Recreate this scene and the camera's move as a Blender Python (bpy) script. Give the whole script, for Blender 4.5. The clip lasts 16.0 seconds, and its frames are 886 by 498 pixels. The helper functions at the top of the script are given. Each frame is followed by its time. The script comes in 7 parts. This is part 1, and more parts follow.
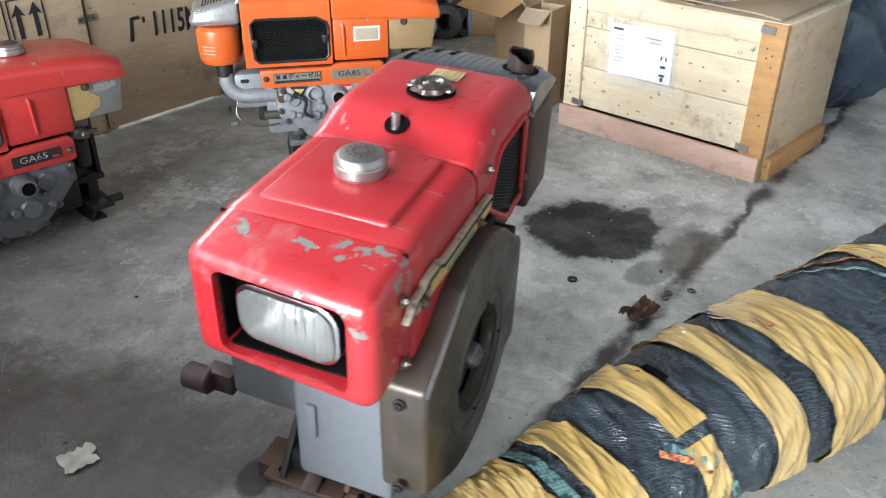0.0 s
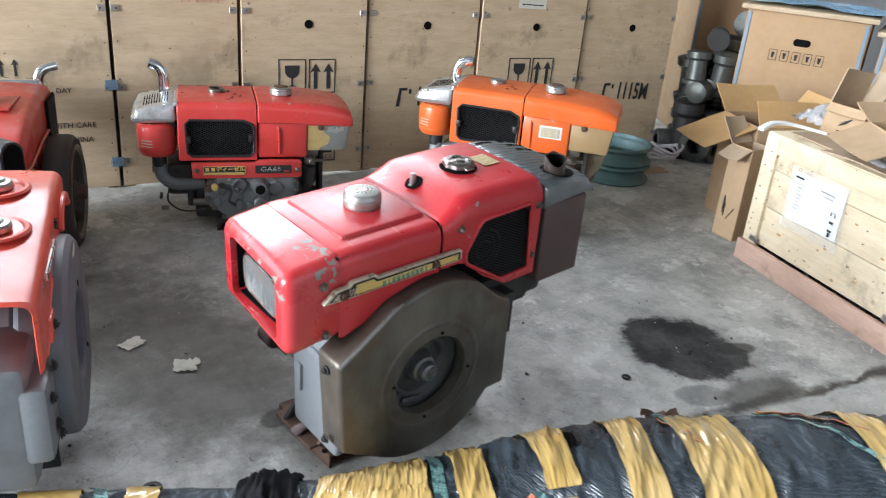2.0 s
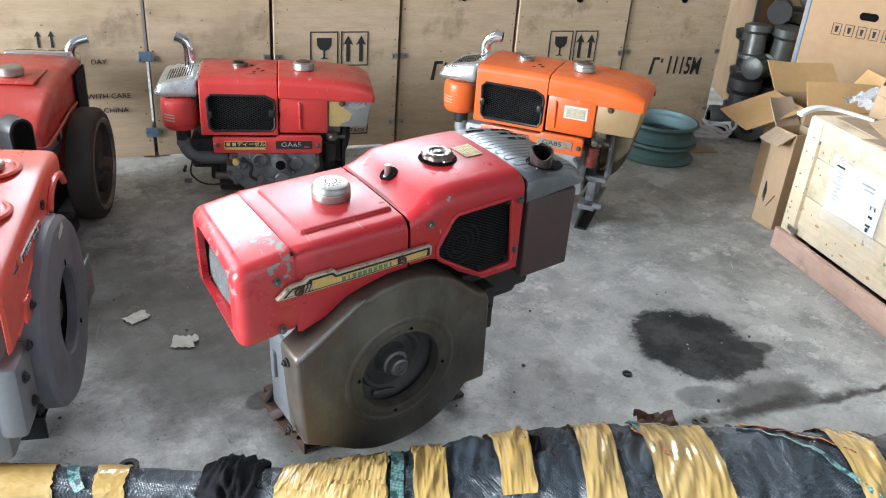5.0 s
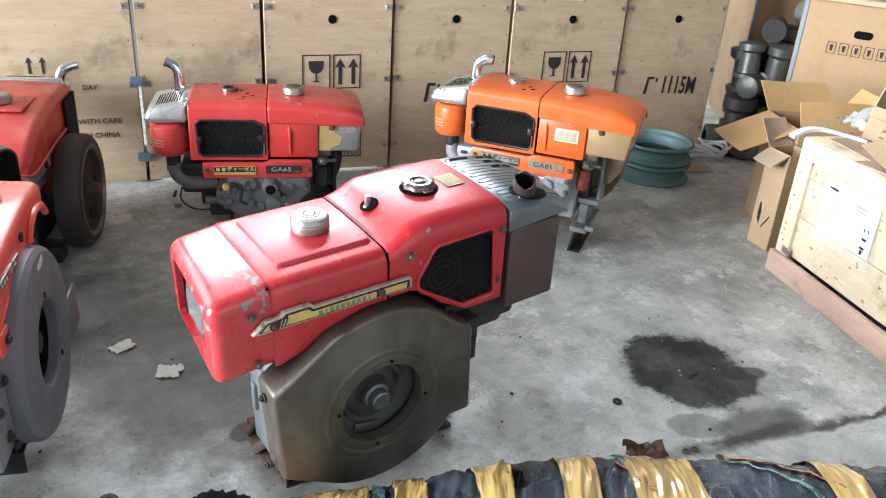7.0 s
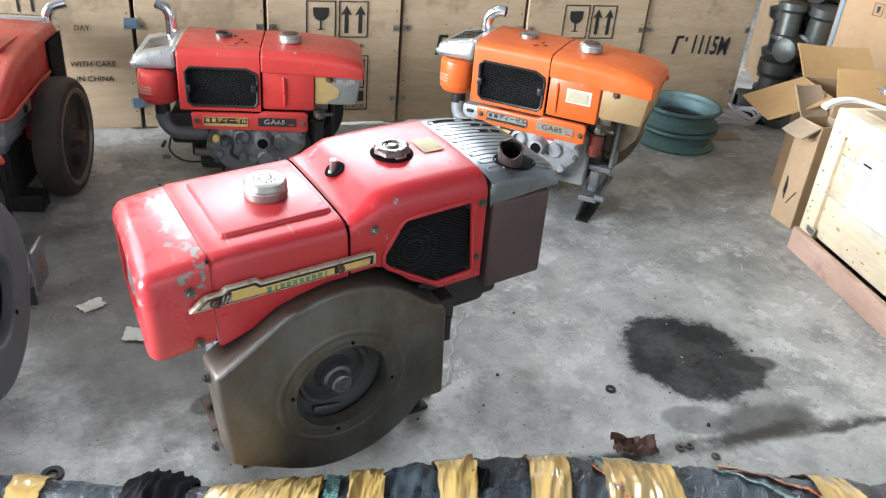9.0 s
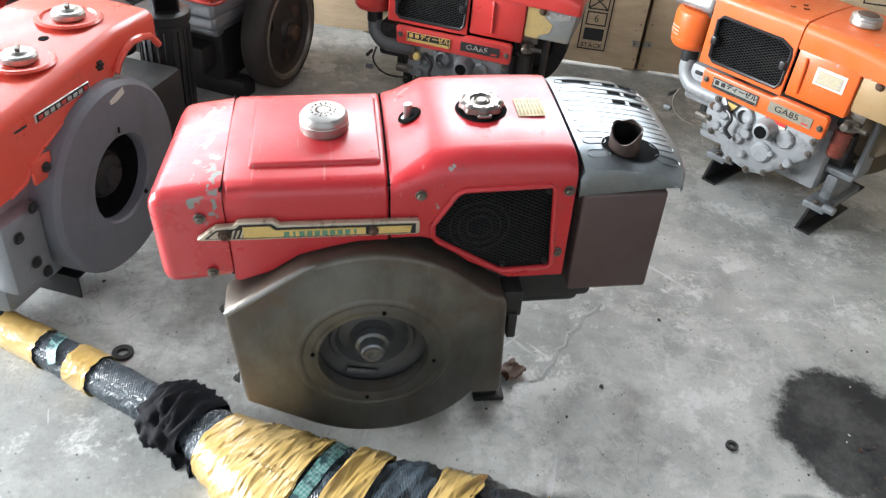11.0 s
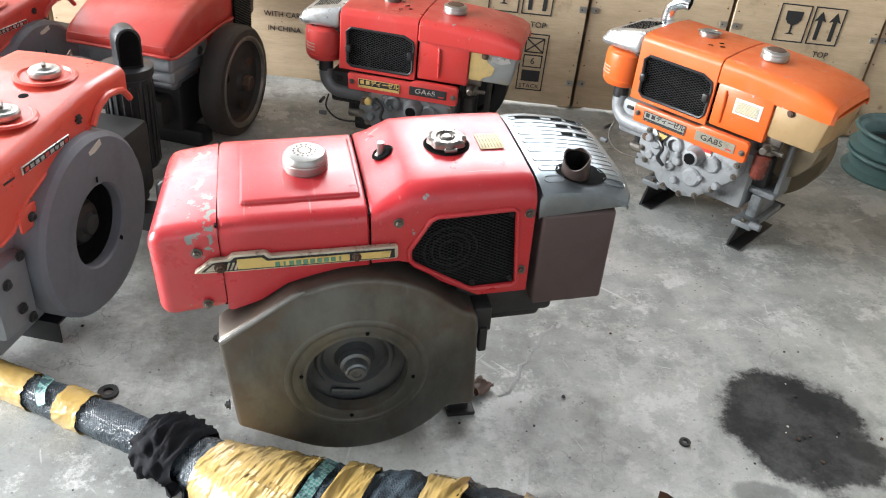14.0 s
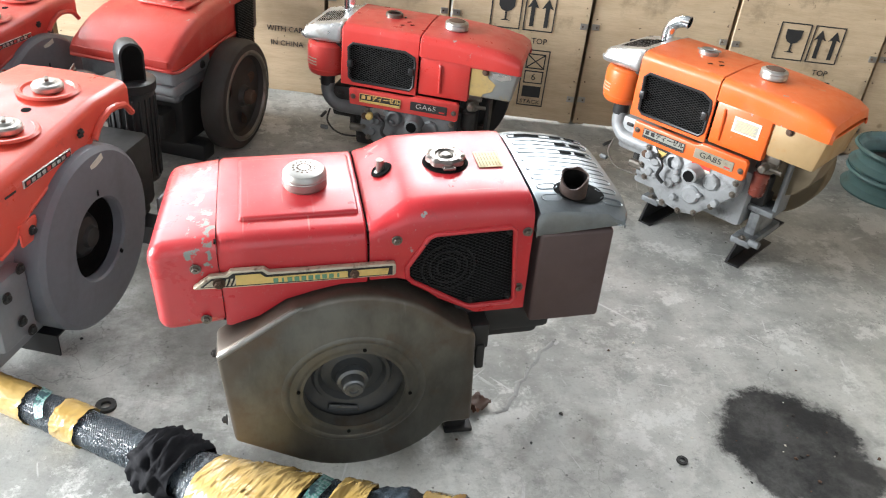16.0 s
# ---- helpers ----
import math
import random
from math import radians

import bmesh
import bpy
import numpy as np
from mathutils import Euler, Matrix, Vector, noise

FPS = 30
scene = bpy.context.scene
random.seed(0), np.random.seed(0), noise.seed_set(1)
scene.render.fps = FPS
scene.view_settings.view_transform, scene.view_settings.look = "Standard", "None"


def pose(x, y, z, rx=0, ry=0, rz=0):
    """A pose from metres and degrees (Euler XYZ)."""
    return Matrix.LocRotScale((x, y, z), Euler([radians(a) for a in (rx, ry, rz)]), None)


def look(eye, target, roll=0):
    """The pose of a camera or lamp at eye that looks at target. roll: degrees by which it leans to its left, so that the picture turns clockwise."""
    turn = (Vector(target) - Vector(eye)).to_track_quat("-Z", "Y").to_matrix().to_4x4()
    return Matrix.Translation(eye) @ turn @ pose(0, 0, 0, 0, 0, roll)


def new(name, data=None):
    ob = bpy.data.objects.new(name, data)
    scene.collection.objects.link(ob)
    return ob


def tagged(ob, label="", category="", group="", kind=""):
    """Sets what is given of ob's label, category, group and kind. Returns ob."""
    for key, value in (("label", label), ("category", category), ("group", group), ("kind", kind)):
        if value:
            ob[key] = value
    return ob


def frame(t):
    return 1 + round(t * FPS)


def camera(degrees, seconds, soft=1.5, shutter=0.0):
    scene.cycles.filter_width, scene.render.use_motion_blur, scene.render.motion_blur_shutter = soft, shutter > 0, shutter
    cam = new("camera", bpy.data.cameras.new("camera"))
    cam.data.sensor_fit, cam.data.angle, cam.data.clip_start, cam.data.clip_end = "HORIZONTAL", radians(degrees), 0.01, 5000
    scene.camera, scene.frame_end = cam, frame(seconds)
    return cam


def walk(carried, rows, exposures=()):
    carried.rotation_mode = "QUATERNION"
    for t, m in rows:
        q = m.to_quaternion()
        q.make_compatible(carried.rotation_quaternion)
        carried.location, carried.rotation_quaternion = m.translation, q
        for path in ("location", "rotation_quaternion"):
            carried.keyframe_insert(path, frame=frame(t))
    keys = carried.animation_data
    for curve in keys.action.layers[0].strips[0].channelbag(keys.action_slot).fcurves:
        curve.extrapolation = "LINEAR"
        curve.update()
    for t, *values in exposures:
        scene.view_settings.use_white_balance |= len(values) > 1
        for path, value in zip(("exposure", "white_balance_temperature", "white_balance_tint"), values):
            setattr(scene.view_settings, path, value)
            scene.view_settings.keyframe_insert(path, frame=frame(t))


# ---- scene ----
import functools

SOFT = 1.1
EXPOSURES = [(0.0, -0.42, 6150, 10), (1.0, -0.50, 6150, 10), (2.0, -0.34, 6100, 10), (3.0, -0.30, 6050, 10), (4.2, -0.32, 6050, 10), (6.5, -0.04, 6150, 10), (8.2, -0.02, 6150, 10), (11.0, 0.07, 6300, 10), (12.5, 0.04, 6350, 10), (16.0, 0.17, 6500, 10)]
cam = camera(57.99, 16.0, soft=SOFT, shutter=0.5)
PATH = [  # seconds, eye, target, lean
    (0, (-0.9079, -0.4636, 0.9372), (0.3112, 0.0045, 0.1992), 0.28),
    (0.5, (-0.8946, -0.6306, 0.9682), (0.2810, -0.0393, 0.2481), -0.02),
    (1, (-0.7997, -0.7789, 0.9750), (0.2278, 0.0635, 0.2787), 0.66),
    (1.5, (-0.8146, -0.9157, 0.9991), (0.1402, 0.0600, 0.3773), 2.06),
    (2, (-0.8682, -1.0961, 1.0285), (0.0660, -0.0874, 0.4287), 5.03),
    (2.5, (-0.8334, -1.1595, 1.0606), (0.0913, -0.1520, 0.4443), 4.89),
    (3, (-0.7557, -1.1871, 1.0693), (0.1153, -0.1432, 0.4356), 3.48),
    (3.5, (-0.6977, -1.1727, 1.0608), (0.1531, -0.1383, 0.3855), 4.69),
    (4, (-0.6923, -1.1692, 1.0723), (0.1305, -0.1151, 0.3928), 4.20),
    (4.2, (-0.6992, -1.1665, 1.0741), (0.1132, -0.1070, 0.3902), 4.51),
    (6.5, (-0.6478, -1.1690, 1.0983), (0.1540, -0.0805, 0.4484), 3.98),
    (7, (-0.6391, -1.1668, 1.1015), (0.1634, -0.0792, 0.4509), 3.87),
    (7.5, (-0.6324, -1.1669, 1.1004), (0.1660, -0.0818, 0.4406), 4.13),
    (8, (-0.6226, -1.1612, 1.1050), (0.1704, -0.0836, 0.4269), 4.12),
    (8.2, (-0.6157, -1.1617, 1.1026), (0.1732, -0.0844, 0.4192), 3.76),
    (10.3, (-0.1131, -0.9958, 1.0483), (0.2805, 0.1823, 0.2073), 10.70),
    (10.5, (-0.0821, -0.9956, 1.0513), (0.2001, 0.2021, 0.1935), 8.87),
    (11, (-0.0945, -1.0308, 1.0628), (0.1295, 0.1575, 0.1753), 6.28),
    (11.5, (-0.1433, -1.0811, 1.0546), (0.1772, 0.0733, 0.1521), 5.79),
    (12, (-0.1742, -1.1126, 1.0487), (0.1723, 0.0228, 0.1317), 7.32),
    (12.5, (-0.1710, -1.1251, 1.0711), (0.1807, 0.0409, 0.1955), 6.40),
    (13, (-0.1674, -1.1230, 1.0850), (0.1852, 0.0680, 0.2442), 6.40),
    (13.5, (-0.1671, -1.1262, 1.0862), (0.1847, 0.0760, 0.2610), 6.87),
    (14, (-0.1649, -1.1301, 1.0989), (0.1715, 0.0858, 0.2876), 6.09),
    (14.5, (-0.1634, -1.1255, 1.0990), (0.1774, 0.0937, 0.2945), 5.61),
    (15, (-0.1600, -1.1253, 1.1021), (0.1849, 0.0973, 0.3044), 5.39),
    (15.5, (-0.1591, -1.1272, 1.1056), (0.1860, 0.0985, 0.3127), 5.46),
    (16, (-0.1608, -1.1311, 1.1091), (0.1741, 0.0976, 0.3164), 6.44),
]
walk(cam, [(t, look(eye, target, roll)) for t, eye, target, roll in PATH], EXPOSURES)

# ---- world, daylight and exposure ----
world = bpy.data.worlds.new("overcast_sky")
scene.world = world
world.use_nodes = True
wn = world.node_tree.nodes
sky = wn.new("ShaderNodeTexSky")
sky.sky_type, sky.sun_disc = "NISHITA", False
sky.sun_elevation, sky.sun_rotation = radians(48), radians(250)
sky.air_density, sky.dust_density = 1.2, 3.0
wn["Background"].inputs["Strength"].default_value = 0.10
world.node_tree.links.new(sky.outputs["Color"], wn["Background"].inputs["Color"])

sun = new("sun", bpy.data.lights.new("sun", "SUN"))
sun.data.energy, sun.data.angle, sun.data.color = 0.8, radians(12), (1.0, 0.96, 0.9)
sun.matrix_world = look((-6, -2.2, 7.0), (0, 0, 0))


def opening_light(name, at, target, width, height, watts, colour):
    """The sky's light in one of the open shutters."""
    lamp = new(name, bpy.data.lights.new(name, "AREA"))
    lamp.data.shape, lamp.data.size, lamp.data.size_y = "RECTANGLE", width, height
    lamp.data.energy, lamp.data.color = watts, colour
    lamp.matrix_world = look(at, target)
    return lamp


opening_light("daylight_west", (-6.6, 1.4, 1.8), (0.0, 0.2, 0.7), 3.4, 2.6, 1520, (0.93, 0.97, 1.0))
opening_light("daylight_north_window", (-2.2, 3.08, 2.3), (-1.2, 0.0, 0.7), 2.7, 1.8, 118, (0.93, 0.97, 1.0))
opening_light("daylight_clerestory", (1.2, 3.08, 2.6), (1.5, 0.0, 0.0), 3.0, 1.1, 185, (0.93, 0.97, 1.0))
opening_light("daylight_south", (0.2, -3.9, 1.9), (0.2, 0.0, 0.9), 4.6, 2.6, 40, (0.95, 0.98, 1.0))


# ---- mesh helpers ----
def box(size, at=(0, 0, 0), bevel=0.0, turn=(0, 0, 0), seg=2):
    bm = bmesh.new()
    bmesh.ops.create_cube(bm, size=1.0)
    bmesh.ops.scale(bm, vec=size, verts=bm.verts)
    if bevel:
        bmesh.ops.bevel(bm, geom=bm.edges[:], offset=bevel, segments=seg, profile=0.5, affect="EDGES")
    bm.transform(pose(*at, *turn))
    return bm


def axis_turn(axis):
    return {"z": Matrix(), "x": pose(0, 0, 0, 0, 90, 0), "y": pose(0, 0, 0, -90, 0, 0)}[axis]


def lathe(profile, at=(0, 0, 0), axis="z", seg=32, turn=(0, 0, 0)):
    """Turns (radius, height) pairs round an axis."""
    bm = bmesh.new()
    rings = []
    for r, h in profile:
        if r < 1e-6:
            rings.append([bm.verts.new((0, 0, h))])
        else:
            rings.append([bm.verts.new((r * math.cos(2 * math.pi * k / seg), r * math.sin(2 * math.pi * k / seg), h)) for k in range(seg)])
    for a, b in zip(rings, rings[1:]):
        for k in range(seg):
            j = (k + 1) % seg
            if len(a) == 1 and len(b) == 1:
                continue
            if len(a) == 1:
                bm.faces.new((a[0], b[j], b[k]))
            elif len(b) == 1:
                bm.faces.new((a[k], a[j], b[0]))
            else:
                bm.faces.new((a[k], a[j], b[j], b[k]))
    bmesh.ops.recalc_face_normals(bm, faces=bm.faces[:])
    bm.transform(pose(*at, *turn) @ axis_turn(axis))
    return bm


def cyl(r, h, at=(0, 0, 0), axis="z", seg=24, bevel=0.0, turn=(0, 0, 0)):
    """A solid cylinder centred at a place."""
    b = min(bevel, r * 0.45, h * 0.45)
    if b > 0:
        prof = [(0, -h / 2), (r - b, -h / 2), (r, -h / 2 + b), (r, h / 2 - b), (r - b, h / 2), (0, h / 2)]
    else:
        prof = [(0, -h / 2), (r, -h / 2), (r, h / 2), (0, h / 2)]
    return lathe(prof, at, axis, seg, turn)


def prism(outline, depth, bevel=0.0, m=None, seg=2):
    """An outline in the XZ plane, pushed along +Y by depth."""
    bm = bmesh.new()
    front = [bm.verts.new((x, 0, z)) for x, z in outline]
    back = [bm.verts.new((x, depth, z)) for x, z in outline]
    n = len(outline)
    bm.faces.new(front)
    bm.faces.new(back[::-1])
    for k in range(n):
        bm.faces.new((front[k], back[k], back[(k + 1) % n], front[(k + 1) % n]))
    bmesh.ops.recalc_face_normals(bm, faces=bm.faces[:])
    if bevel:
        bmesh.ops.bevel(bm, geom=bm.edges[:], offset=bevel, segments=seg, profile=0.5, affect="EDGES", clamp_overlap=True)
    if m is not None:
        bm.transform(m)
    return bm


def tube(points, radius, seg=10, closed_ends=True):
    """A round bar along points; radius may be a list."""
    bm = bmesh.new()
    pts = [Vector(p) for p in points]
    radii = radius if isinstance(radius, (list, tuple)) else [radius] * len(pts)
    rings, side = [], None
    for k, p in enumerate(pts):
        ahead = (pts[min(k + 1, len(pts) - 1)] - pts[max(k - 1, 0)]).normalized()
        if side is None:
            side = ahead.orthogonal().normalized()
        side = (side - ahead * side.dot(ahead)).normalized()
        up = ahead.cross(side)
        rings.append([bm.verts.new(p + radii[k] * (math.cos(2 * math.pi * j / seg) * side + math.sin(2 * math.pi * j / seg) * up)) for j in range(seg)])
    for a, b in zip(rings, rings[1:]):
        for j in range(seg):
            bm.faces.new((a[j], a[(j + 1) % seg], b[(j + 1) % seg], b[j]))
    if closed_ends:
        bm.faces.new(rings[0][::-1])
        bm.faces.new(rings[-1])
    bmesh.ops.recalc_face_normals(bm, faces=bm.faces[:])
    return bm


def curve_points(points, n=6):
    """Points on a smooth line through the given ones."""
    p = [Vector(q) for q in points]
    p = [2 * p[0] - p[1]] + p + [2 * p[-1] - p[-2]]
    out = []
    for k in range(1, len(p) - 2):
        for j in range(n):
            t = j / n
            out.append(0.5 * (2 * p[k] + (p[k + 1] - p[k - 1]) * t + (2 * p[k - 1] - 5 * p[k] + 4 * p[k + 1] - p[k + 2]) * t * t + (3 * p[k] - p[k - 1] - 3 * p[k + 1] + p[k + 2]) * t ** 3))
    return out + [p[-2]]


def loft(rows, close_rows=False, cap=False):
    """Rows of equally many points, joined into a skin."""
    bm = bmesh.new()
    vs = [[bm.verts.new(p) for p in row] for row in rows]
    n = len(rows[0])
    for a, b in zip(vs, vs[1:]):
        for k in range(n if close_rows else n - 1):
            j = (k + 1) % n
            bm.faces.new((a[k], a[j], b[j], b[k]))
    if cap:
        bm.faces.new(vs[0][::-1])
        bm.faces.new(vs[-1])
    bmesh.ops.recalc_face_normals(bm, faces=bm.faces[:])
    return bm


def merged(*bms):
    out = bmesh.new()
    for b in bms:
        me = bpy.data.meshes.new("t")
        b.to_mesh(me)
        out.from_mesh(me)
        bpy.data.meshes.remove(me)
        b.free()
    return out


def moved(bm, m):
    bm.transform(m)
    return bm


def smooth_by_angle(me, degrees=32):
    for p in me.polygons:
        p.use_smooth = True
    bm = bmesh.new()
    bm.from_mesh(me)
    for e in bm.edges:
        e.smooth = len(e.link_faces) == 2 and e.calc_face_angle(4.0) < radians(degrees)
    bm.to_mesh(me)
    bm.free()


def part(name, bm, material, parent=None, label="", thick=0.0, subd=0, kind="", sharp=32):
    """Links a bmesh as one mesh object under a thing or a part."""
    me = bpy.data.meshes.new(name)
    bm.to_mesh(me)
    bm.free()
    smooth_by_angle(me, sharp)
    me.materials.append(material)
    ob = new(name, me)
    if parent is not None:
        ob.parent = parent
    if label:
        ob["label"] = label
    if kind:
        ob["kind"] = kind
    if thick:
        mod = ob.modifiers.new("thickness", "SOLIDIFY")
        mod.thickness, mod.offset = thick, -1.0
    if subd:
        mod = ob.modifiers.new("round", "SUBSURF")
        mod.levels = mod.render_levels = subd
    return ob


def thing(name, m, label, category, group="", kind=""):
    """An empty at a thing's base that carries its parts."""
    ob = new(name)
    ob.matrix_basis = m
    return tagged(ob, label, category, group, kind)


def cut(ob, *cutters):
    """Takes the cutters' bodies out of a mesh object."""
    for bm in cutters:
        me = bpy.data.meshes.new("cutter")
        bm.to_mesh(me)
        bm.free()
        tool = new("cutter", me)
        tool.matrix_world = Matrix()
        old_parent, old_m = ob.parent, ob.matrix_basis.copy()
        ob.parent, ob.matrix_basis = None, Matrix()
        mod = ob.modifiers.new("cut", "BOOLEAN")
        mod.operation, mod.object, mod.solver = "DIFFERENCE", tool, "EXACT"
        dg = bpy.context.evaluated_depsgraph_get()
        done = bpy.data.meshes.new_from_object(ob.evaluated_get(dg))
        ob.modifiers.clear()
        ob.data = done
        ob.parent, ob.matrix_basis = old_parent, old_m
        bpy.data.objects.remove(tool)
    smooth_by_angle(ob.data)
    return ob


def words(name, text, size, material, parent, m, extrude=0.0006, stretch=1.0, bold=0.0):
    """Raised lettering in Blender's built-in font, made into a mesh; centred on m, read along local X, up local Y."""
    cu = bpy.data.curves.new(name, "FONT")
    cu.body, cu.size, cu.extrude, cu.align_x, cu.align_y = text, size, extrude, "CENTER", "CENTER"
    cu.resolution_u, cu.offset = 2, bold
    tmp = new("t", cu)
    me = bpy.data.meshes.new_from_object(tmp.evaluated_get(bpy.context.evaluated_depsgraph_get()))
    bpy.data.objects.remove(tmp)
    me.transform(m @ Matrix.Diagonal((stretch, 1, 1, 1)))
    me.materials.clear()
    me.materials.append(material)
    ob = new(name, me)
    ob.parent = parent
    return ob


# ---- materials ----
def base_material(name):
    mat = bpy.data.materials.new(name)
    mat.use_nodes = True
    nt = mat.node_tree
    return mat, nt, nt.nodes["Principled BSDF"]


def node(nt, kind, **values):
    n = nt.nodes.new(kind)
    for key, value in values.items():
        n.inputs[key.replace("_", " ")].default_value = value
    return n


def coords(nt):
    return nt.nodes.new("ShaderNodeTexCoord").outputs["Object"]


def place(nt):
    return nt.nodes.new("ShaderNodeNewGeometry").outputs["Position"]


def noise_tex(nt, where, scale, detail=4.0, rough=0.55, stretch=None):
    if stretch:
        mp = nt.nodes.new("ShaderNodeMapping")
        mp.inputs["Scale"].default_value = stretch
        nt.links.new(where, mp.inputs["Vector"])
        where = mp.outputs["Vector"]
    n = node(nt, "ShaderNodeTexNoise", Scale=scale, Detail=detail, Roughness=rough)
    nt.links.new(where, n.inputs["Vector"])
    return n.outputs["Fac"]


def ramp(nt, fac, lo, hi, a=0.0, b=1.0):
    m = nt.nodes.new("ShaderNodeMapRange")
    m.interpolation_type = "SMOOTHSTEP"
    for key, value in (("From Min", lo), ("From Max", hi), ("To Min", a), ("To Max", b)):
        m.inputs[key].default_value = value
    nt.links.new(fac, m.inputs["Value"])
    return m.outputs["Result"]


def mix(nt, fac, a, b):
    m = nt.nodes.new("ShaderNodeMix")
    m.data_type = "RGBA"
    for key, value in ((0, fac), (6, a), (7, b)):
        if isinstance(value, (int, float)):
            m.inputs[key].default_value = value
        elif isinstance(value, tuple):
            m.inputs[key].default_value = (*value, 1.0)[:4]
        else:
            nt.links.new(value, m.inputs[key])
    return m.outputs[2]


def calc(nt, op, a, b=0.0):
    m = nt.nodes.new("ShaderNodeMath")
    m.operation = op
    for k, value in enumerate((a, b)):
        if isinstance(value, (int, float)):
            m.inputs[k].default_value = value
        else:
            nt.links.new(value, m.inputs[k])
    return m.outputs[0]


def bump(nt, bsdf, height, strength, distance):
    b = node(nt, "ShaderNodeBump", Strength=strength, Distance=distance)
    nt.links.new(height, b.inputs["Height"])
    nt.links.new(b.outputs["Normal"], bsdf.inputs["Normal"])


@functools.lru_cache(None)
def surface(name, colour, rough=0.5, metal=0.0, dirt=(0.05, 0.045, 0.04), dirty=0.25, grain=60.0, relief=0.15, vary=0.12, coat=0.0, scale=7.0, world_space=False):
    """A plain material with two scales of variation: broad stains and fine grain."""
    mat, nt, bsdf = base_material(name)
    where = place(nt) if world_space else coords(nt)
    broad = noise_tex(nt, where, scale, 5.0, 0.6)
    fine = noise_tex(nt, where, grain, 3.0, 0.6)
    lighter = tuple(min(1.0, c * (1 + vary)) for c in colour)
    darker = tuple(c * (1 - vary) for c in colour)
    col = mix(nt, fine, darker, lighter)
    col = mix(nt, ramp(nt, broad, 0.52, 0.75, 0.0, dirty), col, dirt)
    nt.links.new(col, bsdf.inputs["Base Color"])
    nt.links.new(ramp(nt, broad, 0.3, 0.8, rough * 0.85, min(1.0, rough * 1.3)), bsdf.inputs["Roughness"])
    bsdf.inputs["Metallic"].default_value = metal
    bsdf.inputs["Coat Weight"].default_value = coat
    bump(nt, bsdf, fine, relief, 0.002)
    return mat


@functools.lru_cache(None)
def paint(name, colour, chip=(0.28, 0.30, 0.28), chips=0.66, rough=0.33, fade=(0.6, 0.16, 0.14), fading=0.25, coat=0.25):
    """Old enamel: faded patches, fine dust, and chips down to the grey primer."""
    mat, nt, bsdf = base_material(name)
    where = coords(nt)
    broad = noise_tex(nt, where, 5.0, 4.0, 0.6)
    fine = noise_tex(nt, where, 180.0, 2.0, 0.6)
    col = mix(nt, ramp(nt, broad, 0.45, 0.8, 0.0, fading), colour, fade)
    col = mix(nt, ramp(nt, fine, 0.60, 0.78, 0.0, 0.14), col, (0.45, 0.33, 0.28))
    for stretch in ((1.0, 0.06, 0.5), (0.05, 1.0, 0.4)):
        lines = noise_tex(nt, where, 90.0, 2.0, 0.5, stretch)
        gate = noise_tex(nt, where, 8.0, 3.0, 0.6, stretch[::-1])
        col = mix(nt, calc(nt, "MULTIPLY", ramp(nt, lines, 0.69, 0.73), ramp(nt, gate, 0.5, 0.62, 0.0, 0.35)), col, (0.62, 0.42, 0.38))
    grime = noise_tex(nt, where, 24.0, 7.0, 0.75)
    col = mix(nt, ramp(nt, grime, 0.56, 0.74, 0.0, 0.32), col, (0.10, 0.03, 0.025))
    spots = noise_tex(nt, where, 38.0, 5.0, 0.62)
    patch = noise_tex(nt, where, 6.0, 2.0, 0.5)
    mask = calc(nt, "MULTIPLY", ramp(nt, spots, chips, chips + 0.02), ramp(nt, patch, 0.56, 0.62))
    col = mix(nt, mask, col, chip)
    nt.links.new(col, bsdf.inputs["Base Color"])
    smear = noise_tex(nt, where, 14.0, 5.0, 0.65)
    nt.links.new(ramp(nt, smear, 0.3, 0.75, rough * 0.8, rough * 1.5), bsdf.inputs["Roughness"])
    bsdf.inputs["Coat Weight"].default_value = coat
    bsdf.inputs["Coat Roughness"].default_value = 0.25
    height = calc(nt, "SUBTRACT", calc(nt, "MULTIPLY", broad, 0.6), calc(nt, "MULTIPLY", mask, 0.4))
    bump(nt, bsdf, height, 0.25, 0.004)
    return mat


RED = paint("worn_red_enamel", (0.52, 0.024, 0.031), fading=0.18)
RED_OLD = paint("faded_red_enamel", (0.56, 0.045, 0.038), fading=0.35)
ORANGE = paint("worn_orange_enamel", (0.68, 0.118, 0.018), fade=(0.74, 0.22, 0.06), rough=0.38, coat=0.15)
ORANGE_RED = paint("faded_orange_red_enamel", (0.66, 0.075, 0.046), fade=(0.75, 0.2, 0.12))
CAST = surface("grey_cast_iron", (0.29, 0.30, 0.305), 0.5, 0.2, (0.05, 0.045, 0.04), 0.8, 90, 0.45, scale=16)
# darker copy of the cast iron with near-black blotches
CAST_DARK = surface("dark_cast_iron", (0.16, 0.17, 0.175), 0.45, 0.2, (0.02, 0.018, 0.016), 0.85, 80, 0.4, scale=13)
GREY_PAINT = surface("grey_machine_paint", (0.20, 0.215, 0.23), 0.42, 0.0, (0.09, 0.08, 0.07), 0.4, 70, 0.12)
BARE_STEEL = surface("stained_bare_steel", (0.135, 0.125, 0.108), 0.36, 0.6, (0.085, 0.05, 0.028), 0.75, 40, 0.12, scale=5)
DARK = surface("sooty_black_iron", (0.022, 0.021, 0.02), 0.6, 0.1, (0.05, 0.04, 0.03), 0.3, 60, 0.3)
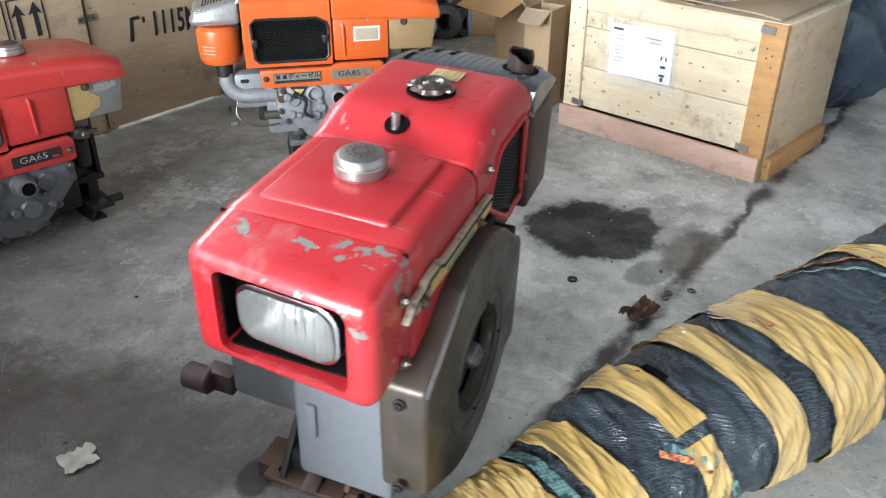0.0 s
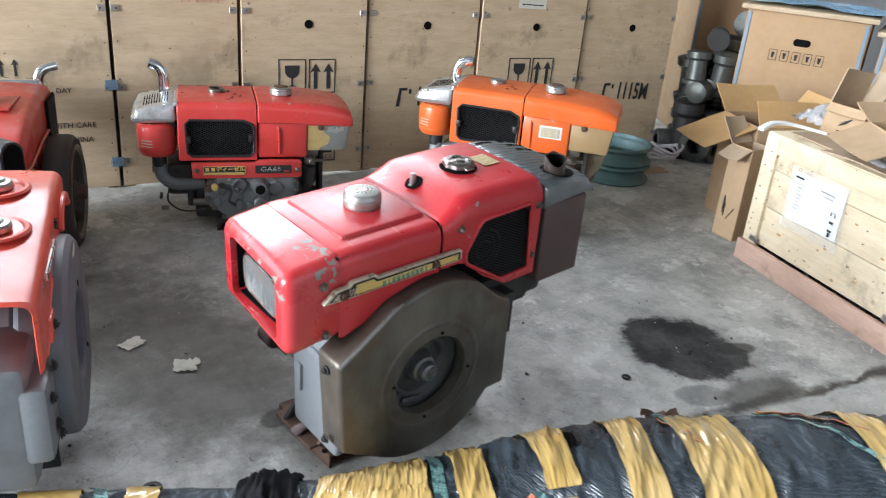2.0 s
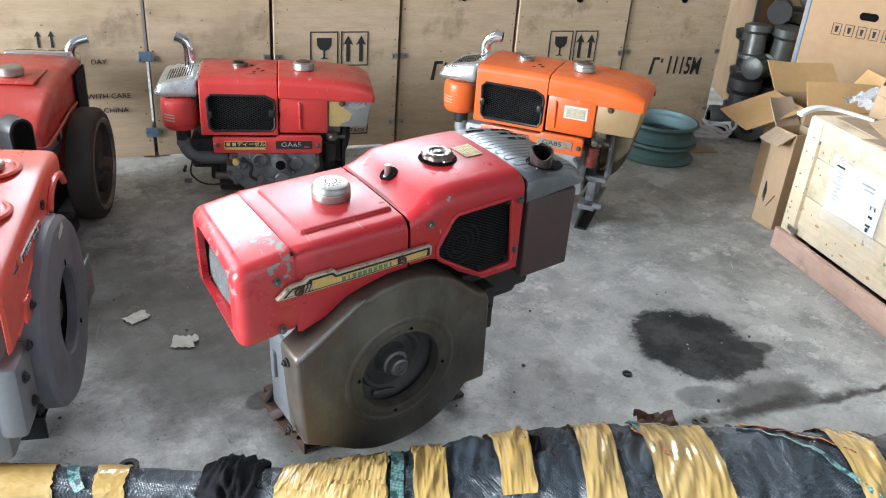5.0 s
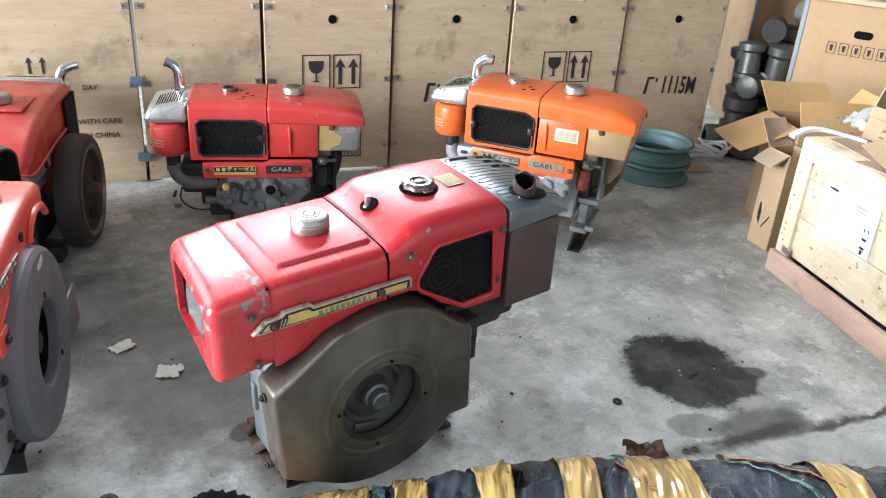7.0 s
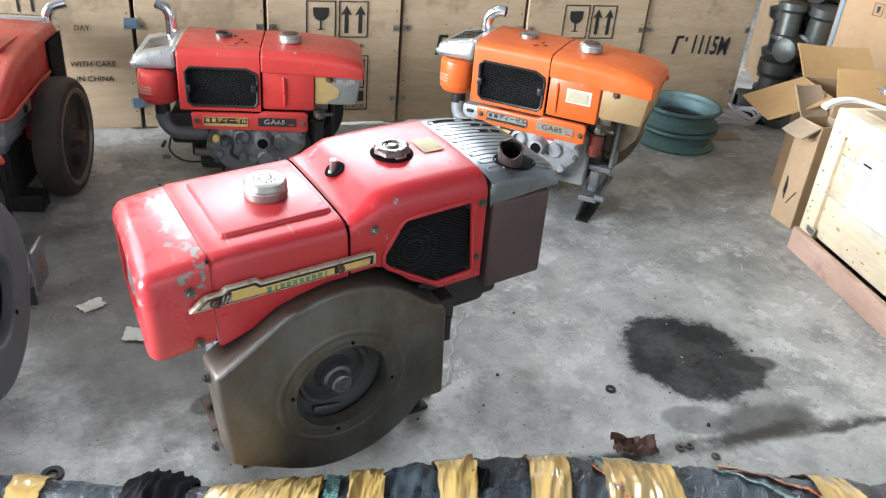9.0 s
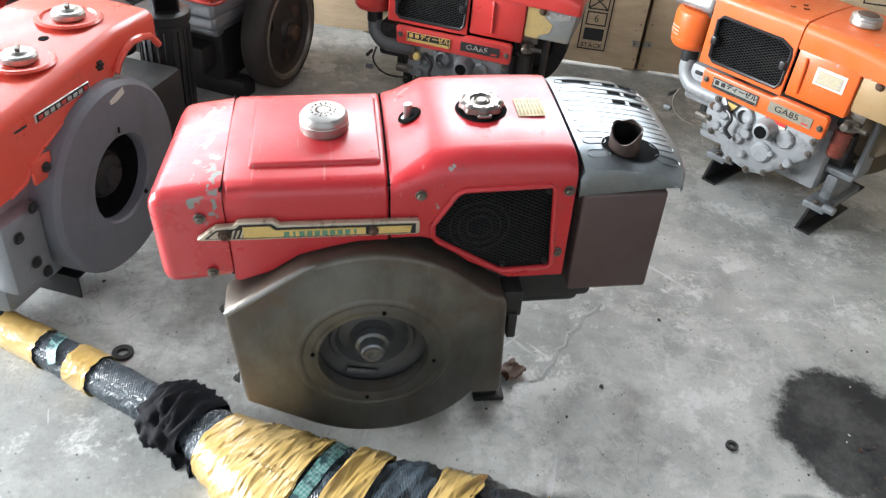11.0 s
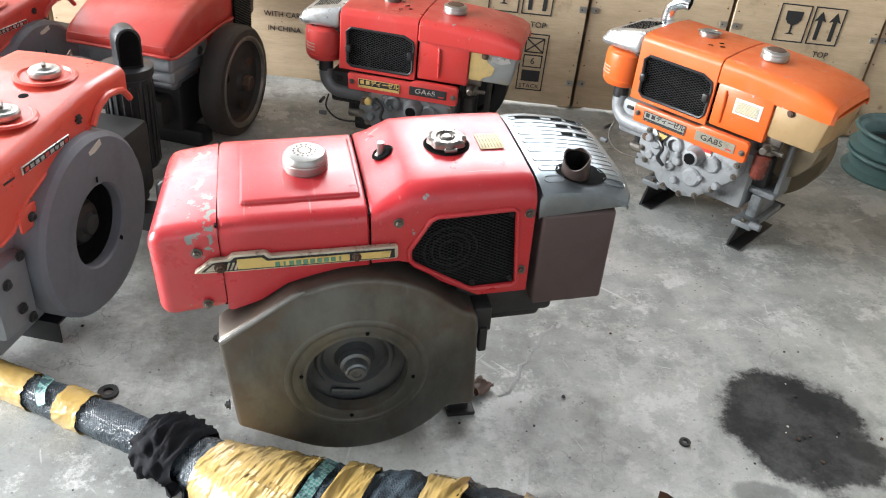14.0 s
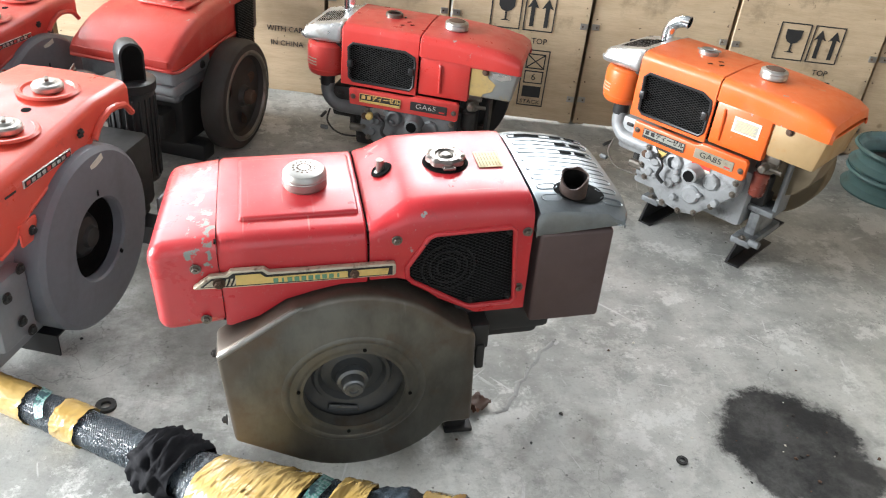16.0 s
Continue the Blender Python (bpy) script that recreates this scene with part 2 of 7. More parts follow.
BLACK_PAINT = surface("black_paint", (0.018, 0.018, 0.019), 0.4, 0.0, (0.08, 0.07, 0.06), 0.25, 60, 0.1)
MESH_BLACK = surface("black_wire", (0.012, 0.012, 0.012), 0.5, 0.2)
# near-black for holes, slots and gaps: their shade is in the colour
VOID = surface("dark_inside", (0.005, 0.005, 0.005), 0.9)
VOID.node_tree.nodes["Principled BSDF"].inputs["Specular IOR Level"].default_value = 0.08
CHROME = surface("scratched_chrome", (0.80, 0.83, 0.86), 0.14, 1.0, (0.45, 0.46, 0.47), 0.4, 120, 0.05, scale=22)
STEEL = surface("dull_zinc_steel", (0.40, 0.39, 0.365), 0.40, 0.9, (0.2, 0.15, 0.1), 0.35, 90, 0.12, scale=20)
RUST = surface("heat_browned_steel", (0.115, 0.080, 0.076), 0.55, 0.45, (0.05, 0.03, 0.02), 0.5, 40, 0.25)
RUSTY = surface("rusty_steel", (0.115, 0.068, 0.046), 0.75, 0.3, (0.05, 0.03, 0.02), 0.6, 50, 0.4)
BOLT = surface("dirty_bolt_steel", (0.20, 0.18, 0.155), 0.4, 0.85, (0.08, 0.05, 0.03), 0.5, 120, 0.2, scale=30)
CREAM = surface("yellowed_label", (0.62, 0.50, 0.26), 0.5, 0.0, (0.35, 0.2, 0.08), 0.5, 120, 0.1, scale=25)
GOLD = surface("gold_badge_foil", (0.70, 0.50, 0.17), 0.4, 0.2, (0.28, 0.16, 0.06), 0.55, 100, 0.15, scale=40)
BADGE_EDGE = surface("worn_cream_plating", (0.58, 0.51, 0.39), 0.42, 0.35, (0.11, 0.055, 0.03), 0.95, 150, 0.2, scale=60)
INK = surface("black_stencil_ink", (0.02, 0.02, 0.02), 0.7)
WHITE_LABEL = surface("dirty_white_label", (0.62, 0.60, 0.52), 0.6, 0.0, (0.35, 0.30, 0.2), 0.4, 90, 0.1, scale=20)
SILVER = surface("silver_trim", (0.70, 0.69, 0.66), 0.3, 0.8, (0.15, 0.12, 0.1), 0.5, 150, 0.2, scale=40)
GREEN_INK = surface("faded_green_ink", (0.12, 0.26, 0.16), 0.6)


# ---- the setting: floor, walls, roof ----
def floor_material():
    mat, nt, bsdf = base_material("worn_concrete")
    where = place(nt)
    sep = nt.nodes.new("ShaderNodeSeparateXYZ")
    nt.links.new(where, sep.inputs["Vector"])
    px, py = sep.outputs["X"], sep.outputs["Y"]
    broad = noise_tex(nt, where, 1.6, 6.0, 0.62)
    mid = noise_tex(nt, where, 9.0, 8.0, 0.7)
    fine = noise_tex(nt, where, 130.0, 3.0, 0.6)

    def scratches(angle, scale, cut):
        mp = nt.nodes.new("ShaderNodeMapping")
        mp.inputs["Rotation"].default_value = (0, 0, radians(angle))
        nt.links.new(where, mp.inputs["Vector"])
        lines = noise_tex(nt, mp.outputs["Vector"], scale, 2.0, 0.5, (1.0, 0.05, 1.0))
        gate = noise_tex(nt, mp.outputs["Vector"], 4.0, 3.0, 0.6)
        return calc(nt, "MULTIPLY", ramp(nt, lines, cut, cut + 0.03), ramp(nt, gate, 0.52, 0.62))

    scuffs = noise_tex(nt, where, 5.0, 9.0, 0.78)
    flecks = noise_tex(nt, where, 34.0, 5.0, 0.75)
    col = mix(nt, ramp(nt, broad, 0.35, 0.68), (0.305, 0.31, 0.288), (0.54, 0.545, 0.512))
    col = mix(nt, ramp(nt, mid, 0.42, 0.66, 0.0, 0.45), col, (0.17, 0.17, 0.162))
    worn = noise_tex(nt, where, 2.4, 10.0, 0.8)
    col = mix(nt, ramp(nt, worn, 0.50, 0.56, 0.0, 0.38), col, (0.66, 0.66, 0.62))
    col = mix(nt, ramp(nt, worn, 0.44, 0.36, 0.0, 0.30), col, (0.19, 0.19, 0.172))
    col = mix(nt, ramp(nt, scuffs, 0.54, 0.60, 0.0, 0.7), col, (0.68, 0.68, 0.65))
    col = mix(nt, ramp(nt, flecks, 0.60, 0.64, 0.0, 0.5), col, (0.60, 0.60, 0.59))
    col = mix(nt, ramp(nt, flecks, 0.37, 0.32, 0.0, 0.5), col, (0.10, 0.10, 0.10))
    for angle, size, cut in ((20, 60.0, 0.67), (-38, 75.0, 0.68), (75, 55.0, 0.68), (-70, 90.0, 0.69), (48, 110.0, 0.69), (-12, 120.0, 0.69)):
        col = mix(nt, calc(nt, "MULTIPLY", scratches(angle, size, cut), 0.7), col, (0.66, 0.66, 0.65))
    pit = nt.nodes.new("ShaderNodeTexVoronoi")
    pit.inputs["Scale"].default_value = 55.0
    nt.links.new(where, pit.inputs["Vector"])
    pits = calc(nt, "MULTIPLY", ramp(nt, pit.outputs["Distance"], 0.10, 0.17, 1.0, 0.0), ramp(nt, noise_tex(nt, where, 13.0, 3.0, 0.6), 0.52, 0.6))
    col = mix(nt, calc(nt, "MULTIPLY", pits, 0.75), col, (0.07, 0.068, 0.062))
    col = mix(nt, ramp(nt, fine, 0.5, 0.8, 0.0, 0.3), col, (0.12, 0.12, 0.115))
    # old brown drips by the engines
    drips = noise_tex(nt, where, 3.1, 5.0, 0.6)
    col = mix(nt, ramp(nt, drips, 0.60, 0.74, 0.0, 0.35), col, (0.10, 0.075, 0.05))

    # hairline cracks
    cr = nt.nodes.new("ShaderNodeTexVoronoi")
    cr.feature = "DISTANCE_TO_EDGE"
    cr.inputs["Scale"].default_value = 1.3
    wobble = nt.nodes.new("ShaderNodeVectorMath")
    wobble.operation = "ADD"
    nz = node(nt, "ShaderNodeTexNoise", Scale=3.0, Detail=6.0)
    nt.links.new(where, nz.inputs["Vector"])
    nt.links.new(where, wobble.inputs[0])
    nt.links.new(nz.outputs["Color"], wobble.inputs[1])
    nt.links.new(wobble.outputs["Vector"], cr.inputs["Vector"])
    hair = calc(nt, "MULTIPLY", ramp(nt, cr.outputs["Distance"], 0.0, 0.004, 1.0, 0.0), ramp(nt, broad, 0.5, 0.6))
    col = mix(nt, calc(nt, "MULTIPLY", hair, 0.4), col, (0.07, 0.07, 0.068))

    def blot(cx, cy, rx, ry, angle, ragged):
        mp = nt.nodes.new("ShaderNodeMapping")
        mp.vector_type = "TEXTURE"
        mp.inputs["Location"].default_value = (cx, cy, 0)
        mp.inputs["Rotation"].default_value = (0, 0, radians(angle))
        mp.inputs["Scale"].default_value = (rx, ry, 1)
        nt.links.new(where, mp.inputs["Vector"])
        ln = nt.nodes.new("ShaderNodeVectorMath")
        ln.operation = "LENGTH"
        nt.links.new(mp.outputs["Vector"], ln.inputs[0])
        wob = noise_tex(nt, where, 11.0, 9.0, 0.72)
        return calc(nt, "ADD", ln.outputs["Value"], calc(nt, "MULTIPLY", calc(nt, "SUBTRACT", wob, 0.5), ragged))

    oil = calc(nt, "MULTIPLY", ramp(nt, blot(0.872, -0.178, 0.158, 0.176, 0, 0.95), 0.86, 1.04, 1.0, 0.0), ramp(nt, scuffs, 0.40, 0.60, 1.0, 0.86))
    halo = ramp(nt, blot(0.885, -0.19, 0.185, 0.205, 0, 0.7), 0.70, 1.15, 0.5, 0.0)
    tail = ramp(nt, blot(0.985, -0.265, 0.065, 0.032, -25, 1.0), 0.75, 1.15, 0.9, 0.0)
    wet = ramp(nt, blot(0.715, -0.345, 0.075, 0.045, -30, 0.8), 0.85, 1.1, 0.55, 0.0)
    damp = ramp(nt, blot(0.85, -0.415, 0.13, 0.060, -20, 1.0), 0.6, 1.15, 0.75, 0.0)
    # soft shade beside the red engine, put into the slab's colour
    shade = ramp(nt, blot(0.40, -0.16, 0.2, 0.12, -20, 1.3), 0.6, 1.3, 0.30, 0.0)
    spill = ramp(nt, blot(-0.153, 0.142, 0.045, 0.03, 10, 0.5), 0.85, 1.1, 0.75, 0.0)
    # shade east of the west-side engines, put into the slab's colour
    west_shade = ramp(nt, blot(-0.24, 0.52, 0.30, 0.56, 12, 1.2), 0.5, 1.3, 0.82, 0.0)
    for mask, tint in ((west_shade, (0.07, 0.062, 0.05)), (shade, (0.08, 0.08, 0.078)), (wet, (0.06, 0.06, 0.06)), (damp, (0.035, 0.034, 0.032)), (tail, (0.03, 0.028, 0.026)), (halo, (0.10, 0.098, 0.09)), (oil, (0.018, 0.0185, 0.0185)), (spill, (0.03, 0.03, 0.028))):
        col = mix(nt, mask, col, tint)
    # the filled joint across the slab
    line = calc(nt, "ADD", calc(nt, "ADD", py, calc(nt, "MULTIPLY", px, 0.292)), 0.208)
    wander = calc(nt, "MULTIPLY", calc(nt, "SUBTRACT", noise_tex(nt, where, 5.0, 6.0, 0.65), 0.5), 0.10)
    off = calc(nt, "ABSOLUTE", calc(nt, "ADD", line, wander))
    thickness = ramp(nt, noise_tex(nt, where, 4.0, 3.0, 0.6), 0.35, 0.65, 0.012, 0.045)
    near = calc(nt, "DIVIDE", off, thickness)
    broken = ramp(nt, noise_tex(nt, where, 7.0, 6.0, 0.7), 0.36, 0.52, 0.35, 0.95)
    joint = calc(nt, "MULTIPLY", ramp(nt, near, 0.15, 1.0, 1.0, 0.0), broken)
    joint = calc(nt, "MULTIPLY", joint, ramp(nt, px, -0.15, 0.05))
    col = mix(nt, joint, col, (0.040, 0.037, 0.034))
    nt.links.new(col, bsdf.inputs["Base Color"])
    ro = ramp(nt, mid, 0.3, 0.7, 0.42, 0.75)
    wetness = calc(nt, "SUBTRACT", damp, calc(nt, "MULTIPLY", oil, 1.0))
    nt.links.new(calc(nt, "SUBTRACT", ro, calc(nt, "MULTIPLY", wetness, 0.25)), bsdf.inputs["Roughness"])
    height = calc(nt, "ADD", calc(nt, "MULTIPLY", mid, 0.5), calc(nt, "ADD", calc(nt, "MULTIPLY", fine, 0.25), calc(nt, "MULTIPLY", joint, -0.6)))
    bump(nt, bsdf, height, 0.55, 0.006)
    return mat


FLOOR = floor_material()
PLASTER = surface("grimy_plaster", (0.28, 0.28, 0.278), 0.8, 0.0, (0.25, 0.22, 0.18), 0.5, 25, 0.3, scale=1.5, world_space=True)
ROOF = surface("dull_roof_sheet", (0.17, 0.175, 0.18), 0.5, 0.1, (0.2, 0.15, 0.1), 0.4, 12, 0.3, scale=1.2, world_space=True)


def setting(name, bm, material, label, category):
    return tagged(part(name, bm, material), label, category, kind="structure")


# the slab is one sheet and runs on outside the open shutters
slab = bmesh.new()
bmesh.ops.create_grid(slab, x_segments=40, y_segments=40, size=30)
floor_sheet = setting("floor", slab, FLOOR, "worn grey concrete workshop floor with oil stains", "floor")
for name, size, at in (
    ("wall_north_pier", (0.2, 0.15, 3.6), (-0.7, 3.2, 1.8)),
    ("wall_north_middle", (3.2, 0.15, 2.0), (1.0, 3.2, 1.0)),
    ("wall_north_middle_lintel", (3.2, 0.15, 0.45), (1.0, 3.2, 3.375)),
    ("wall_north_right", (2.4, 0.15, 3.6), (3.8, 3.2, 1.8)),
    ("wall_north_left", (0.425, 0.15, 3.6), (-3.7125, 3.2, 1.8)),
    ("wall_north_sill", (2.7, 0.15, 1.35), (-2.15, 3.2, 0.675)),
    ("wall_north_lintel", (2.7, 0.15, 0.35), (-2.15, 3.2, 3.425)),
    ("wall_east", (0.15, 7.2, 3.6), (5.0, -0.4, 1.8)),
    ("wall_west_left", (0.15, 0.5, 3.6), (-4.0, 3.0, 1.8)),
    ("wall_west_right", (0.15, 1.6, 3.6), (-4.0, -3.2, 1.8)),
    ("wall_west_lintel", (0.15, 5.14, 0.4), (-4.0, 0.18, 3.4)),
    ("wall_south_left", (1.9, 0.15, 3.6), (-3.05, -4.0, 1.8)),
    ("wall_south_right", (2.3, 0.15, 3.6), (3.85, -4.0, 1.8)),
    ("wall_south_lintel", (4.78, 0.15, 0.4), (0.3, -4.0, 3.4)),
):
    setting(name, box(size, at), PLASTER, "grimy plastered workshop wall", "wall")
setting("ceiling", box((9.2, 7.5, 0.1), (0.5, -0.4, 3.655)), ROOF, "dull metal sheet workshop roof", "ceiling")

# a flaked edge in the screed behind the engine
flake = [(0.487, 0.196), (0.462, 0.170), (0.436, 0.156), (0.418, 0.122), (0.395, 0.108), (0.378, 0.072), (0.358, 0.062), (0.344, 0.026), (0.327, 0.012), (0.310, -0.014), (0.286, -0.022)]
edge_rows = []
for k, (x, y) in enumerate(flake):
    w = 0.0022 + 0.002 * abs(math.sin(k * 1.9))
    edge_rows.append([(x - w, y + w, 0.0002), (x - w * 0.3, y + w * 0.3, 0.0022), (x + w * 0.6, y - w * 0.6, 0.0016), (x + w, y - w, 0.0002)])
part("flaked_edge", loft(edge_rows), surface("pale_broken_screed", (0.40, 0.40, 0.385), 0.8, 0.0, (0.10, 0.10, 0.095), 0.7, 90, 0.5, scale=60), floor_sheet, "pale broken edge of the screed")


# ---- the red engine in the middle ----
def facing_y(x, y, z):
    """Lettering that reads along X and faces -Y."""
    return pose(x, y, z, 90, 0, 0)


def hex_bolt(parent, x, y, z, r=0.0055, face=(90, 0, 0), material=None, name="bolt"):
    """A hexagon head on a washer, its head along the local Z of face."""
    bm = merged(cyl(r * 1.45, 0.002, (0, 0, 0.001), seg=16, bevel=0.0005), cyl(r, 0.005, (0, 0, 0.0045), seg=6, bevel=0.0008), cyl(r * 0.45, 0.003, (0, 0, 0.0075), seg=8))
    bm.transform(pose(x, y, z, *face))
    return part(name, bm, material or BOLT, parent)


def arc(cx, cz, r, a, b, n):
    return [(cx + r * math.cos(radians(a + (b - a) * k / n)), cz + r * math.sin(radians(a + (b - a) * k / n))) for k in range(n + 1)]


def hood_row(x, w, top, r, low_near, low_far, crown=0.003, steps=6):
    """One cross-section of a pressed-steel hood, from the near hem over the top to the far hem."""
    row = [(x, -w, low_near), (x, -w, (low_near + top - r) / 2), (x, -w, top - r)]
    row += [(x, -w + r - r * math.cos(math.pi / 2 * k / steps), top - r + r * math.sin(math.pi / 2 * k / steps)) for k in range(1, steps + 1)]
    row += [(x, f * (w - r), top + crown * (1 - f * f)) for f in (-0.5, 0.0, 0.5)]
    row += [(x, w - r + r * math.sin(math.pi / 2 * k / steps), top - r + r * math.cos(math.pi / 2 * k / steps)) for k in range(0, steps + 1)]
    return row + [(x, w, (low_far + top - r) / 2), (x, w, low_far)]


def rounded_rect(w, h, r, n=5):
    pts = []
    for sx, sz, a in ((1, 1, 0), (-1, 1, 90), (-1, -1, 180), (1, -1, 270)):
        pts += arc(sx * (w / 2 - r), sz * (h / 2 - r), r, a, a + 90, n)
    return pts


def wire_mesh(outline, pitch, bar, y, slope=0.5):
    """Expanded metal inside an outline of the XZ plane: two families of thin slanting bars, clipped to it."""
    bm = bmesh.new()
    xs, zs = [p[0] for p in outline], [p[1] for p in outline]
    n = len(outline)
    for s in (slope, -slope):
        lo = min(z - s * x for x, z in outline)
        hi = max(z - s * x for x, z in outline)
        c = lo + pitch / 2
        while c < hi:
            cuts = []
            for k in range(n):
                (xa, za), (xb, zb) = outline[k], outline[(k + 1) % n]
                fa, fb = za - s * xa - c, zb - s * xb - c
                if fa * fb < 0:
                    t = fa / (fa - fb)
                    cuts.append((xa + t * (xb - xa), za + t * (zb - za)))
            cuts.sort()
            for (xa, za), (xb, zb) in zip(cuts[::2], cuts[1::2]):
                v = [bm.verts.new(p) for p in ((xa, y, za - bar), (xb, y, zb - bar), (xb, y - bar, zb), (xa, y - bar, za), (xa, y, za + bar), (xb, y, zb + bar))]
                bm.faces.new((v[0], v[1], v[2], v[3]))
                bm.faces.new((v[3], v[2], v[5], v[4]))
            c += pitch
    return bm


def chip_paint():
    """The red enamel of the nose, knocked off along its upper rear edge and corners."""
    mat, nt, bsdf = base_material("chipped_red_enamel")
    where = coords(nt)
    sep = nt.nodes.new("ShaderNodeSeparateXYZ")
    nt.links.new(where, sep.inputs["Vector"])
    spots = noise_tex(nt, where, 42.0, 6.0, 0.62)
    broad = noise_tex(nt, where, 5.0, 4.0, 0.6)
    band = ramp(nt, calc(nt, "ABSOLUTE", calc(nt, "ADD", sep.outputs["X"], 0.242)), 0.003, 0.034, 0.19, 0.0)
    corner = ramp(nt, sep.outputs["X"], -0.322, -0.298, 0.13, 0.0)
    high = ramp(nt, sep.outputs["Z"], 0.50, 0.56)
    near = ramp(nt, sep.outputs["Y"], 0.10, -0.10, 0.55, 1.0)
    push = calc(nt, "MULTIPLY", calc(nt, "MULTIPLY", calc(nt, "ADD", band, corner), high), near)
    mask = ramp(nt, calc(nt, "ADD", spots, push), 0.69, 0.705)
    col = mix(nt, ramp(nt, broad, 0.45, 0.8, 0.0, 0.2), (0.52, 0.024, 0.031), (0.58, 0.12, 0.11))
    scuff = noise_tex(nt, where, 16.0, 6.0, 0.72, (0.5, 1.0, 1.0))
    col = mix(nt, calc(nt, "MULTIPLY", ramp(nt, scuff, 0.52, 0.66, 0.0, 0.28), high), col, (0.62, 0.30, 0.28))
    col = mix(nt, mask, col, (0.22, 0.25, 0.22))
    nt.links.new(col, bsdf.inputs["Base Color"])
    nt.links.new(ramp(nt, noise_tex(nt, where, 14.0, 5.0, 0.65), 0.3, 0.75, 0.22, 0.46), bsdf.inputs["Roughness"])
    bsdf.inputs["Coat Weight"].default_value = 0.45
    bsdf.inputs["Coat Roughness"].default_value = 0.14
    bump(nt, bsdf, calc(nt, "SUBTRACT", calc(nt, "MULTIPLY", broad, 0.6), calc(nt, "MULTIPLY", mask, 0.4)), 0.25, 0.004)
    return mat


def cover_steel():
    """Unpainted pressed steel: brown oxide round the rim, oily smears, rubbed marks."""
    mat, nt, bsdf = base_material("browned_cover_steel")
    where = coords(nt)
    away = nt.nodes.new("ShaderNodeVectorMath")
    away.operation = "DISTANCE"
    away.inputs[1].default_value = (-0.033, -0.15, 0.29)
    nt.links.new(where, away.inputs[0])
    blots = noise_tex(nt, where, 9.0, 6.0, 0.65)
    smear = noise_tex(nt, where, 5.0, 6.0, 0.7, (1.0, 1.0, 0.45))
    rub = noise_tex(nt, where, 60.0, 3.0, 0.6, (1.0, 1.0, 0.15))
    col = mix(nt, ramp(nt, smear, 0.35, 0.65), (0.158, 0.154, 0.136), (0.078, 0.076, 0.066))
    col = mix(nt, ramp(nt, blots, 0.54, 0.68, 0.0, 0.42), col, (0.115, 0.068, 0.038))
    rim = calc(nt, "ADD", away.outputs["Value"], calc(nt, "MULTIPLY", calc(nt, "SUBTRACT", blots, 0.5), 0.10))
    col = mix(nt, ramp(nt, rim, 0.162, 0.200, 0.0, 0.5), col, (0.105, 0.070, 0.046))
    col = mix(nt, ramp(nt, rub, 0.64, 0.76, 0.0, 0.22), col, (0.24, 0.235, 0.22))
    nt.links.new(col, bsdf.inputs["Base Color"])
    bsdf.inputs["Metallic"].default_value = 0.55
    nt.links.new(ramp(nt, blots, 0.3, 0.7, 0.30, 0.55), bsdf.inputs["Roughness"])
    bump(nt, bsdf, calc(nt, "ADD", blots, calc(nt, "MULTIPLY", rub, 0.3)), 0.12, 0.003)
    return mat


CHIPPED = chip_paint()
COVER_STEEL = cover_steel()
LENS, lens_nt, lens_bsdf = base_material("lamp_glass")
lens_bsdf.inputs["Base Color"].default_value = (0.82, 0.84, 0.83, 1)
lens_bsdf.inputs["Roughness"].default_value = 0.12
lens_bsdf.inputs["Transmission Weight"].default_value = 0.92
lens_bsdf.inputs["IOR"].default_value = 1.45
bump(lens_nt, lens_bsdf, noise_tex(lens_nt, coords(lens_nt), 60.0, 1.0, 0.5, (1.0, 3.0, 0.2)), 0.4, 0.003)

COVER_CHROME = surface("hazed_chrome", (0.27, 0.295, 0.31), 0.33, 0.9, (0.20, 0.20, 0.20), 0.45, 120, 0.05, scale=18)
LABEL_INK = surface("brown_label_print", (0.30, 0.21, 0.08), 0.6)
CAP_STEEL = surface("tarnished_cap_steel", (0.27, 0.24, 0.22), 0.3, 0.95, (0.07, 0.05, 0.04), 0.7, 90, 0.15, scale=45)
BURNT = surface("burnt_pipe_steel", (0.060, 0.040, 0.034), 0.45, 0.5, (0.02, 0.015, 0.012), 0.5, 50, 0.3, scale=20)
FADED_MARK = paint("rubbed_red_enamel", (0.62, 0.05, 0.06), fade=(0.7, 0.3, 0.28), fading=0.5)
WORN_GLINT = surface("rubbed_highlight_steel", (0.25, 0.245, 0.23), 0.42, 0.7, (0.09, 0.06, 0.04), 0.7, 80, 0.2, scale=40)
HUB_STEEL = surface("greasy_hub_steel", (0.20, 0.21, 0.215), 0.35, 0.7, (0.04, 0.04, 0.038), 0.5, 90, 0.15, scale=30)
OILY_CAST = surface("oily_cast_iron", (0.075, 0.078, 0.078), 0.42, 0.35, (0.03, 0.027, 0.024), 0.6, 80, 0.3)
COVER = [(-0.229, 0.206), (-0.239, 0.396), (-0.118, 0.474)] + arc(-0.033, 0.300, 0.186, 112, 42, 14) + [(0.132, 0.402), (0.152, 0.396), (0.159, 0.380), (0.164, 0.190)] + arc(-0.033, 0.300, 0.186, -36, -122, 14)


def cover_top(x):
    """The height of the flywheel cover's upper edge at x."""
    if x < -0.118:
        return 0.392 + (x + 0.239) * (0.474 - 0.392) / 0.121
    return 0.300 + math.sqrt(max(0.0, 0.186 ** 2 - (x + 0.033) ** 2))


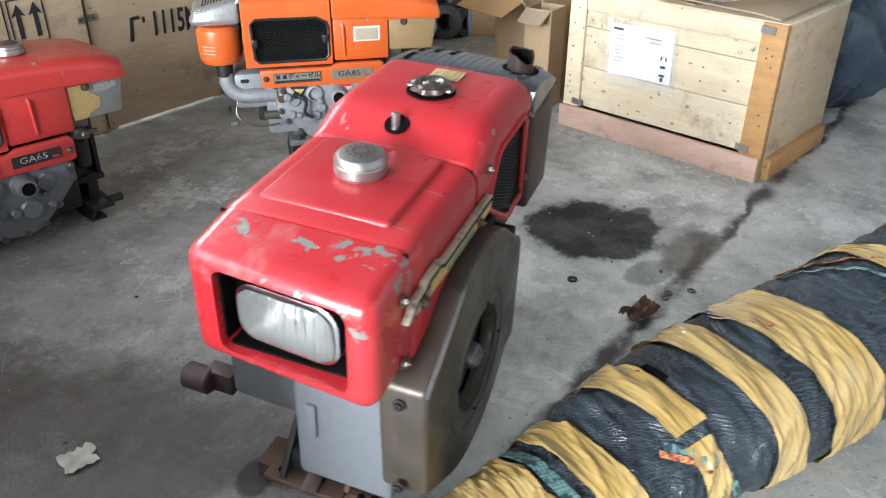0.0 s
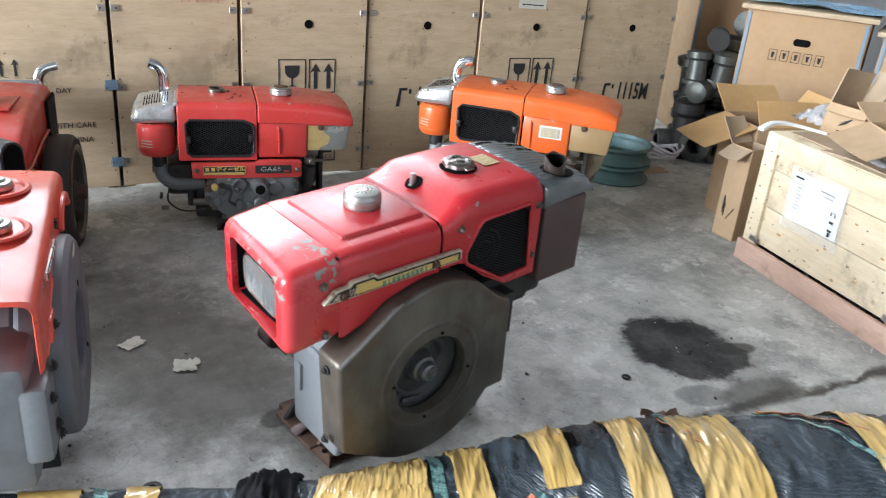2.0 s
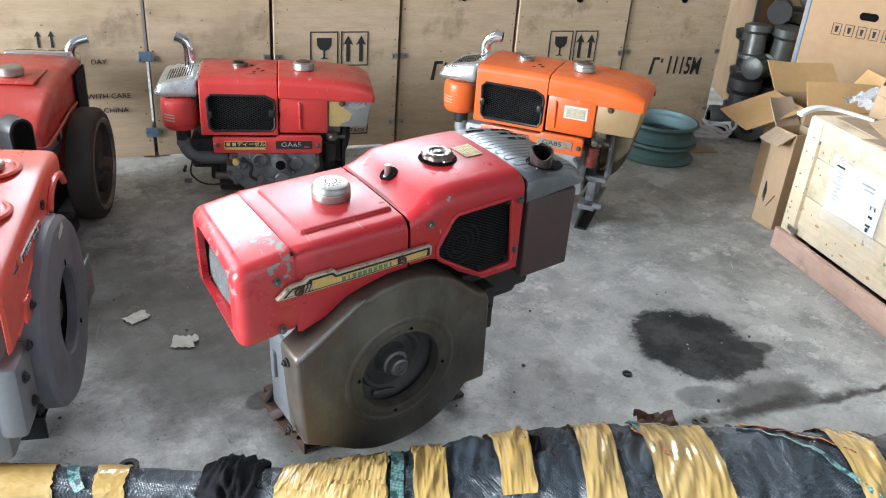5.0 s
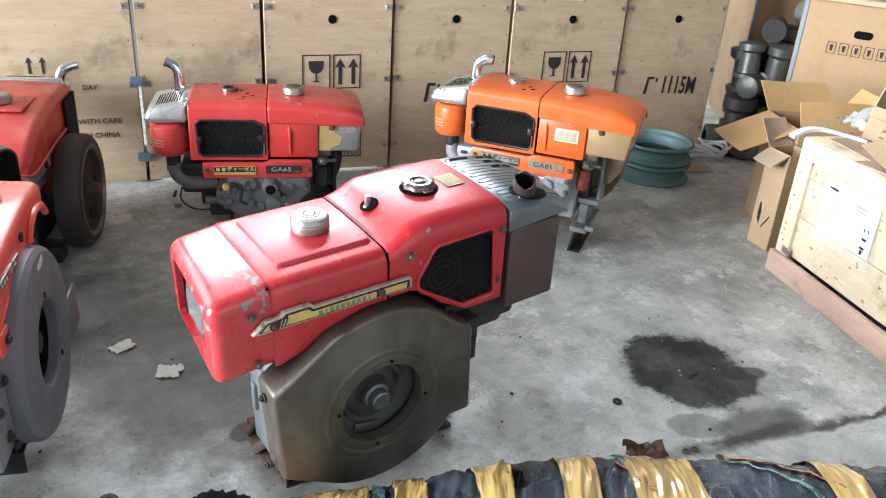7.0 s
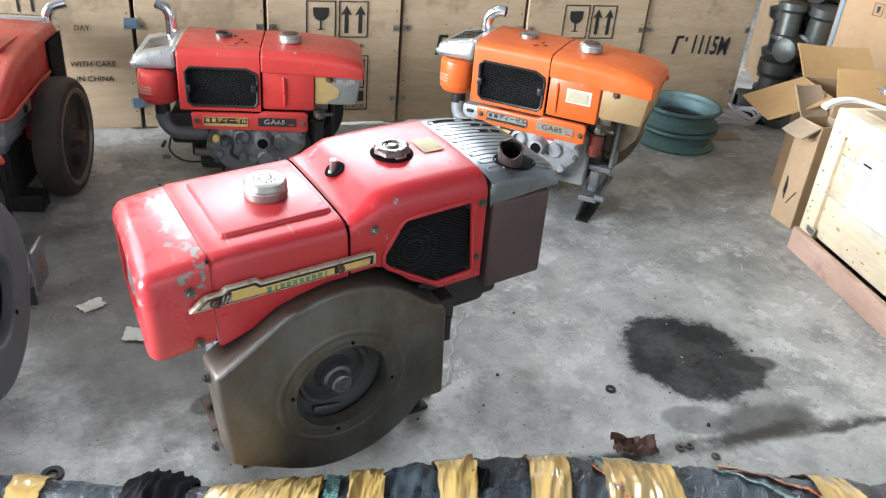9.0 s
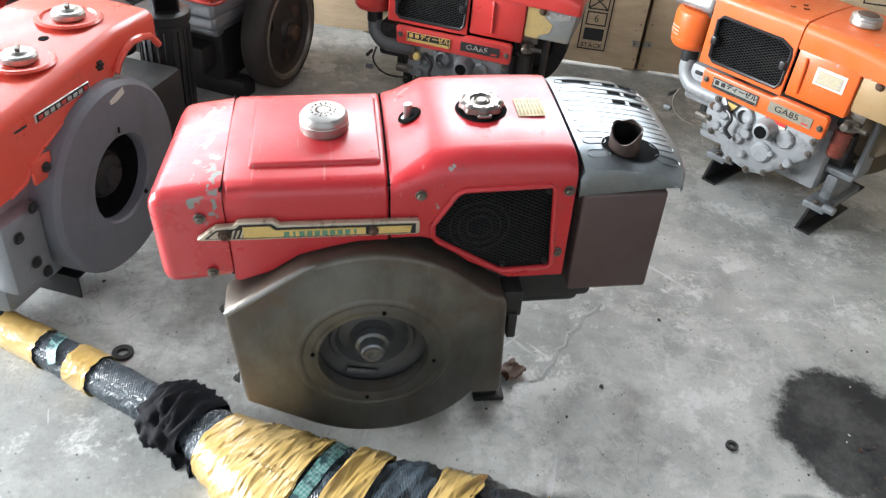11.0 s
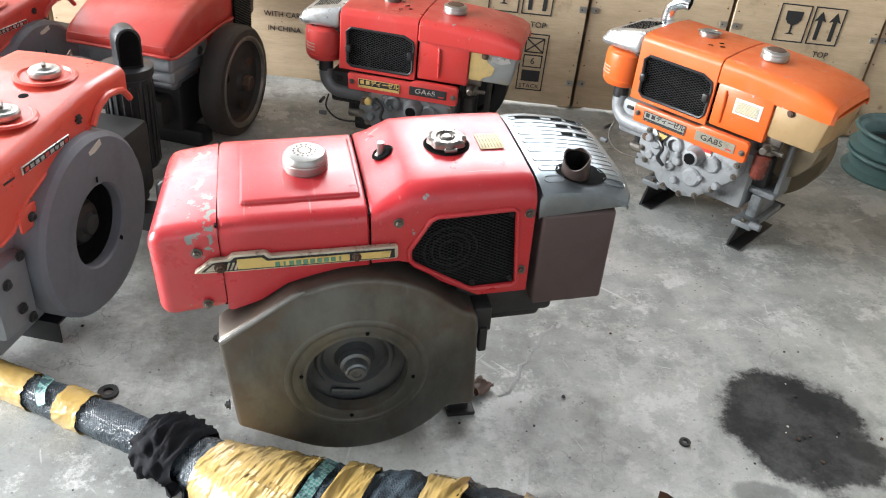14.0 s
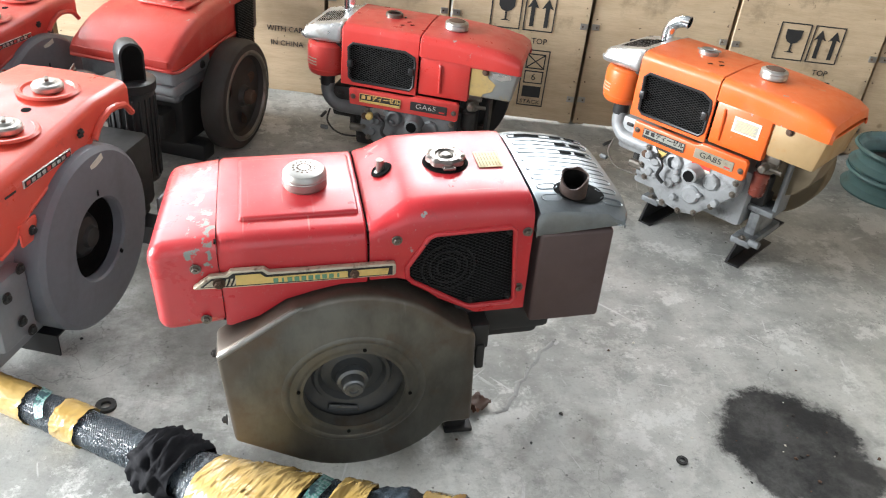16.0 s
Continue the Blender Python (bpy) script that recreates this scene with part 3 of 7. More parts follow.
def red_diesel():
    eng = thing("diesel_engine", pose(0.0321, -0.0095, -0.0517, 3.23, -3.34, -0.18), "red single-cylinder diesel engine with headlight and bare steel flywheel cover", "engine")
    W = 0.125
    # nose with its lamp recess
    nose = box((0.16, 2 * W, 0.152), (-0.237, 0, 0.506), 0.023, seg=5)
    for v in nose.verts:
        if v.co.z > 0.5:
            v.co.z += 0.105 * (v.co.x + 0.222)
        else:
            v.co.z += 0.11 * (v.co.x + 0.222)
    for v in nose.verts:
        if v.co.x < -0.26:
            v.co.x += 0.075 * (v.co.y + W)
            v.co.y *= 0.985
    nose_ob = part("nose_cowl", nose, CHIPPED, eng, "red enamel chipped to grey primer")
    cut(nose_ob, box((0.2, 0.5, 0.5), (-0.2195 + 0.1, 0, 0.5)))
    lip = prism(rounded_rect(0.172, 0.112, 0.014), 0.09, m=pose(-0.33, -0.004, 0.4985, 0, 0, -90))
    cut(nose_ob, moved(lip, Matrix()))
    # near-black back and side sheets put the recess's shade into its colour
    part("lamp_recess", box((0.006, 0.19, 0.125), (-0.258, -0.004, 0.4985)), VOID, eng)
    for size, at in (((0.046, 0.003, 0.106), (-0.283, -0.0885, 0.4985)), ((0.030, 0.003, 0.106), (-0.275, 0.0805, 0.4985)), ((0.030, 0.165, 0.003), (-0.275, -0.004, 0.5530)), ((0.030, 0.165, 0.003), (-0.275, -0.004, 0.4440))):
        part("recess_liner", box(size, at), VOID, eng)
    rim_out = rounded_rect(0.138, 0.082, 0.028, 6)
    m = pose(-0.303, -0.004, 0.4975, 0, 0, -90)
    lamp = part("headlight", prism(rim_out, 0.034, 0.004, m), CHROME, eng, "chrome rimmed rectangular headlight")
    cut(lamp, prism(rounded_rect(0.124, 0.068, 0.022, 6), 0.03, m=pose(-0.310, -0.004, 0.4975, 0, 0, -90)))
    rows = []
    for f in (1.0, 0.8, 0.55, 0.25, 0.02):
        rows.append([(-0.306 - 0.012 * (1 - f * f), -0.004 - x * f, 0.4975 + z * f) for x, z in rounded_rect(0.126, 0.070, 0.023, 6)])
    part("lens", loft(rows, True, True), LENS, lamp, "clear fluted lamp glass")
    rows = []
    for f in (1.0, 0.75, 0.45, 0.15, 0.02):
        rows.append([(-0.276 - 0.024 * f * f, -0.004 - x * f, 0.4975 + z * f) for x, z in rounded_rect(0.124, 0.068, 0.022, 6)])
    part("reflector", loft(rows, True), STEEL, lamp)
    part("bulb", merged(cyl(0.006, 0.02, (-0.286, -0.004, 0.4975), "x", 12, 0.003)), WHITE_LABEL, lamp)
    lamp.matrix_basis = pose(-0.290, -0.004, 0, 0, 0, -4.3) @ pose(0.300, 0.004, 0)
    # fuel tank cowl with its raised panel
    rows = []
    for x in (-0.2185, -0.212, -0.17, -0.13, -0.09, -0.05, -0.02, -0.0125, -0.0095):
        e = 0.003 if x in (-0.2185, -0.0095) else 0.0
        low = max(0.431, cover_top(x) + 0.006)
        rows.append(hood_row(x, W - e, 0.583 - e, 0.024, low, 0.43))
    tank = merged(loft(rows), box((0.172, 0.170, 0.012), (-0.102, 0.004, 0.5835), 0.0055, seg=4))
    part("tank_cowl", tank, RED, eng, thick=0.003)
    # radiator cowl, stepping up behind the seam
    rows = []
    for x, top, rr in ((-0.0065, 0.580, 0.022), (-0.003, 0.5845, 0.024), (0.012, 0.589, 0.026), (0.034, 0.603, 0.034), (0.052, 0.6125, 0.036), (0.10, 0.6145, 0.036), (0.16, 0.6145, 0.036), (0.222, 0.613, 0.036), (0.236, 0.611, 0.034), (0.239, 0.606, 0.03)):
        low = 0.494 if x < 0.045 else max(0.412, 0.494 - (x - 0.045) * 0.86)
        rows.append(hood_row(x, W, top, rr, max(low, 0.412), 0.43, 0.002))
    cowl = part("radiator_cowl", loft(rows), RED, eng, thick=0.003)
    hole = [(0.049, 0.512), (0.054, 0.520), (0.080, 0.562), (0.090, 0.568), (0.204, 0.571), (0.211, 0.565), (0.221, 0.436), (0.215, 0.428), (0.150, 0.426), (0.140, 0.430), (0.058, 0.484), (0.050, 0.494)]
    cut(cowl, prism(hole, 0.03, m=pose(0, -W - 0.015, 0)))
    grille = part("side_grille", merged(wire_mesh(hole, 0.0056, 0.0007, -W + 0.007)), MESH_BLACK, eng, "black expanded metal grille")
    part("grille_lip", tube([(x, -W - 0.0005, z) for x, z in hole + hole[:2]], 0.0042, 8, False), RED, grille, "red rolled edge")
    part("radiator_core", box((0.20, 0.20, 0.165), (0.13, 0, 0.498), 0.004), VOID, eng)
    part("fan_guard", merged(*[tube([(0.118 + r * math.cos(a / 20 * math.tau), -0.1015, 0.487 + r * math.sin(a / 20 * math.tau)) for a in range(21)], 0.0016, 6, False) for r in (0.018, 0.030, 0.042)]), MESH_BLACK, eng)
    for x, z in ((0.075, 0.553), (0.203, 0.560), (0.211, 0.438), (0.150, 0.436)):
        hex_bolt(grille, x, -W + 0.004, z, 0.003, material=DARK, name="screw")
    # seams
    part("seam", merged(box((0.003, 2 * W - 0.012, 0.004), (-0.2205, 0, 0.577)), box((0.003, 0.004, 0.12), (-0.2205, -W + 0.005, 0.5))), VOID, eng)
    part("seam", merged(box((0.003, 2 * W - 0.014, 0.004), (-0.008, 0, 0.575)), box((0.003, 0.004, 0.06), (-0.008, -W + 0.005, 0.525))), VOID, eng)
    for x, z in ((-0.250, 0.540), (-0.246, 0.448), (0.033, 0.563), (0.230, 0.561), (0.226, 0.456)):
        hex_bolt(eng, x, -W - 0.0005, z)
    # badge: foil panel in a plated rim; the maker's lettering is left as bars
    edge = [(-0.257, 0.512), (-0.254, 0.5105), (-0.20, 0.509), (0.028, 0.507), (0.031, 0.510), (0.031, 0.526), (0.028, 0.529), (-0.150, 0.531), (-0.157, 0.538), (-0.203, 0.538), (-0.209, 0.532), (-0.232, 0.531)]
    badge = part("badge", prism(edge, 0.010, 0.002, pose(0, -W - 0.011, 0)), BADGE_EDGE, eng, "plated name badge with gold foil")
    inset = [(-0.246, 0.5145), (-0.20, 0.5125), (0.0255, 0.5105), (0.0255, 0.5255), (-0.153, 0.5275), (-0.160, 0.5345), (-0.200, 0.5345), (-0.207, 0.5285), (-0.230, 0.5275)]
    part("foil", prism(inset, 0.003, 0.0, pose(0, -W - 0.0125, 0)), INK, badge)
    part("foil", prism([(-0.197, 0.5150), (-0.040, 0.5130), (-0.040, 0.5240), (-0.156, 0.5250), (-0.163, 0.5320), (-0.197, 0.5320)], 0.001, 0.0, pose(0, -W - 0.0134, 0)), GOLD, badge, "worn gold foil panel")
    part("foil", prism([(-0.034, 0.5130), (0.0180, 0.5125), (0.0205, 0.5235), (-0.034, 0.5240)], 0.001, 0.0, pose(0, -W - 0.0134, 0)), GOLD, badge, "worn gold foil panel")
    part("foil", prism([(-0.241, 0.5160), (-0.228, 0.5155), (-0.224, 0.5255), (-0.230, 0.5255)], 0.001, 0.0, pose(0, -W - 0.0134, 0)), BADGE_EDGE, badge)
    for k in range(3):
        part("foil_tear", prism([(-0.214 + 0.006 * k, 0.5150), (-0.211 + 0.006 * k, 0.5150), (-0.206 + 0.006 * k, 0.5270), (-0.209 + 0.006 * k, 0.5270)], 0.001, 0.0, pose(0, -W - 0.0134, 0)), BADGE_EDGE, badge)
    for k in range(10):
        w = 0.0068 if k not in (1, 9) else 0.0030
        part("letter_bar", box((w, 0.0008, 0.0078), (-0.142 + k * 0.0098, -W - 0.0139, 0.5185), 0.0002, seg=1), GREEN_INK, badge)
    hex_bolt(badge, -0.220, -W - 0.0125, 0.5205, 0.0062, material=RUSTY)
    hex_bolt(badge, -0.030, -W - 0.0135, 0.5185, 0.0048, material=RUSTY)
    # caps on the hood
    cap = lathe([(0.0, 0.030), (0.020, 0.0295), (0.029, 0.027), (0.033, 0.022), (0.0335, 0.018), (0.0325, 0.0165), (0.0335, 0.015), (0.0335, 0.004), (0.0315, 0.001), (0.0315, 0.0)], (-0.089, 0.002, 0.589), seg=40)
    fuel = part("fuel_cap", cap, STEEL, eng, "round knurled steel fuel cap")
    part("cap_print", merged(*[box((0.003, 0.0022, 0.0004), (-0.089 + 0.022 * math.cos(a) * f, 0.002 + 0.022 * math.sin(a) * f, 0.6193), turn=(0, 0, math.degrees(a))) for a in [k * math.tau / 14 for k in range(14)] for f in (0.75, 0.45)]), RUSTY, fuel)
    part("filler_hole", lathe([(0.0, 0.0), (0.032, 0.0), (0.034, 0.0012), (0.036, 0.0)], (0.126, -0.004, 0.6172), seg=28), VOID, eng)
    rad = [(0.0, 0.0125), (0.006, 0.0128), (0.009, 0.0105), (0.014, 0.0100), (0.017, 0.0125), (0.024, 0.0125), (0.029, 0.0095), (0.0300, 0.0030), (0.0270, 0.0015), (0.021, 0.001), (0.021, -0.004)]
    dome = lathe(rad, (0, 0, 0), seg=64)
    for v in dome.verts:
        r = math.hypot(v.co.x, v.co.y)
        if r > 0.022:
            s = 1 + 0.055 * math.cos(8 * math.atan2(v.co.y, v.co.x))
            v.co.x *= s
            v.co.y *= s
    dome.transform(pose(0.126, -0.004, 0.6195))
    rcap = part("radiator_cap", merged(dome, box((0.020, 0.010, 0.005), (0.126, -0.034, 0.6235), 0.002), box((0.020, 0.010, 0.005), (0.126, 0.026, 0.6235), 0.002)), CAP_STEEL, eng, "tarnished scalloped steel radiator cap with two ears")
    part("valve_ring", lathe([(0.0085, 0.0105), (0.0105, 0.0122), (0.0125, 0.0105)], (0.126, -0.004, 0.6195), seg=24), BOLT, rcap)
    part("stud_hole", lathe([(0.0, 0.0006), (0.0155, 0.0006), (0.016, 0.0016), (0.0175, 0.0)], (0.028, 0.006, 0.6040), seg=24, turn=(0, -26, 0)), VOID, eng)
    part("stud", merged(cyl(0.006, 0.028, (0.026, 0.006, 0.608), seg=16, bevel=0.001), cyl(0.0095, 0.006, (0.026, 0.006, 0.598), seg=6)), STEEL, eng)
    lab = part("caution_label", box((0.038, 0.048, 0.0008), (0.194, -0.003, 0.6171), 0.0002, seg=1), CREAM, eng, "small yellowed caution label")
    for k in range(7):
        for w, y in ((0.013, -0.0165), (0.011, -0.001), (0.009 - 0.002 * (k % 3), 0.0125)):
            part("print_bar", box((0.0013, w, 0.0003), (0.179 + 0.0050 * k, y, 0.6176)), LABEL_INK, lab)
    # muffler with its plated cover
    part("muffler", box((0.118, 0.238, 0.172), (0.309, -0.012, 0.470), 0.006, seg=3), RUST, eng, "heat-browned steel muffler box")
    rows = []
    for k in range(13):
        y = -0.127 + 0.254 * k / 12
        f = abs(y / 0.127)
        end = 0.402 - 0.018 * f ** 6
        drop = 0.010 * f ** 5
        rows.append([(0.243, y, 0.556), (0.2425, y, 0.590 - drop), (0.247, y, 0.6005 - drop), (0.258, y, 0.6035 - drop), (0.285, y, 0.603 - drop), (0.32, y, 0.598 - drop), (0.355, y, 0.592 - drop), (end - 0.02, y, 0.584 - drop), (end - 0.004, y, 0.577 - drop), (end, y, 0.567), (end + 0.001, y, 0.561)])
    for yy, sign in ((-0.1285, 1), (0.1285, -1)):
        low = [(p[0], yy, min(p[2] - 0.006, 0.590)) for p in rows[0 if sign > 0 else -1]]
        skirt = [(p[0], yy, 0.553 + 0.010 * max(0.0, (p[0] - 0.243) / 0.16)) for p in rows[0 if sign > 0 else -1]]
        if sign > 0:
            rows = [skirt, low] + rows
        else:
            rows = rows + [low, skirt]
    shield = part("muffler_cover", loft(rows), COVER_CHROME, eng, "slotted chrome muffler cover", thick=0.002)
    def cover_z(x, y):
        """The top of the plated cover."""
        pts = [(0.258, 0.6035), (0.285, 0.603), (0.32, 0.598), (0.355, 0.592), (0.382, 0.584), (0.398, 0.577)]
        for (xa, za), (xb, zb) in zip(pts, pts[1:]):
            if x <= xb:
                break
        return za + (zb - za) * (x - xa) / (xb - xa) - 0.010 * abs(y / 0.127) ** 5

    for k in range(8):
        y = -0.098 + 0.028 * k
        spans = ((0.263, 0.280), (0.358, 0.380)) if k in (0, 1) else ((0.262, 0.381),)
        for xa, xb in spans:
            path = []
            n = 8
            for side in (-1, 1):
                line = [(xa + (xb - xa) * q / n, y + side * 0.0072) for q in range(n + 1)]
                tip = [(xb + 0.0072 * math.cos(radians(t)), y + 0.0072 * math.sin(radians(t))) for t in (-60, -25, 25, 60)]
                path += line + tip if side < 0 else line[::-1]
            path += [(xa - 0.0072 * math.cos(radians(t)), y + 0.0072 * math.sin(radians(t))) for t in (60, 25, -25, -60)]
            part("pressed_rib", tube([(px, py, cover_z(px, py) - 0.0001) for px, py in path + path[:2]], 0.0010, 8), COVER_CHROME, shield)
        if k >= 5:
            for xa, xb in ((0.266, 0.310), (0.330, 0.350), (0.357, 0.376))[0 if k > 6 else 1:]:
                xs = [xa + (xb - xa) * q / 4 for q in range(5)]
                part("slot", loft([[(x, y - 0.0038, cover_z(x, y) + 0.0012), (x, y, cover_z(x, y) + 0.0014), (x, y + 0.0038, cover_z(x, y) + 0.0012)] for x in xs]), VOID, shield, thick=0.0006)
    hole = []
    for f in (0.02, 0.5, 1.0):
        hole.append([(0.320 + f * 0.041 * math.cos(t), -0.082 + f * 0.029 * math.sin(t), cover_z(0.320 + f * 0.041 * math.cos(t), -0.082 + f * 0.029 * math.sin(t)) + 0.0009) for t in [q * math.tau / 32 for q in range(32)]])
    part("pipe_hole", loft(hole, True), VOID, eng)
    ring = []
    for r in (0.0210, 0.0188):
        ring.append([(0.309 + r * math.cos(t), -0.084 + r * math.sin(t), 0.630 + 0.006 * noise.noise((1.6 * math.cos(t), 1.6 * math.sin(t), 1.0)) - 0.016 * max(0.0, math.cos(t - radians(238))) ** 1.5) for t in [q * math.tau / 40 for q in range(40)]])
    foot = [[(0.309 + r * math.cos(t), -0.084 + r * math.sin(t), 0.56) for t in [q * math.tau / 40 for q in range(40)]] for r in (0.0210, 0.0188)]
    stub = part("exhaust_stub", loft([foot[0], ring[0], ring[1], foot[1]], True), BURNT, eng, "burnt brown exhaust stub")
    # near-black inner wall of the stub
    bore = [[(0.309 + 0.0182 * math.cos(t), -0.084 + 0.0182 * math.sin(t), z + (0.0 if z < 0.6 else -0.018 * max(0.0, math.cos(t - radians(238))) ** 1.5)) for t in [q * math.tau / 40 for q in range(40)]] for z in (0.565, 0.627)]
    part("soot_lining", loft(bore, True), VOID, stub)
    # flywheel cover
    cov = part("flywheel_cover", prism(COVER, 0.066, 0.009, pose(0, -0.153, 0), 3), COVER_STEEL, eng, "stained bare steel flywheel cover")
    cut(cov, cyl(0.0815, 0.05, (-0.035, -0.150, 0.293), "y", 48), prism([(x * 0.965 - 0.0012, 0.3 + (z - 0.3) * 0.96) for x, z in COVER], 0.09, m=pose(0, -0.149, 0)))
    # paler strip on the rubbed edge; its soft highlight is in the colour
    part("worn_edge", tube([(-0.2335, -0.1500, 0.386), (-0.2345, -0.1503, 0.3915), (-0.205, -0.1505, 0.4115), (-0.165, -0.1505, 0.4385), (-0.125, -0.1505, 0.4655), (-0.108, -0.1505, 0.4725)], [0.001, 0.0044, 0.0048, 0.0046, 0.004, 0.001], 10), WORN_GLINT, cov, "rubbed upper edge with its soft highlight in the colour")
    part("cover_ring", lathe([(0.081, 0.022), (0.0815, 0.004), (0.083, 0.0005), (0.087, -0.0012), (0.097, -0.0008), (0.101, 0.0), (0.105, -0.0026), (0.110, -0.0030), (0.115, -0.0012), (0.118, 0.001)], (-0.035, -0.152, 0.293), "y", 56), COVER_STEEL, cov, "pressed ring round the hub opening")
    for a in (80, 172, 262, 350):
        part("rivet_hole", cyl(0.003, 0.002, (-0.034 + 0.090 * math.cos(radians(a)), -0.1558, 0.293 + 0.090 * math.sin(radians(a))), "y", 12), VOID, cov)
    wheel = part("flywheel", lathe([(0.0, 0.0), (0.028, 0.0), (0.034, 0.010), (0.050, 0.014), (0.056, 0.004), (0.062, 0.002), (0.066, 0.008), (0.072, 0.006), (0.084, 0.0), (0.150, 0.0), (0.152, 0.03), (0.0, 0.03)], (-0.035, -0.122, 0.294), "y", 56), OILY_CAST, eng, "oily dark flywheel")
    part("hub", lathe([(0.0, -0.018), (0.007, -0.018), (0.008, -0.021), (0.0135, -0.021), (0.0145, -0.018), (0.0175, -0.016), (0.019, -0.012), (0.0195, -0.002), (0.025, 0.0), (0.027, 0.010), (0.0, 0.010)], (-0.036, -0.134, 0.296), "y", 32), HUB_STEEL, wheel, "turned steel hub")
    part("timing_slot", box((0.050, 0.004, 0.012), (-0.052, -0.1225, 0.226), 0.002, (0, 14, 0)), HUB_STEEL, wheel)
    for z in (0.372, 0.224):
        hex_bolt(cov, -0.240, -0.118, z, 0.006, face=(0, -90, 0), material=DARK)
    # crankcase and underside
    part("crankcase", merged(box((0.255, 0.29, 0.26), (-0.0025, 0.07, 0.295), 0.012), box((0.080, 0.150, 0.300), (-0.160, -0.015, 0.280), 0.010, seg=3), box((0.010, 0.05, 0.016), (-0.202, -0.03, 0.335), 0.003), box((0.010, 0.016, 0.06), (-0.202, 0.03, 0.25), 0.003), cyl(0.05, 0.03, (-0.05, 0.125, 0.30), "y", 24, 0.006)), GREY_PAINT, eng, "oily grey crankcase")
    part("radiator_tray", merged(box((0.17, 0.20, 0.07), (0.215, 0.0, 0.375), 0.01), box((0.10, 0.16, 0.05), (0.24, 0.0, 0.335), 0.012), box((0.03, 0.05, 0.05), (0.17, -0.11, 0.365), 0.004), box((0.014, 0.02, 0.05), (0.172, -0.13, 0.325), 0.003)), DARK, eng, "sooty black iron underside")
    part("sump", box((0.30, 0.15, 0.05), (-0.03, 0.02, 0.118), 0.014), DARK, eng)
    for x, low in ((-0.155, 0.062),):
        mid = (low + 0.094) / 2
        rail = merged(box((0.006, 0.19, 0.094 - low), (x - 0.026, 0.05, mid), 0.001), box((0.058, 0.19, 0.006), (x, 0.05, 0.094), 0.001), box((0.05, 0.19, 0.005), (x + 0.004, 0.05, low + 0.003), 0.001, (-3.2, 3.3, 0)))
        part("skid_rail", rail, RUSTY if x < 0 else BLACK_PAINT, eng)
    flange = part("foot_flange", box((0.070, 0.130, 0.009), (-0.172, 0.055, 0.100), 0.003), RUSTY, eng, "rusty mounting flange")
    part("flange_rib", prism([(-0.205, 0.104), (-0.145, 0.104), (-0.145, 0.185)], 0.010, 0.002, pose(0, 0.085, 0)), DARK, flange)
    part("flange_rib", prism([(-0.190, 0.104), (-0.145, 0.104), (-0.145, 0.150)], 0.010, 0.002, pose(0, -0.015, 0)), RUSTY, flange)
    part("strap", box((0.070, 0.024, 0.004), (-0.180, 0.042, 0.114), 0.001, (0, -8, 6)), RUST, flange, "dark folded steel strap")
    hex_bolt(flange, -0.152, 0.030, 0.130, 0.008, face=(0, -60, 0), material=RUSTY)
    for y in (0.098, -0.035):
        part("bolt_hole", cyl(0.006, 0.0012, (-0.188, y, 0.1049), seg=12), VOID, flange)
    part("rear_foot", merged(box((0.055, 0.075, 0.010), (0.172, -0.015, 0.047), 0.003, (-3.2, 3.3, 0)), box((0.045, 0.07, 0.06), (0.166, -0.010, 0.080), 0.008)), BLACK_PAINT, eng, "black steel rear foot")
    part("side_filter", merged(cyl(0.022, 0.05, (-0.120, 0.285, 0.165), "y", 20, 0.004), box((0.03, 0.05, 0.04), (-0.105, 0.25, 0.165), 0.004)), RUST, eng, "small brown filter can")
    part("drain_wire", tube(curve_points([(-0.25, 0.03, 0.435), (-0.255, 0.035, 0.405), (-0.24, 0.045, 0.395), (-0.235, 0.05, 0.42), (-0.225, 0.05, 0.43)]), 0.0016, 6), DARK, eng)
    return eng


red_diesel()


# ---- the horizontal engines with side canisters ----
CHROME_DULL = surface("dulled_chrome", (0.60, 0.61, 0.61), 0.3, 0.75, (0.20, 0.15, 0.10), 0.5, 120, 0.1, scale=25)

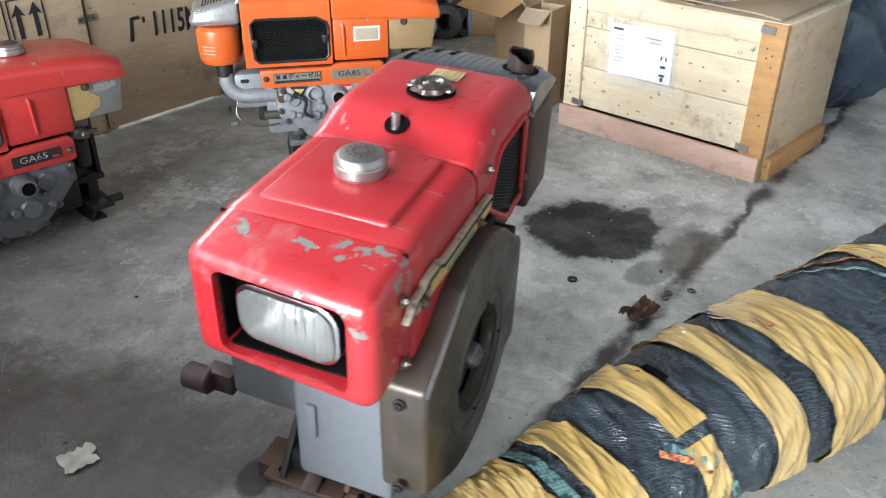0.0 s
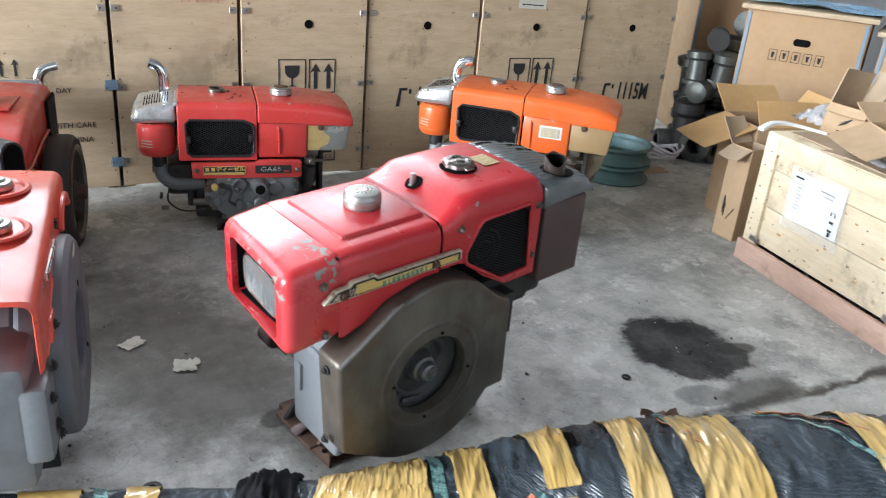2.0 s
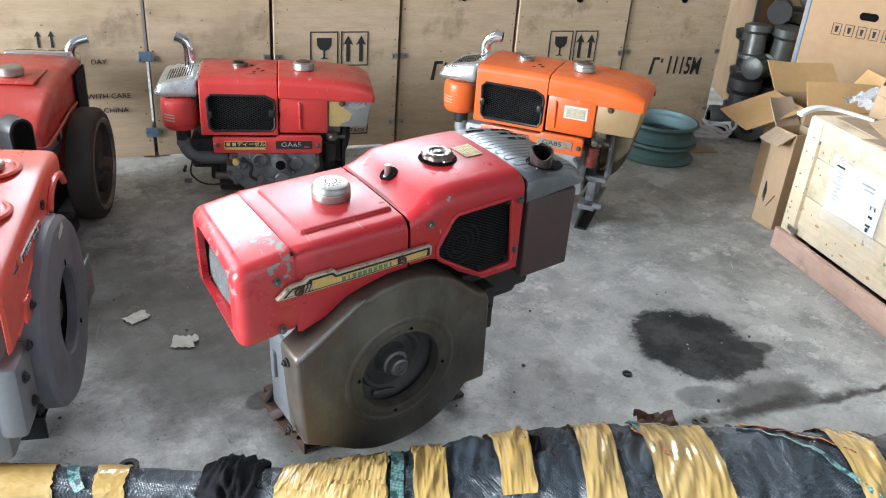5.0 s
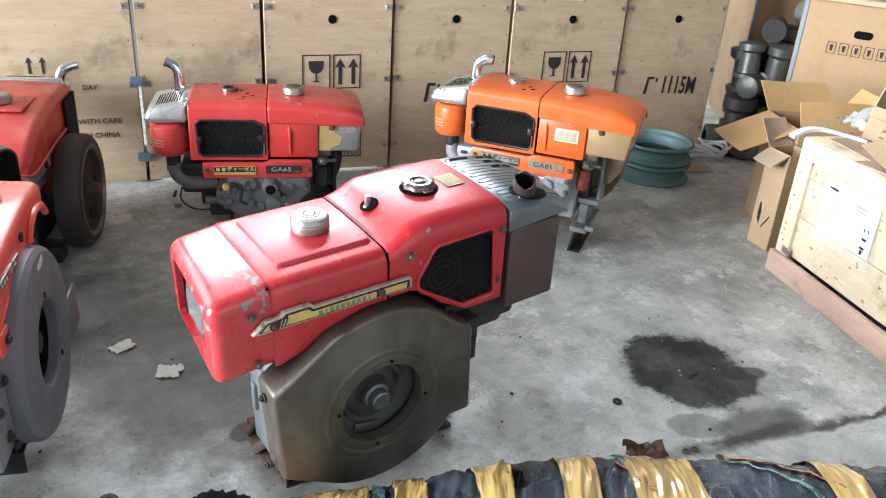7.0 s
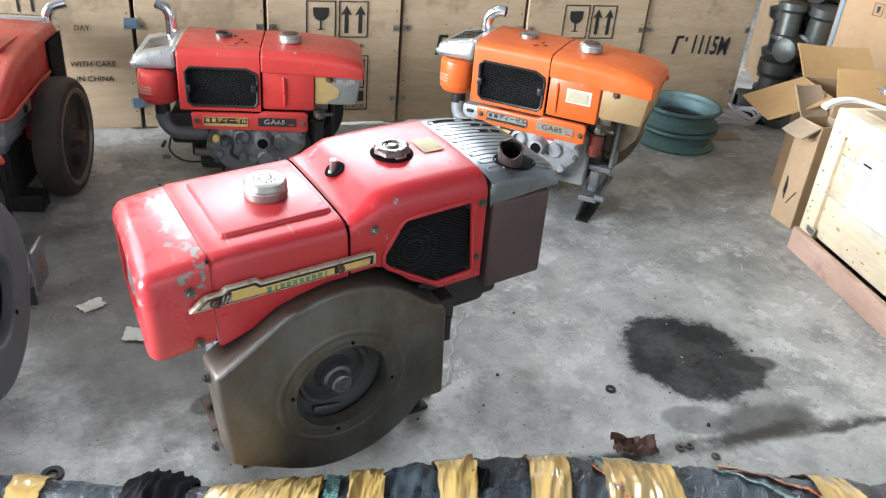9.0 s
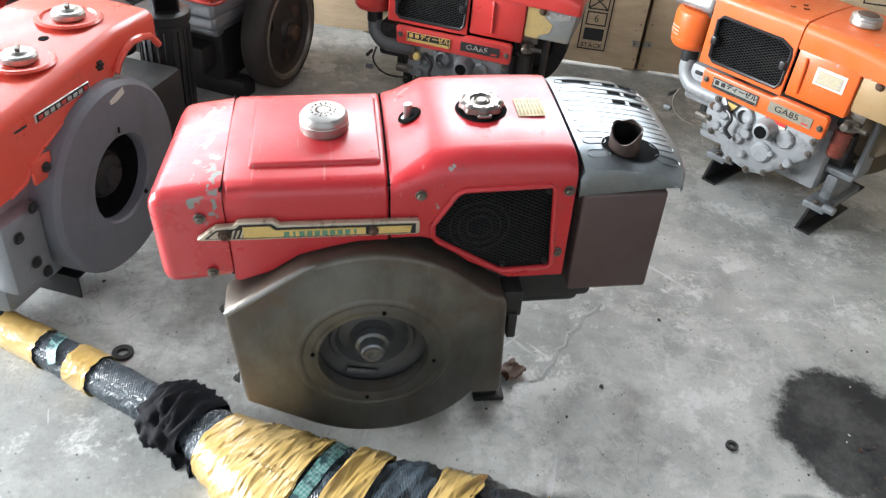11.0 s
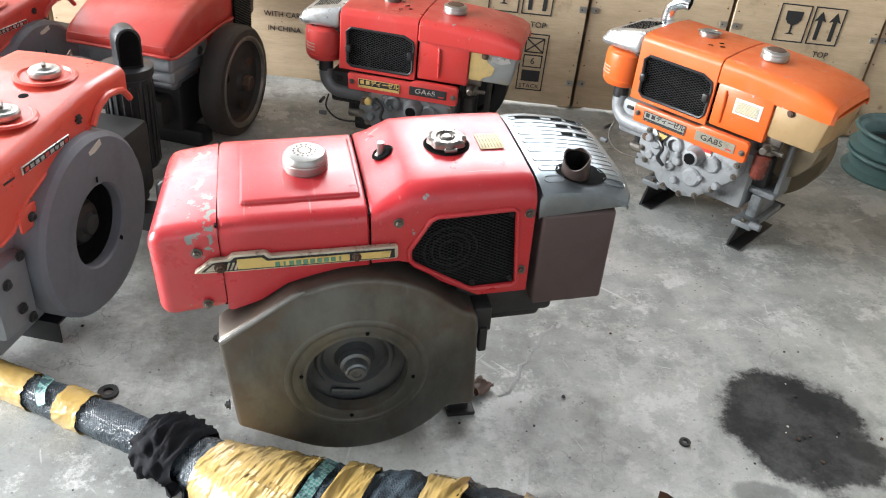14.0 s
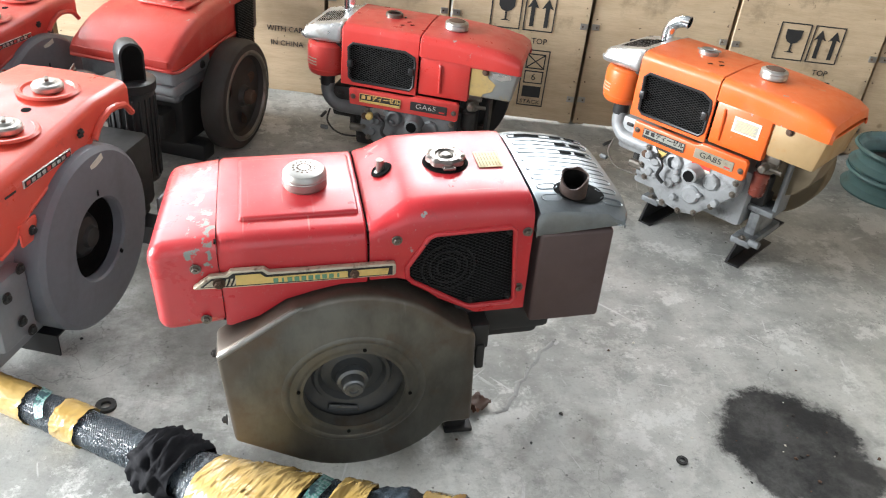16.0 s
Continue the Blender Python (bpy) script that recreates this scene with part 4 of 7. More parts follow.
def hopper_engine(m, colour, high, model, tank_plate, label, rail_height, flywheel_side=0.27):
    """A horizontal diesel seen from its gear side: X runs from the muffler to the tank, Y goes back, floor at z = 0. high: the grille's upper edge."""
    g = high
    eng = thing("diesel_engine", m, label, "engine", "engines on the floor")
    # radiator cowl
    rows = [[(x, yy + 0.125, zz) for x, yy, zz in hood_row(x, 0.125 - e, g + 0.052 - e, 0.022, g - 0.125, g - 0.1, 0.004)] for x, e in ((-0.022, 0.004), (-0.018, 0.0), (0.06, 0.0), (0.14, 0.0), (0.2065, 0.0), (0.2085, 0.003))]
    cowl = part("radiator_cowl", loft(rows), colour, eng, thick=0.003)
    pane = [(0.004, g - 0.102), (0.0, g - 0.012), (0.012, g + 0.0), (0.17, g - 0.001), (0.196, g - 0.014), (0.200, g - 0.03), (0.198, g - 0.10), (0.188, g - 0.112), (0.016, g - 0.112)]
    cut(cowl, prism(pane, 0.03, m=pose(0, -0.015, 0)))
    gr = part("grille", wire_mesh(pane, 0.0068, 0.0009, 0.006), MESH_BLACK, eng, "black diamond mesh radiator grille")
    part("grille_edge", tube([(x, 0.0, z) for x, z in pane + pane[:2]], 0.004, 6, False), BLACK_PAINT, gr)
    for x, z in ((0.006, g - 0.06), (0.190, g - 0.055)):
        part("grille_clip", box((0.016, 0.014, 0.022), (x, -0.002, z), 0.004), BLACK_PAINT, gr)
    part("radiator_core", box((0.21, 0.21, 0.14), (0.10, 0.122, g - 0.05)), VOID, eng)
    # tank with its overhanging shell
    rows = []
    for x, top, low, w, r in ((0.2105, 0.050, -0.004, 0.123, 0.02), (0.214, 0.0535, -0.006, 0.127, 0.022), (0.29, 0.0535, -0.006, 0.128, 0.024), (0.36, 0.051, -0.008, 0.128, 0.028), (0.43, 0.044, -0.012, 0.127, 0.03), (0.475, 0.036, -0.016, 0.125, 0.03), (0.498, 0.024, -0.018, 0.120, 0.026), (0.505, 0.004, -0.019, 0.112, 0.018)):
        rows.append([(x, yy + 0.122, zz) for x, yy, zz in hood_row(x, w, g + top, r, g + low, g + low, 0.004)])
    shell = merged(loft(rows), box((0.275, 0.235, 0.006), (0.362, 0.122, g - 0.014), 0.002))
    part("fuel_tank", shell, colour, eng, thick=0.003)
    part("tank_seam", box((0.003, 0.24, 0.012), (0.2095, 0.124, g + 0.040)), VOID, eng)
    side = part("side_panel", box((0.149, 0.21, 0.112), (0.2865, 0.109, g - 0.064), 0.006), colour, eng)
    part("panel_rib", tube([(0.272 if model == "GA65" else 0.236, 0.004, g - 0.022), (0.274 if model == "GA65" else 0.238, 0.001, g - 0.03), (0.276 if model == "GA65" else 0.240, 0.003, g - 0.105)], 0.004, 8), colour, side)
    block = box((0.136, 0.22, 0.092), (0.428, 0.120, g - 0.056), 0.010)
    for v in block.verts:
        if v.co.x > 0.43 and v.co.z < g - 0.06:
            v.co.x -= 0.010
    body = part("tank_body", block, tank_plate, eng, "bare grey and yellowed lower tank")
    hex_bolt(body, 0.404, 0.010, g - 0.024, 0.007, material=RUSTY)
    if model == "GA85":
        lab = part("instruction_label", box((0.072, 0.0014, 0.040), (0.302, 0.0036, g - 0.050), 0.0004, seg=1), WHITE_LABEL, side, "dirty white instruction label")
        part("print_panel", box((0.060, 0.0006, 0.029), (0.302, 0.0029, g - 0.051)), LABEL_GREY, lab)
        for k in range(8):
            part("print_bar", box((0.056 - 0.006 * (k % 3), 0.0005, 0.0011), (0.302 - 0.002 * (k % 2), 0.0025, g - 0.0395 - 0.0032 * k)), CREAM, lab)
    else:
        part("yellowed_patch", prism([(0.363, g - 0.013), (0.402, g - 0.015), (0.414, g - 0.040), (0.436, g - 0.056), (0.428, g - 0.078), (0.404, g - 0.088), (0.398, g - 0.097), (0.363, g - 0.097)], 0.001, 0.0, pose(0, 0.0088, 0)), YELLOWED, body, "yellowed old paint on the tank end")
        part("wiped_streak", prism([(0.424, g - 0.024), (0.478, g - 0.022), (0.478, g - 0.034), (0.450, g - 0.042), (0.424, g - 0.036)], 0.001, 0.0, pose(0, 0.0086, 0)), SILVER, body, "wiped bright streak")
    # caps
    part("filler_neck", merged(lathe([(0.018, 0.0), (0.026, 0.0), (0.026, 0.010), (0.022, 0.013), (0.018, 0.010)], (0.095, 0.135, g + 0.055), seg=28), box((0.062, 0.010, 0.005), (0.095, 0.135, g + 0.066), 0.002, (0, 0, 30)) if model == "GA85" else cyl(0.004, 0.004, (0.13, 0.135, g + 0.057))), STEEL if model == "GA85" else BOLT, eng)
    cap = lathe([(0.0, 0.026), (0.027, 0.0255), (0.033, 0.022), (0.034, 0.018), (0.0325, 0.016), (0.034, 0.013), (0.034, 0.004), (0.030, 0.0)], (0.290, 0.105, g + 0.055), seg=36)
    part("fuel_cap", cap, STEEL, eng, "knurled steel fuel cap")
    part("cap_disc", lathe([(0.0, 0.0012), (0.022, 0.001), (0.024, 0.0)], (0.290, 0.105, g + 0.0808), seg=24), RUSTY, eng)
    for x, y in ((0.150, 0.10), (0.165, 0.075), (0.140, 0.06)):
        part("hood_slot", box((0.012, 0.005, 0.001), (x, y, g + 0.0565), turn=(0, 0, 40)), VOID, eng)
    # badge strip
    strip = prism([(0.015, g - 0.176), (0.012, g - 0.128), (0.20, g - 0.128), (0.215, g - 0.120), (0.335, g - 0.120), (0.342, g - 0.126), (0.342, g - 0.172), (0.335, g - 0.176)], 0.018, 0.003, pose(0, -0.022, 0))
    st = part("badge_strip", strip, colour, eng)
    bright = model == "GA85"
    plate = part("maker_plate", box((0.126, 0.002, 0.026), (0.108, -0.0235, g - 0.150), 0.0006, seg=1), PLATE_GREY if bright else INK, st, "worn silver maker plate with dark letters" if bright else "worn black and gold maker plate")
    part("plate_rim", merged(*[box((w, 0.0012, h), (x, -0.0245, z)) for x, z, w, h in ((0.108, g - 0.1375, 0.124, 0.0016), (0.108, g - 0.1625, 0.124, 0.0016), (0.0465, g - 0.15, 0.0016, 0.024), (0.1695, g - 0.15, 0.0016, 0.024))]), INK if bright else GOLD, plate)
    for k in range(2):
        part("letter_bar", box((0.011, 0.0012, 0.011), (0.058 + 0.017 * k, -0.0248, g - 0.1465), 0.0003, seg=1), INK if bright else GOLD, plate)
    words("lettering", "\u30c7\u30a3\u30fc\u30bc\u30eb", 0.0155, INK if bright else GOLD, plate, facing_y(0.126, -0.0249, g - 0.1465), 0.0005, 1.1, 0.0004)
    part("letter_bar", box((0.118, 0.0012, 0.0052), (0.108, -0.0248, g - 0.1585)), INK if bright else GOLD, plate)
    mp = part("model_plate", box((0.110, 0.002, 0.026), (0.255, -0.0235, g - 0.148), 0.0006, seg=1), INK if model == "GA65" else PLATE, st, "model plate")
    words("lettering", model, 0.021, SILVER if model == "GA65" else INK, mp, facing_y(0.247, -0.0249, g - 0.1475), 0.0005, 1.25)
    part("letter_bar", box((0.016, 0.0012, 0.004), (0.295, -0.0248, g - 0.154)), RED_OLD, mp)
    for x in (0.026, 0.330):
        hex_bolt(st, x, -0.022, g - 0.150, 0.0055)
    # muffler cover with its elbow
    shell = box((0.124, 0.228, 0.064), (-0.083, 0.1225, g + 0.018), 0.017, seg=4)
    for v in shell.verts:
        if v.co.z > g + 0.018:
            v.co.z -= 0.22 * max(0.0, -0.03 - v.co.x)
        else:
            v.co.x -= 0.006 if v.co.x < -0.08 else 0.0
            v.co.y -= 0.005 if v.co.y < 0.1 else 0.0
    cov = part("muffler_cover", shell, CHROME_DULL, eng, "pressed chrome muffler cover")
    for k in range(10):
        x = -0.048 - 0.0075 * k
        part("slot", box((0.0026, 0.115, 0.002), (x, 0.105, g + 0.0502 - 0.22 * max(0.0, -0.03 - x)), 0.0006, (0, -12, 0), 1), VOID, cov)
    part("cover_edge", box((0.010, 0.232, 0.012), (-0.0235, 0.1225, g + 0.046), 0.003), CHROME_DULL, cov)
    part("muffler", box((0.10, 0.20, 0.07), (-0.075, 0.125, g - 0.03), 0.012), DARK, eng)
    bend = curve_points([(-0.060, 0.185, g + 0.03), (-0.060, 0.187, g + 0.075), (-0.062, 0.188, g + 0.098), (-0.074, 0.19, g + 0.118), (-0.098, 0.193, g + 0.128)], 5) if model == "GA65" else curve_points([(-0.060, 0.185, g + 0.03), (-0.060, 0.187, g + 0.062), (-0.052, 0.188, g + 0.088), (-0.025, 0.19, g + 0.103), (-0.005, 0.192, g + 0.103)], 5)
    part("exhaust_elbow", tube(bend, 0.0175, 16, False), CHROME, eng, "bent chrome exhaust pipe", thick=0.002)
    # air cleaner canister and intake elbow
    can = lathe([(0.0, 0.0), (0.026, 0.0), (0.048, 0.005), (0.0545, 0.014), (0.0555, 0.022), (0.0535, 0.023), (0.0535, 0.028), (0.0565, 0.029), (0.0575, 0.034), (0.0575, 0.082), (0.0550, 0.094), (0.045, 0.102), (0.0, 0.106)], (-0.083, 0.052, g - 0.120), seg=40)
    air = part("air_cleaner", can, colour, eng, "round painted air cleaner canister")
    part("canister_print", merged(*[box((0.012, 0.0008, 0.003), (-0.083 + 0.0578 * math.sin(radians(a)), 0.052 - 0.0578 * math.cos(radians(a)), g - 0.082 + 0.009 * q), turn=(0, 0, a)) for a in (-42, -30, -18) for q in range(3)]), PRINT, air)
    part("canister_neck", cyl(0.022, 0.04, (-0.080, 0.055, g - 0.138), seg=20, bevel=0.003), BLACK_PAINT, air)
    part("intake_elbow", tube(curve_points([(-0.078, 0.055, g - 0.150), (-0.074, 0.052, g - 0.185), (-0.045, 0.045, g - 0.210), (-0.005, 0.04, g - 0.212), (0.05, 0.04, g - 0.212)], 5), 0.021, 14), CAST if model == "GA85" else CAST_DARK, eng, "cast intake elbow")
    clutter = random.Random(5)
    for k in range(14):
        x, y, z = clutter.uniform(-0.09, 0.07), clutter.uniform(0.0, 0.07), g - clutter.uniform(0.17, 0.29)
        r = clutter.uniform(0.005, 0.014)
        part("fitting", cyl(r, clutter.uniform(0.015, 0.05), (x, y, z), clutter.choice("xyz"), 10, 0.002), clutter.choice((DARK, CAST_DARK, RUSTY, BOLT)), eng)
    part("fuel_line", tube(curve_points([(-0.055, 0.01, g - 0.215), (-0.060, 0.0, g - 0.25), (-0.035, -0.008, g - 0.275), (0.0, -0.012, g - 0.283), (0.05, -0.01, g - 0.28)], 5), 0.0028, 8), BOLT if model == "GA85" else DARK, eng)
    # crankcase and gear cover
    part("crankcase", merged(box((0.33, 0.19, 0.16), (0.185, 0.125, g - 0.245), 0.012), box((0.12, 0.16, 0.10), (0.0, 0.12, g - 0.20), 0.012)), CAST if model == "GA85" else DARK, eng)
    gear = [(0.045, g - 0.235), (0.060, g - 0.185), (0.10, g - 0.172), (0.32, g - 0.172), (0.335, g - 0.186), (0.335, g - 0.225), (0.290, g - 0.275), (0.235, g - 0.325), (0.20, g - 0.335), (0.13, g - 0.325), (0.09, g - 0.29), (0.055, g - 0.268)]
    IRON = CAST if model == "GA85" else CAST_DARK
    gc = part("gear_cover", prism(gear, 0.05, 0.008, pose(0, -0.012, 0)), IRON, eng, "cast iron gear cover with bolted rim")
    part("shaft_boss", merged(lathe([(0.012, -0.036), (0.016, -0.036), (0.021, -0.034), (0.023, -0.01), (0.030, 0.0)], (0.213, -0.012, g - 0.206), "y", 28), lathe([(0.017, -0.010), (0.022, -0.008), (0.026, 0.0)], (0.15, -0.012, g - 0.20), "y", 20), cyl(0.018, 0.012, (0.095, -0.014, g - 0.215), "y", 20, 0.004), cyl(0.024, 0.014, (0.262, -0.014, g - 0.212), "y", 8, 0.004), cyl(0.026, 0.016, (0.218, -0.014, g - 0.268), "y", 24, 0.005), cyl(0.014, 0.014, (0.150, -0.014, g - 0.262), "y", 16, 0.004), cyl(0.012, 0.012, (0.085, -0.014, g - 0.255), "y", 14, 0.003)), IRON, gc)
    rnd = random.Random(len(model) + int(g * 1000))
    for k in range(9):
        x, z = rnd.uniform(0.08, 0.29), g - rnd.uniform(0.185, 0.30)
        if abs(x - 0.213) > 0.03:
            part("casting_boss", cyl(rnd.uniform(0.006, 0.013), rnd.uniform(0.008, 0.022), (x, -0.016, z), "y", 12, 0.003), IRON, gc)
    part("shaft_hole", cyl(0.0155, 0.004, (0.213, -0.0465, g - 0.206), "y", 20), VOID, gc)
    part("filler_plug", cyl(0.011, 0.02, (0.078, -0.02, g - 0.205), "y", 14, 0.004), GOLD if model == "GA65" else CAST, gc)
    for x, z in ((0.058, -0.245), (0.075, -0.275), (0.105, -0.305), (0.145, -0.325), (0.195, -0.328), (0.24, -0.315), (0.28, -0.278), (0.325, -0.222), (0.325, -0.190), (0.068, -0.19)):
        hex_bolt(gc, x, -0.012, g + z, 0.0062, material=BOLT)
    if model == "GA85":
        tri = prism([(0.085, g - 0.178), (0.135, g - 0.180), (0.112, g - 0.212)], 0.002, 0.0005, pose(0, -0.0145, 0))
        sign = part("warning_triangle", tri, INK, gc, "black and yellow warning triangle")
        part("triangle_print", prism([(0.096, g - 0.184), (0.124, g - 0.185), (0.111, g - 0.203)], 0.001, 0.0, pose(0, -0.0158, 0)), GOLD, sign)
        note = part("oil_label", box((0.055, 0.0016, 0.024), (0.225, -0.0135, g - 0.189), 0.0004, seg=1), WHITE_LABEL, gc, "small white and red oil label")
        part("label_band", box((0.053, 0.001, 0.008), (0.225, -0.0148, g - 0.182)), RED_OLD, note)
    else:
        part("data_plate", box((0.05, 0.0016, 0.022), (0.11, -0.0135, g - 0.186), 0.0004, (0, 6, 0), seg=1), STEEL, gc)
    part("control_lever", merged(tube(curve_points([(0.10, -0.02, g - 0.20), (0.125, -0.03, g - 0.215), (0.12, -0.032, g - 0.245), (0.14, -0.03, g - 0.262)], 4), 0.005, 8), cyl(0.009, 0.012, (0.10, -0.02, g - 0.20), "y", 12, 0.002)), BLACK_PAINT, gc)
    # fuel filter, pump and brackets at the tank end
    part("fuel_tap", merged(cyl(0.018, 0.03, (0.375, 0.03, g - 0.135), seg=16, bevel=0.004), cyl(0.010, 0.05, (0.375, 0.01, g - 0.130), "y", 12, 0.003), box((0.05, 0.012, 0.02), (0.375, 0.03, g - 0.112), 0.003), cyl(0.006, 0.04, (0.395, 0.02, g - 0.135), "x", 10)), BOLT, eng)
    part("fuel_filter", lathe([(0.0, -0.040), (0.014, -0.040), (0.0195, -0.034), (0.0205, 0.0), (0.0205, 0.022), (0.016, 0.026), (0.0, 0.026)], (0.368, 0.025, g - 0.178), seg=20), BOWL if model == "GA85" else DARK, eng, "brown glass fuel filter bowl")
    part("tank_bracket", merged(box((0.012, 0.07, 0.18), (0.415, 0.10, g - 0.18), 0.003), box((0.07, 0.08, 0.016), (0.385, 0.09, g - 0.265), 0.003)), DARK if model == "GA65" else CAST_DARK, eng)
    part("injector_pump", merged(box((0.06, 0.06, 0.09), (0.355, 0.09, g - 0.215), 0.008), cyl(0.012, 0.06, (0.34, 0.08, g - 0.155), seg=14)), DARK, eng)
    if model == "GA85":
        part("mud_guard", prism([(0.385, g - 0.10), (0.484, g - 0.10), (0.470, g - 0.165), (0.440, g - 0.205), (0.405, g - 0.222), (0.375, g - 0.215)], 0.10, 0.006, pose(0, 0.085, 0)), MUD, eng, "mud-brown side guard")
    wheel = lathe([(0.0, 0.0), (0.03, 0.0), (0.05, 0.012), (0.120, 0.014), (0.128, 0.0), (0.165, 0.0), (0.168, 0.004), (0.168, 0.055), (0.160, 0.060), (0.0, 0.060)], (0.285, flywheel_side, g - 0.205), "y", 56)
    part("flywheel", wheel, DARK if model == "GA65" else MUD, eng, "large flywheel on the far side")
    # feet
    for x in (0.112, 0.387) if model == "GA65" else (0.100, 0.376):
        foot = merged(box((0.055, 0.19, 0.018), (x, 0.10, rail_height + 0.010), 0.004), box((0.03, 0.12, 0.07), (x, 0.11, rail_height + 0.048), 0.008), cyl(0.010, 0.03, (x + 0.035, 0.01, rail_height + 0.02), "x", 12, 0.002))
        part("mounting_foot", foot, CAST_DARK if model == "GA85" else DARK, eng)
        rail = merged(prism([(x - 0.030, 0.0), (x - 0.016, rail_height), (x + 0.024, rail_height), (x + 0.024, rail_height - 0.005), (x - 0.011, rail_height - 0.005), (x - 0.023, 0.005), (x + 0.010, 0.005), (x + 0.010, 0.0)], 0.21, 0.0, pose(0, 0.03, 0)))
        part("skid_rail", rail, BLACK_PAINT, eng, "black folded steel skid")
        hex_bolt(eng, x, 0.015, rail_height + 0.018, 0.008, face=(0, 0, 0))
    return eng


PLATE = surface("dull_grey_plate", (0.33, 0.30, 0.23), 0.42, 0.5, (0.10, 0.07, 0.04), 0.6, 100, 0.2, scale=40)
PLATE_GREY = surface("worn_silver_plate", (0.42, 0.42, 0.37), 0.35, 0.6, (0.12, 0.09, 0.06), 0.6, 100, 0.2, scale=40)
LABEL_GREY = surface("rubbed_label_print", (0.33, 0.31, 0.26), 0.6, 0.0, (0.55, 0.50, 0.40), 0.7, 160, 0.1, scale=60)
BOWL = surface("amber_filter_bowl", (0.13, 0.028, 0.018), 0.3, 0.0, (0.04, 0.02, 0.015), 0.5, 60, 0.2, scale=20)
MUD = surface("mud_brown_guard", (0.13, 0.10, 0.06), 0.7, 0.1, (0.05, 0.04, 0.03), 0.6, 40, 0.4)
PRINT = surface("faint_print", (0.40, 0.36, 0.28), 0.6)
YELLOWED = surface("yellowed_tank_paint", (0.46, 0.33, 0.13), 0.45, 0.1, (0.30, 0.24, 0.14), 0.8, 70, 0.2, scale=25)
TANK_GREY = surface("grey_yellow_tank", (0.27, 0.28, 0.27), 0.45, 0.3, (0.46, 0.31, 0.10), 0.95, 60, 0.15, scale=14)
TANK_TAN = surface("tan_tank", (0.33, 0.22, 0.105), 0.45, 0.1, (0.30, 0.16, 0.055), 0.95, 60, 0.2, scale=15)
hopper_engine(pose(0.106, 1.124, 0, 0, 0, -24.5), RED_OLD, 0.370, "GA65", TANK_GREY, "faded red single-cylinder diesel engine with black mesh grille before wooden crates", 0.035)
hopper_engine(pose(0.853, 0.749, 0, 0, 0, -56), ORANGE, 0.435, "GA85", TANK_TAN, "orange single-cylinder diesel engine on black steel skids", 0.078)


# ---- crates along the back ----
def plywood(name, light, dark, seed):
    mat, nt, bsdf = base_material(name)
    where = coords(nt)
    info = nt.nodes.new("ShaderNodeObjectInfo")
    shift = nt.nodes.new("ShaderNodeVectorMath")
    shift.operation = "ADD"
    rnd = nt.nodes.new("ShaderNodeCombineXYZ")
    nt.links.new(calc(nt, "MULTIPLY", info.outputs["Random"], 37.0), rnd.inputs["X"])
    nt.links.new(calc(nt, "MULTIPLY", info.outputs["Random"], 11.0 + seed), rnd.inputs["Z"])
    nt.links.new(where, shift.inputs[0])
    nt.links.new(rnd.outputs["Vector"], shift.inputs[1])
    at = shift.outputs["Vector"]
    grain = noise_tex(nt, at, 7.0, 7.0, 0.7, (0.8, 1.0, 4.0))
    fine = noise_tex(nt, at, 60.0, 4.0, 0.7, (0.3, 1.0, 6.0))
    broad = noise_tex(nt, at, 3.0, 4.0, 0.6)
    col = mix(nt, ramp(nt, grain, 0.3, 0.7), light, dark)
    col = mix(nt, ramp(nt, fine, 0.45, 0.75, 0.0, 0.3), col, tuple(c * 0.55 for c in dark))
    col = mix(nt, ramp(nt, broad, 0.5, 0.78, 0.0, 0.5), col, tuple(c * 0.5 for c in dark))
    scuff = noise_tex(nt, at, 22.0, 5.0, 0.7, (1.0, 1.0, 0.7))
    col = mix(nt, ramp(nt, scuff, 0.66, 0.72, 0.0, 0.6), col, (0.10, 0.075, 0.05))
    smudge = noise_tex(nt, at, 4.5, 7.0, 0.72)
    col = mix(nt, ramp(nt, smudge, 0.53, 0.68, 0.0, 0.55), col, tuple(c * 0.38 for c in dark))
    specks = noise_tex(nt, at, 48.0, 2.0, 0.5)
    col = mix(nt, ramp(nt, specks, 0.70, 0.74, 0.0, 0.7), col, (0.05, 0.04, 0.03))
    vor = nt.nodes.new("ShaderNodeTexVoronoi")
    vor.inputs["Scale"].default_value = 5.5
    nt.links.new(at, vor.inputs["Vector"])
    knots = ramp(nt, vor.outputs["Distance"], 0.02, 0.07, 0.5, 0.0)
    col = mix(nt, knots, col, (0.16, 0.08, 0.03))
    nt.links.new(col, bsdf.inputs["Base Color"])
    bsdf.inputs["Roughness"].default_value = 0.72
    bump(nt, bsdf, fine, 0.25, 0.002)
    return mat


PLY = plywood("weathered_plywood", (0.60, 0.465, 0.31), (0.49, 0.365, 0.23), 1.0)
PINE = plywood("pale_pine", (0.76, 0.655, 0.475), (0.68, 0.555, 0.37), 5.0)
PINE_DARK = plywood("amber_pine", (0.55, 0.31, 0.12), (0.42, 0.22, 0.08), 9.0)
PINK_WOOD = plywood("pinkish_batten", (0.62, 0.42, 0.33), (0.52, 0.34, 0.26), 3.0)
CARD = surface("brown_cardboard", (0.42, 0.29, 0.17), 0.8, 0.0, (0.28, 0.19, 0.11), 0.4, 35, 0.15, scale=6)
CARD_YELLOW = surface("bright_cardboard", (0.52, 0.32, 0.135), 0.75, 0.0, (0.45, 0.27, 0.09), 0.4, 35, 0.15, scale=6)
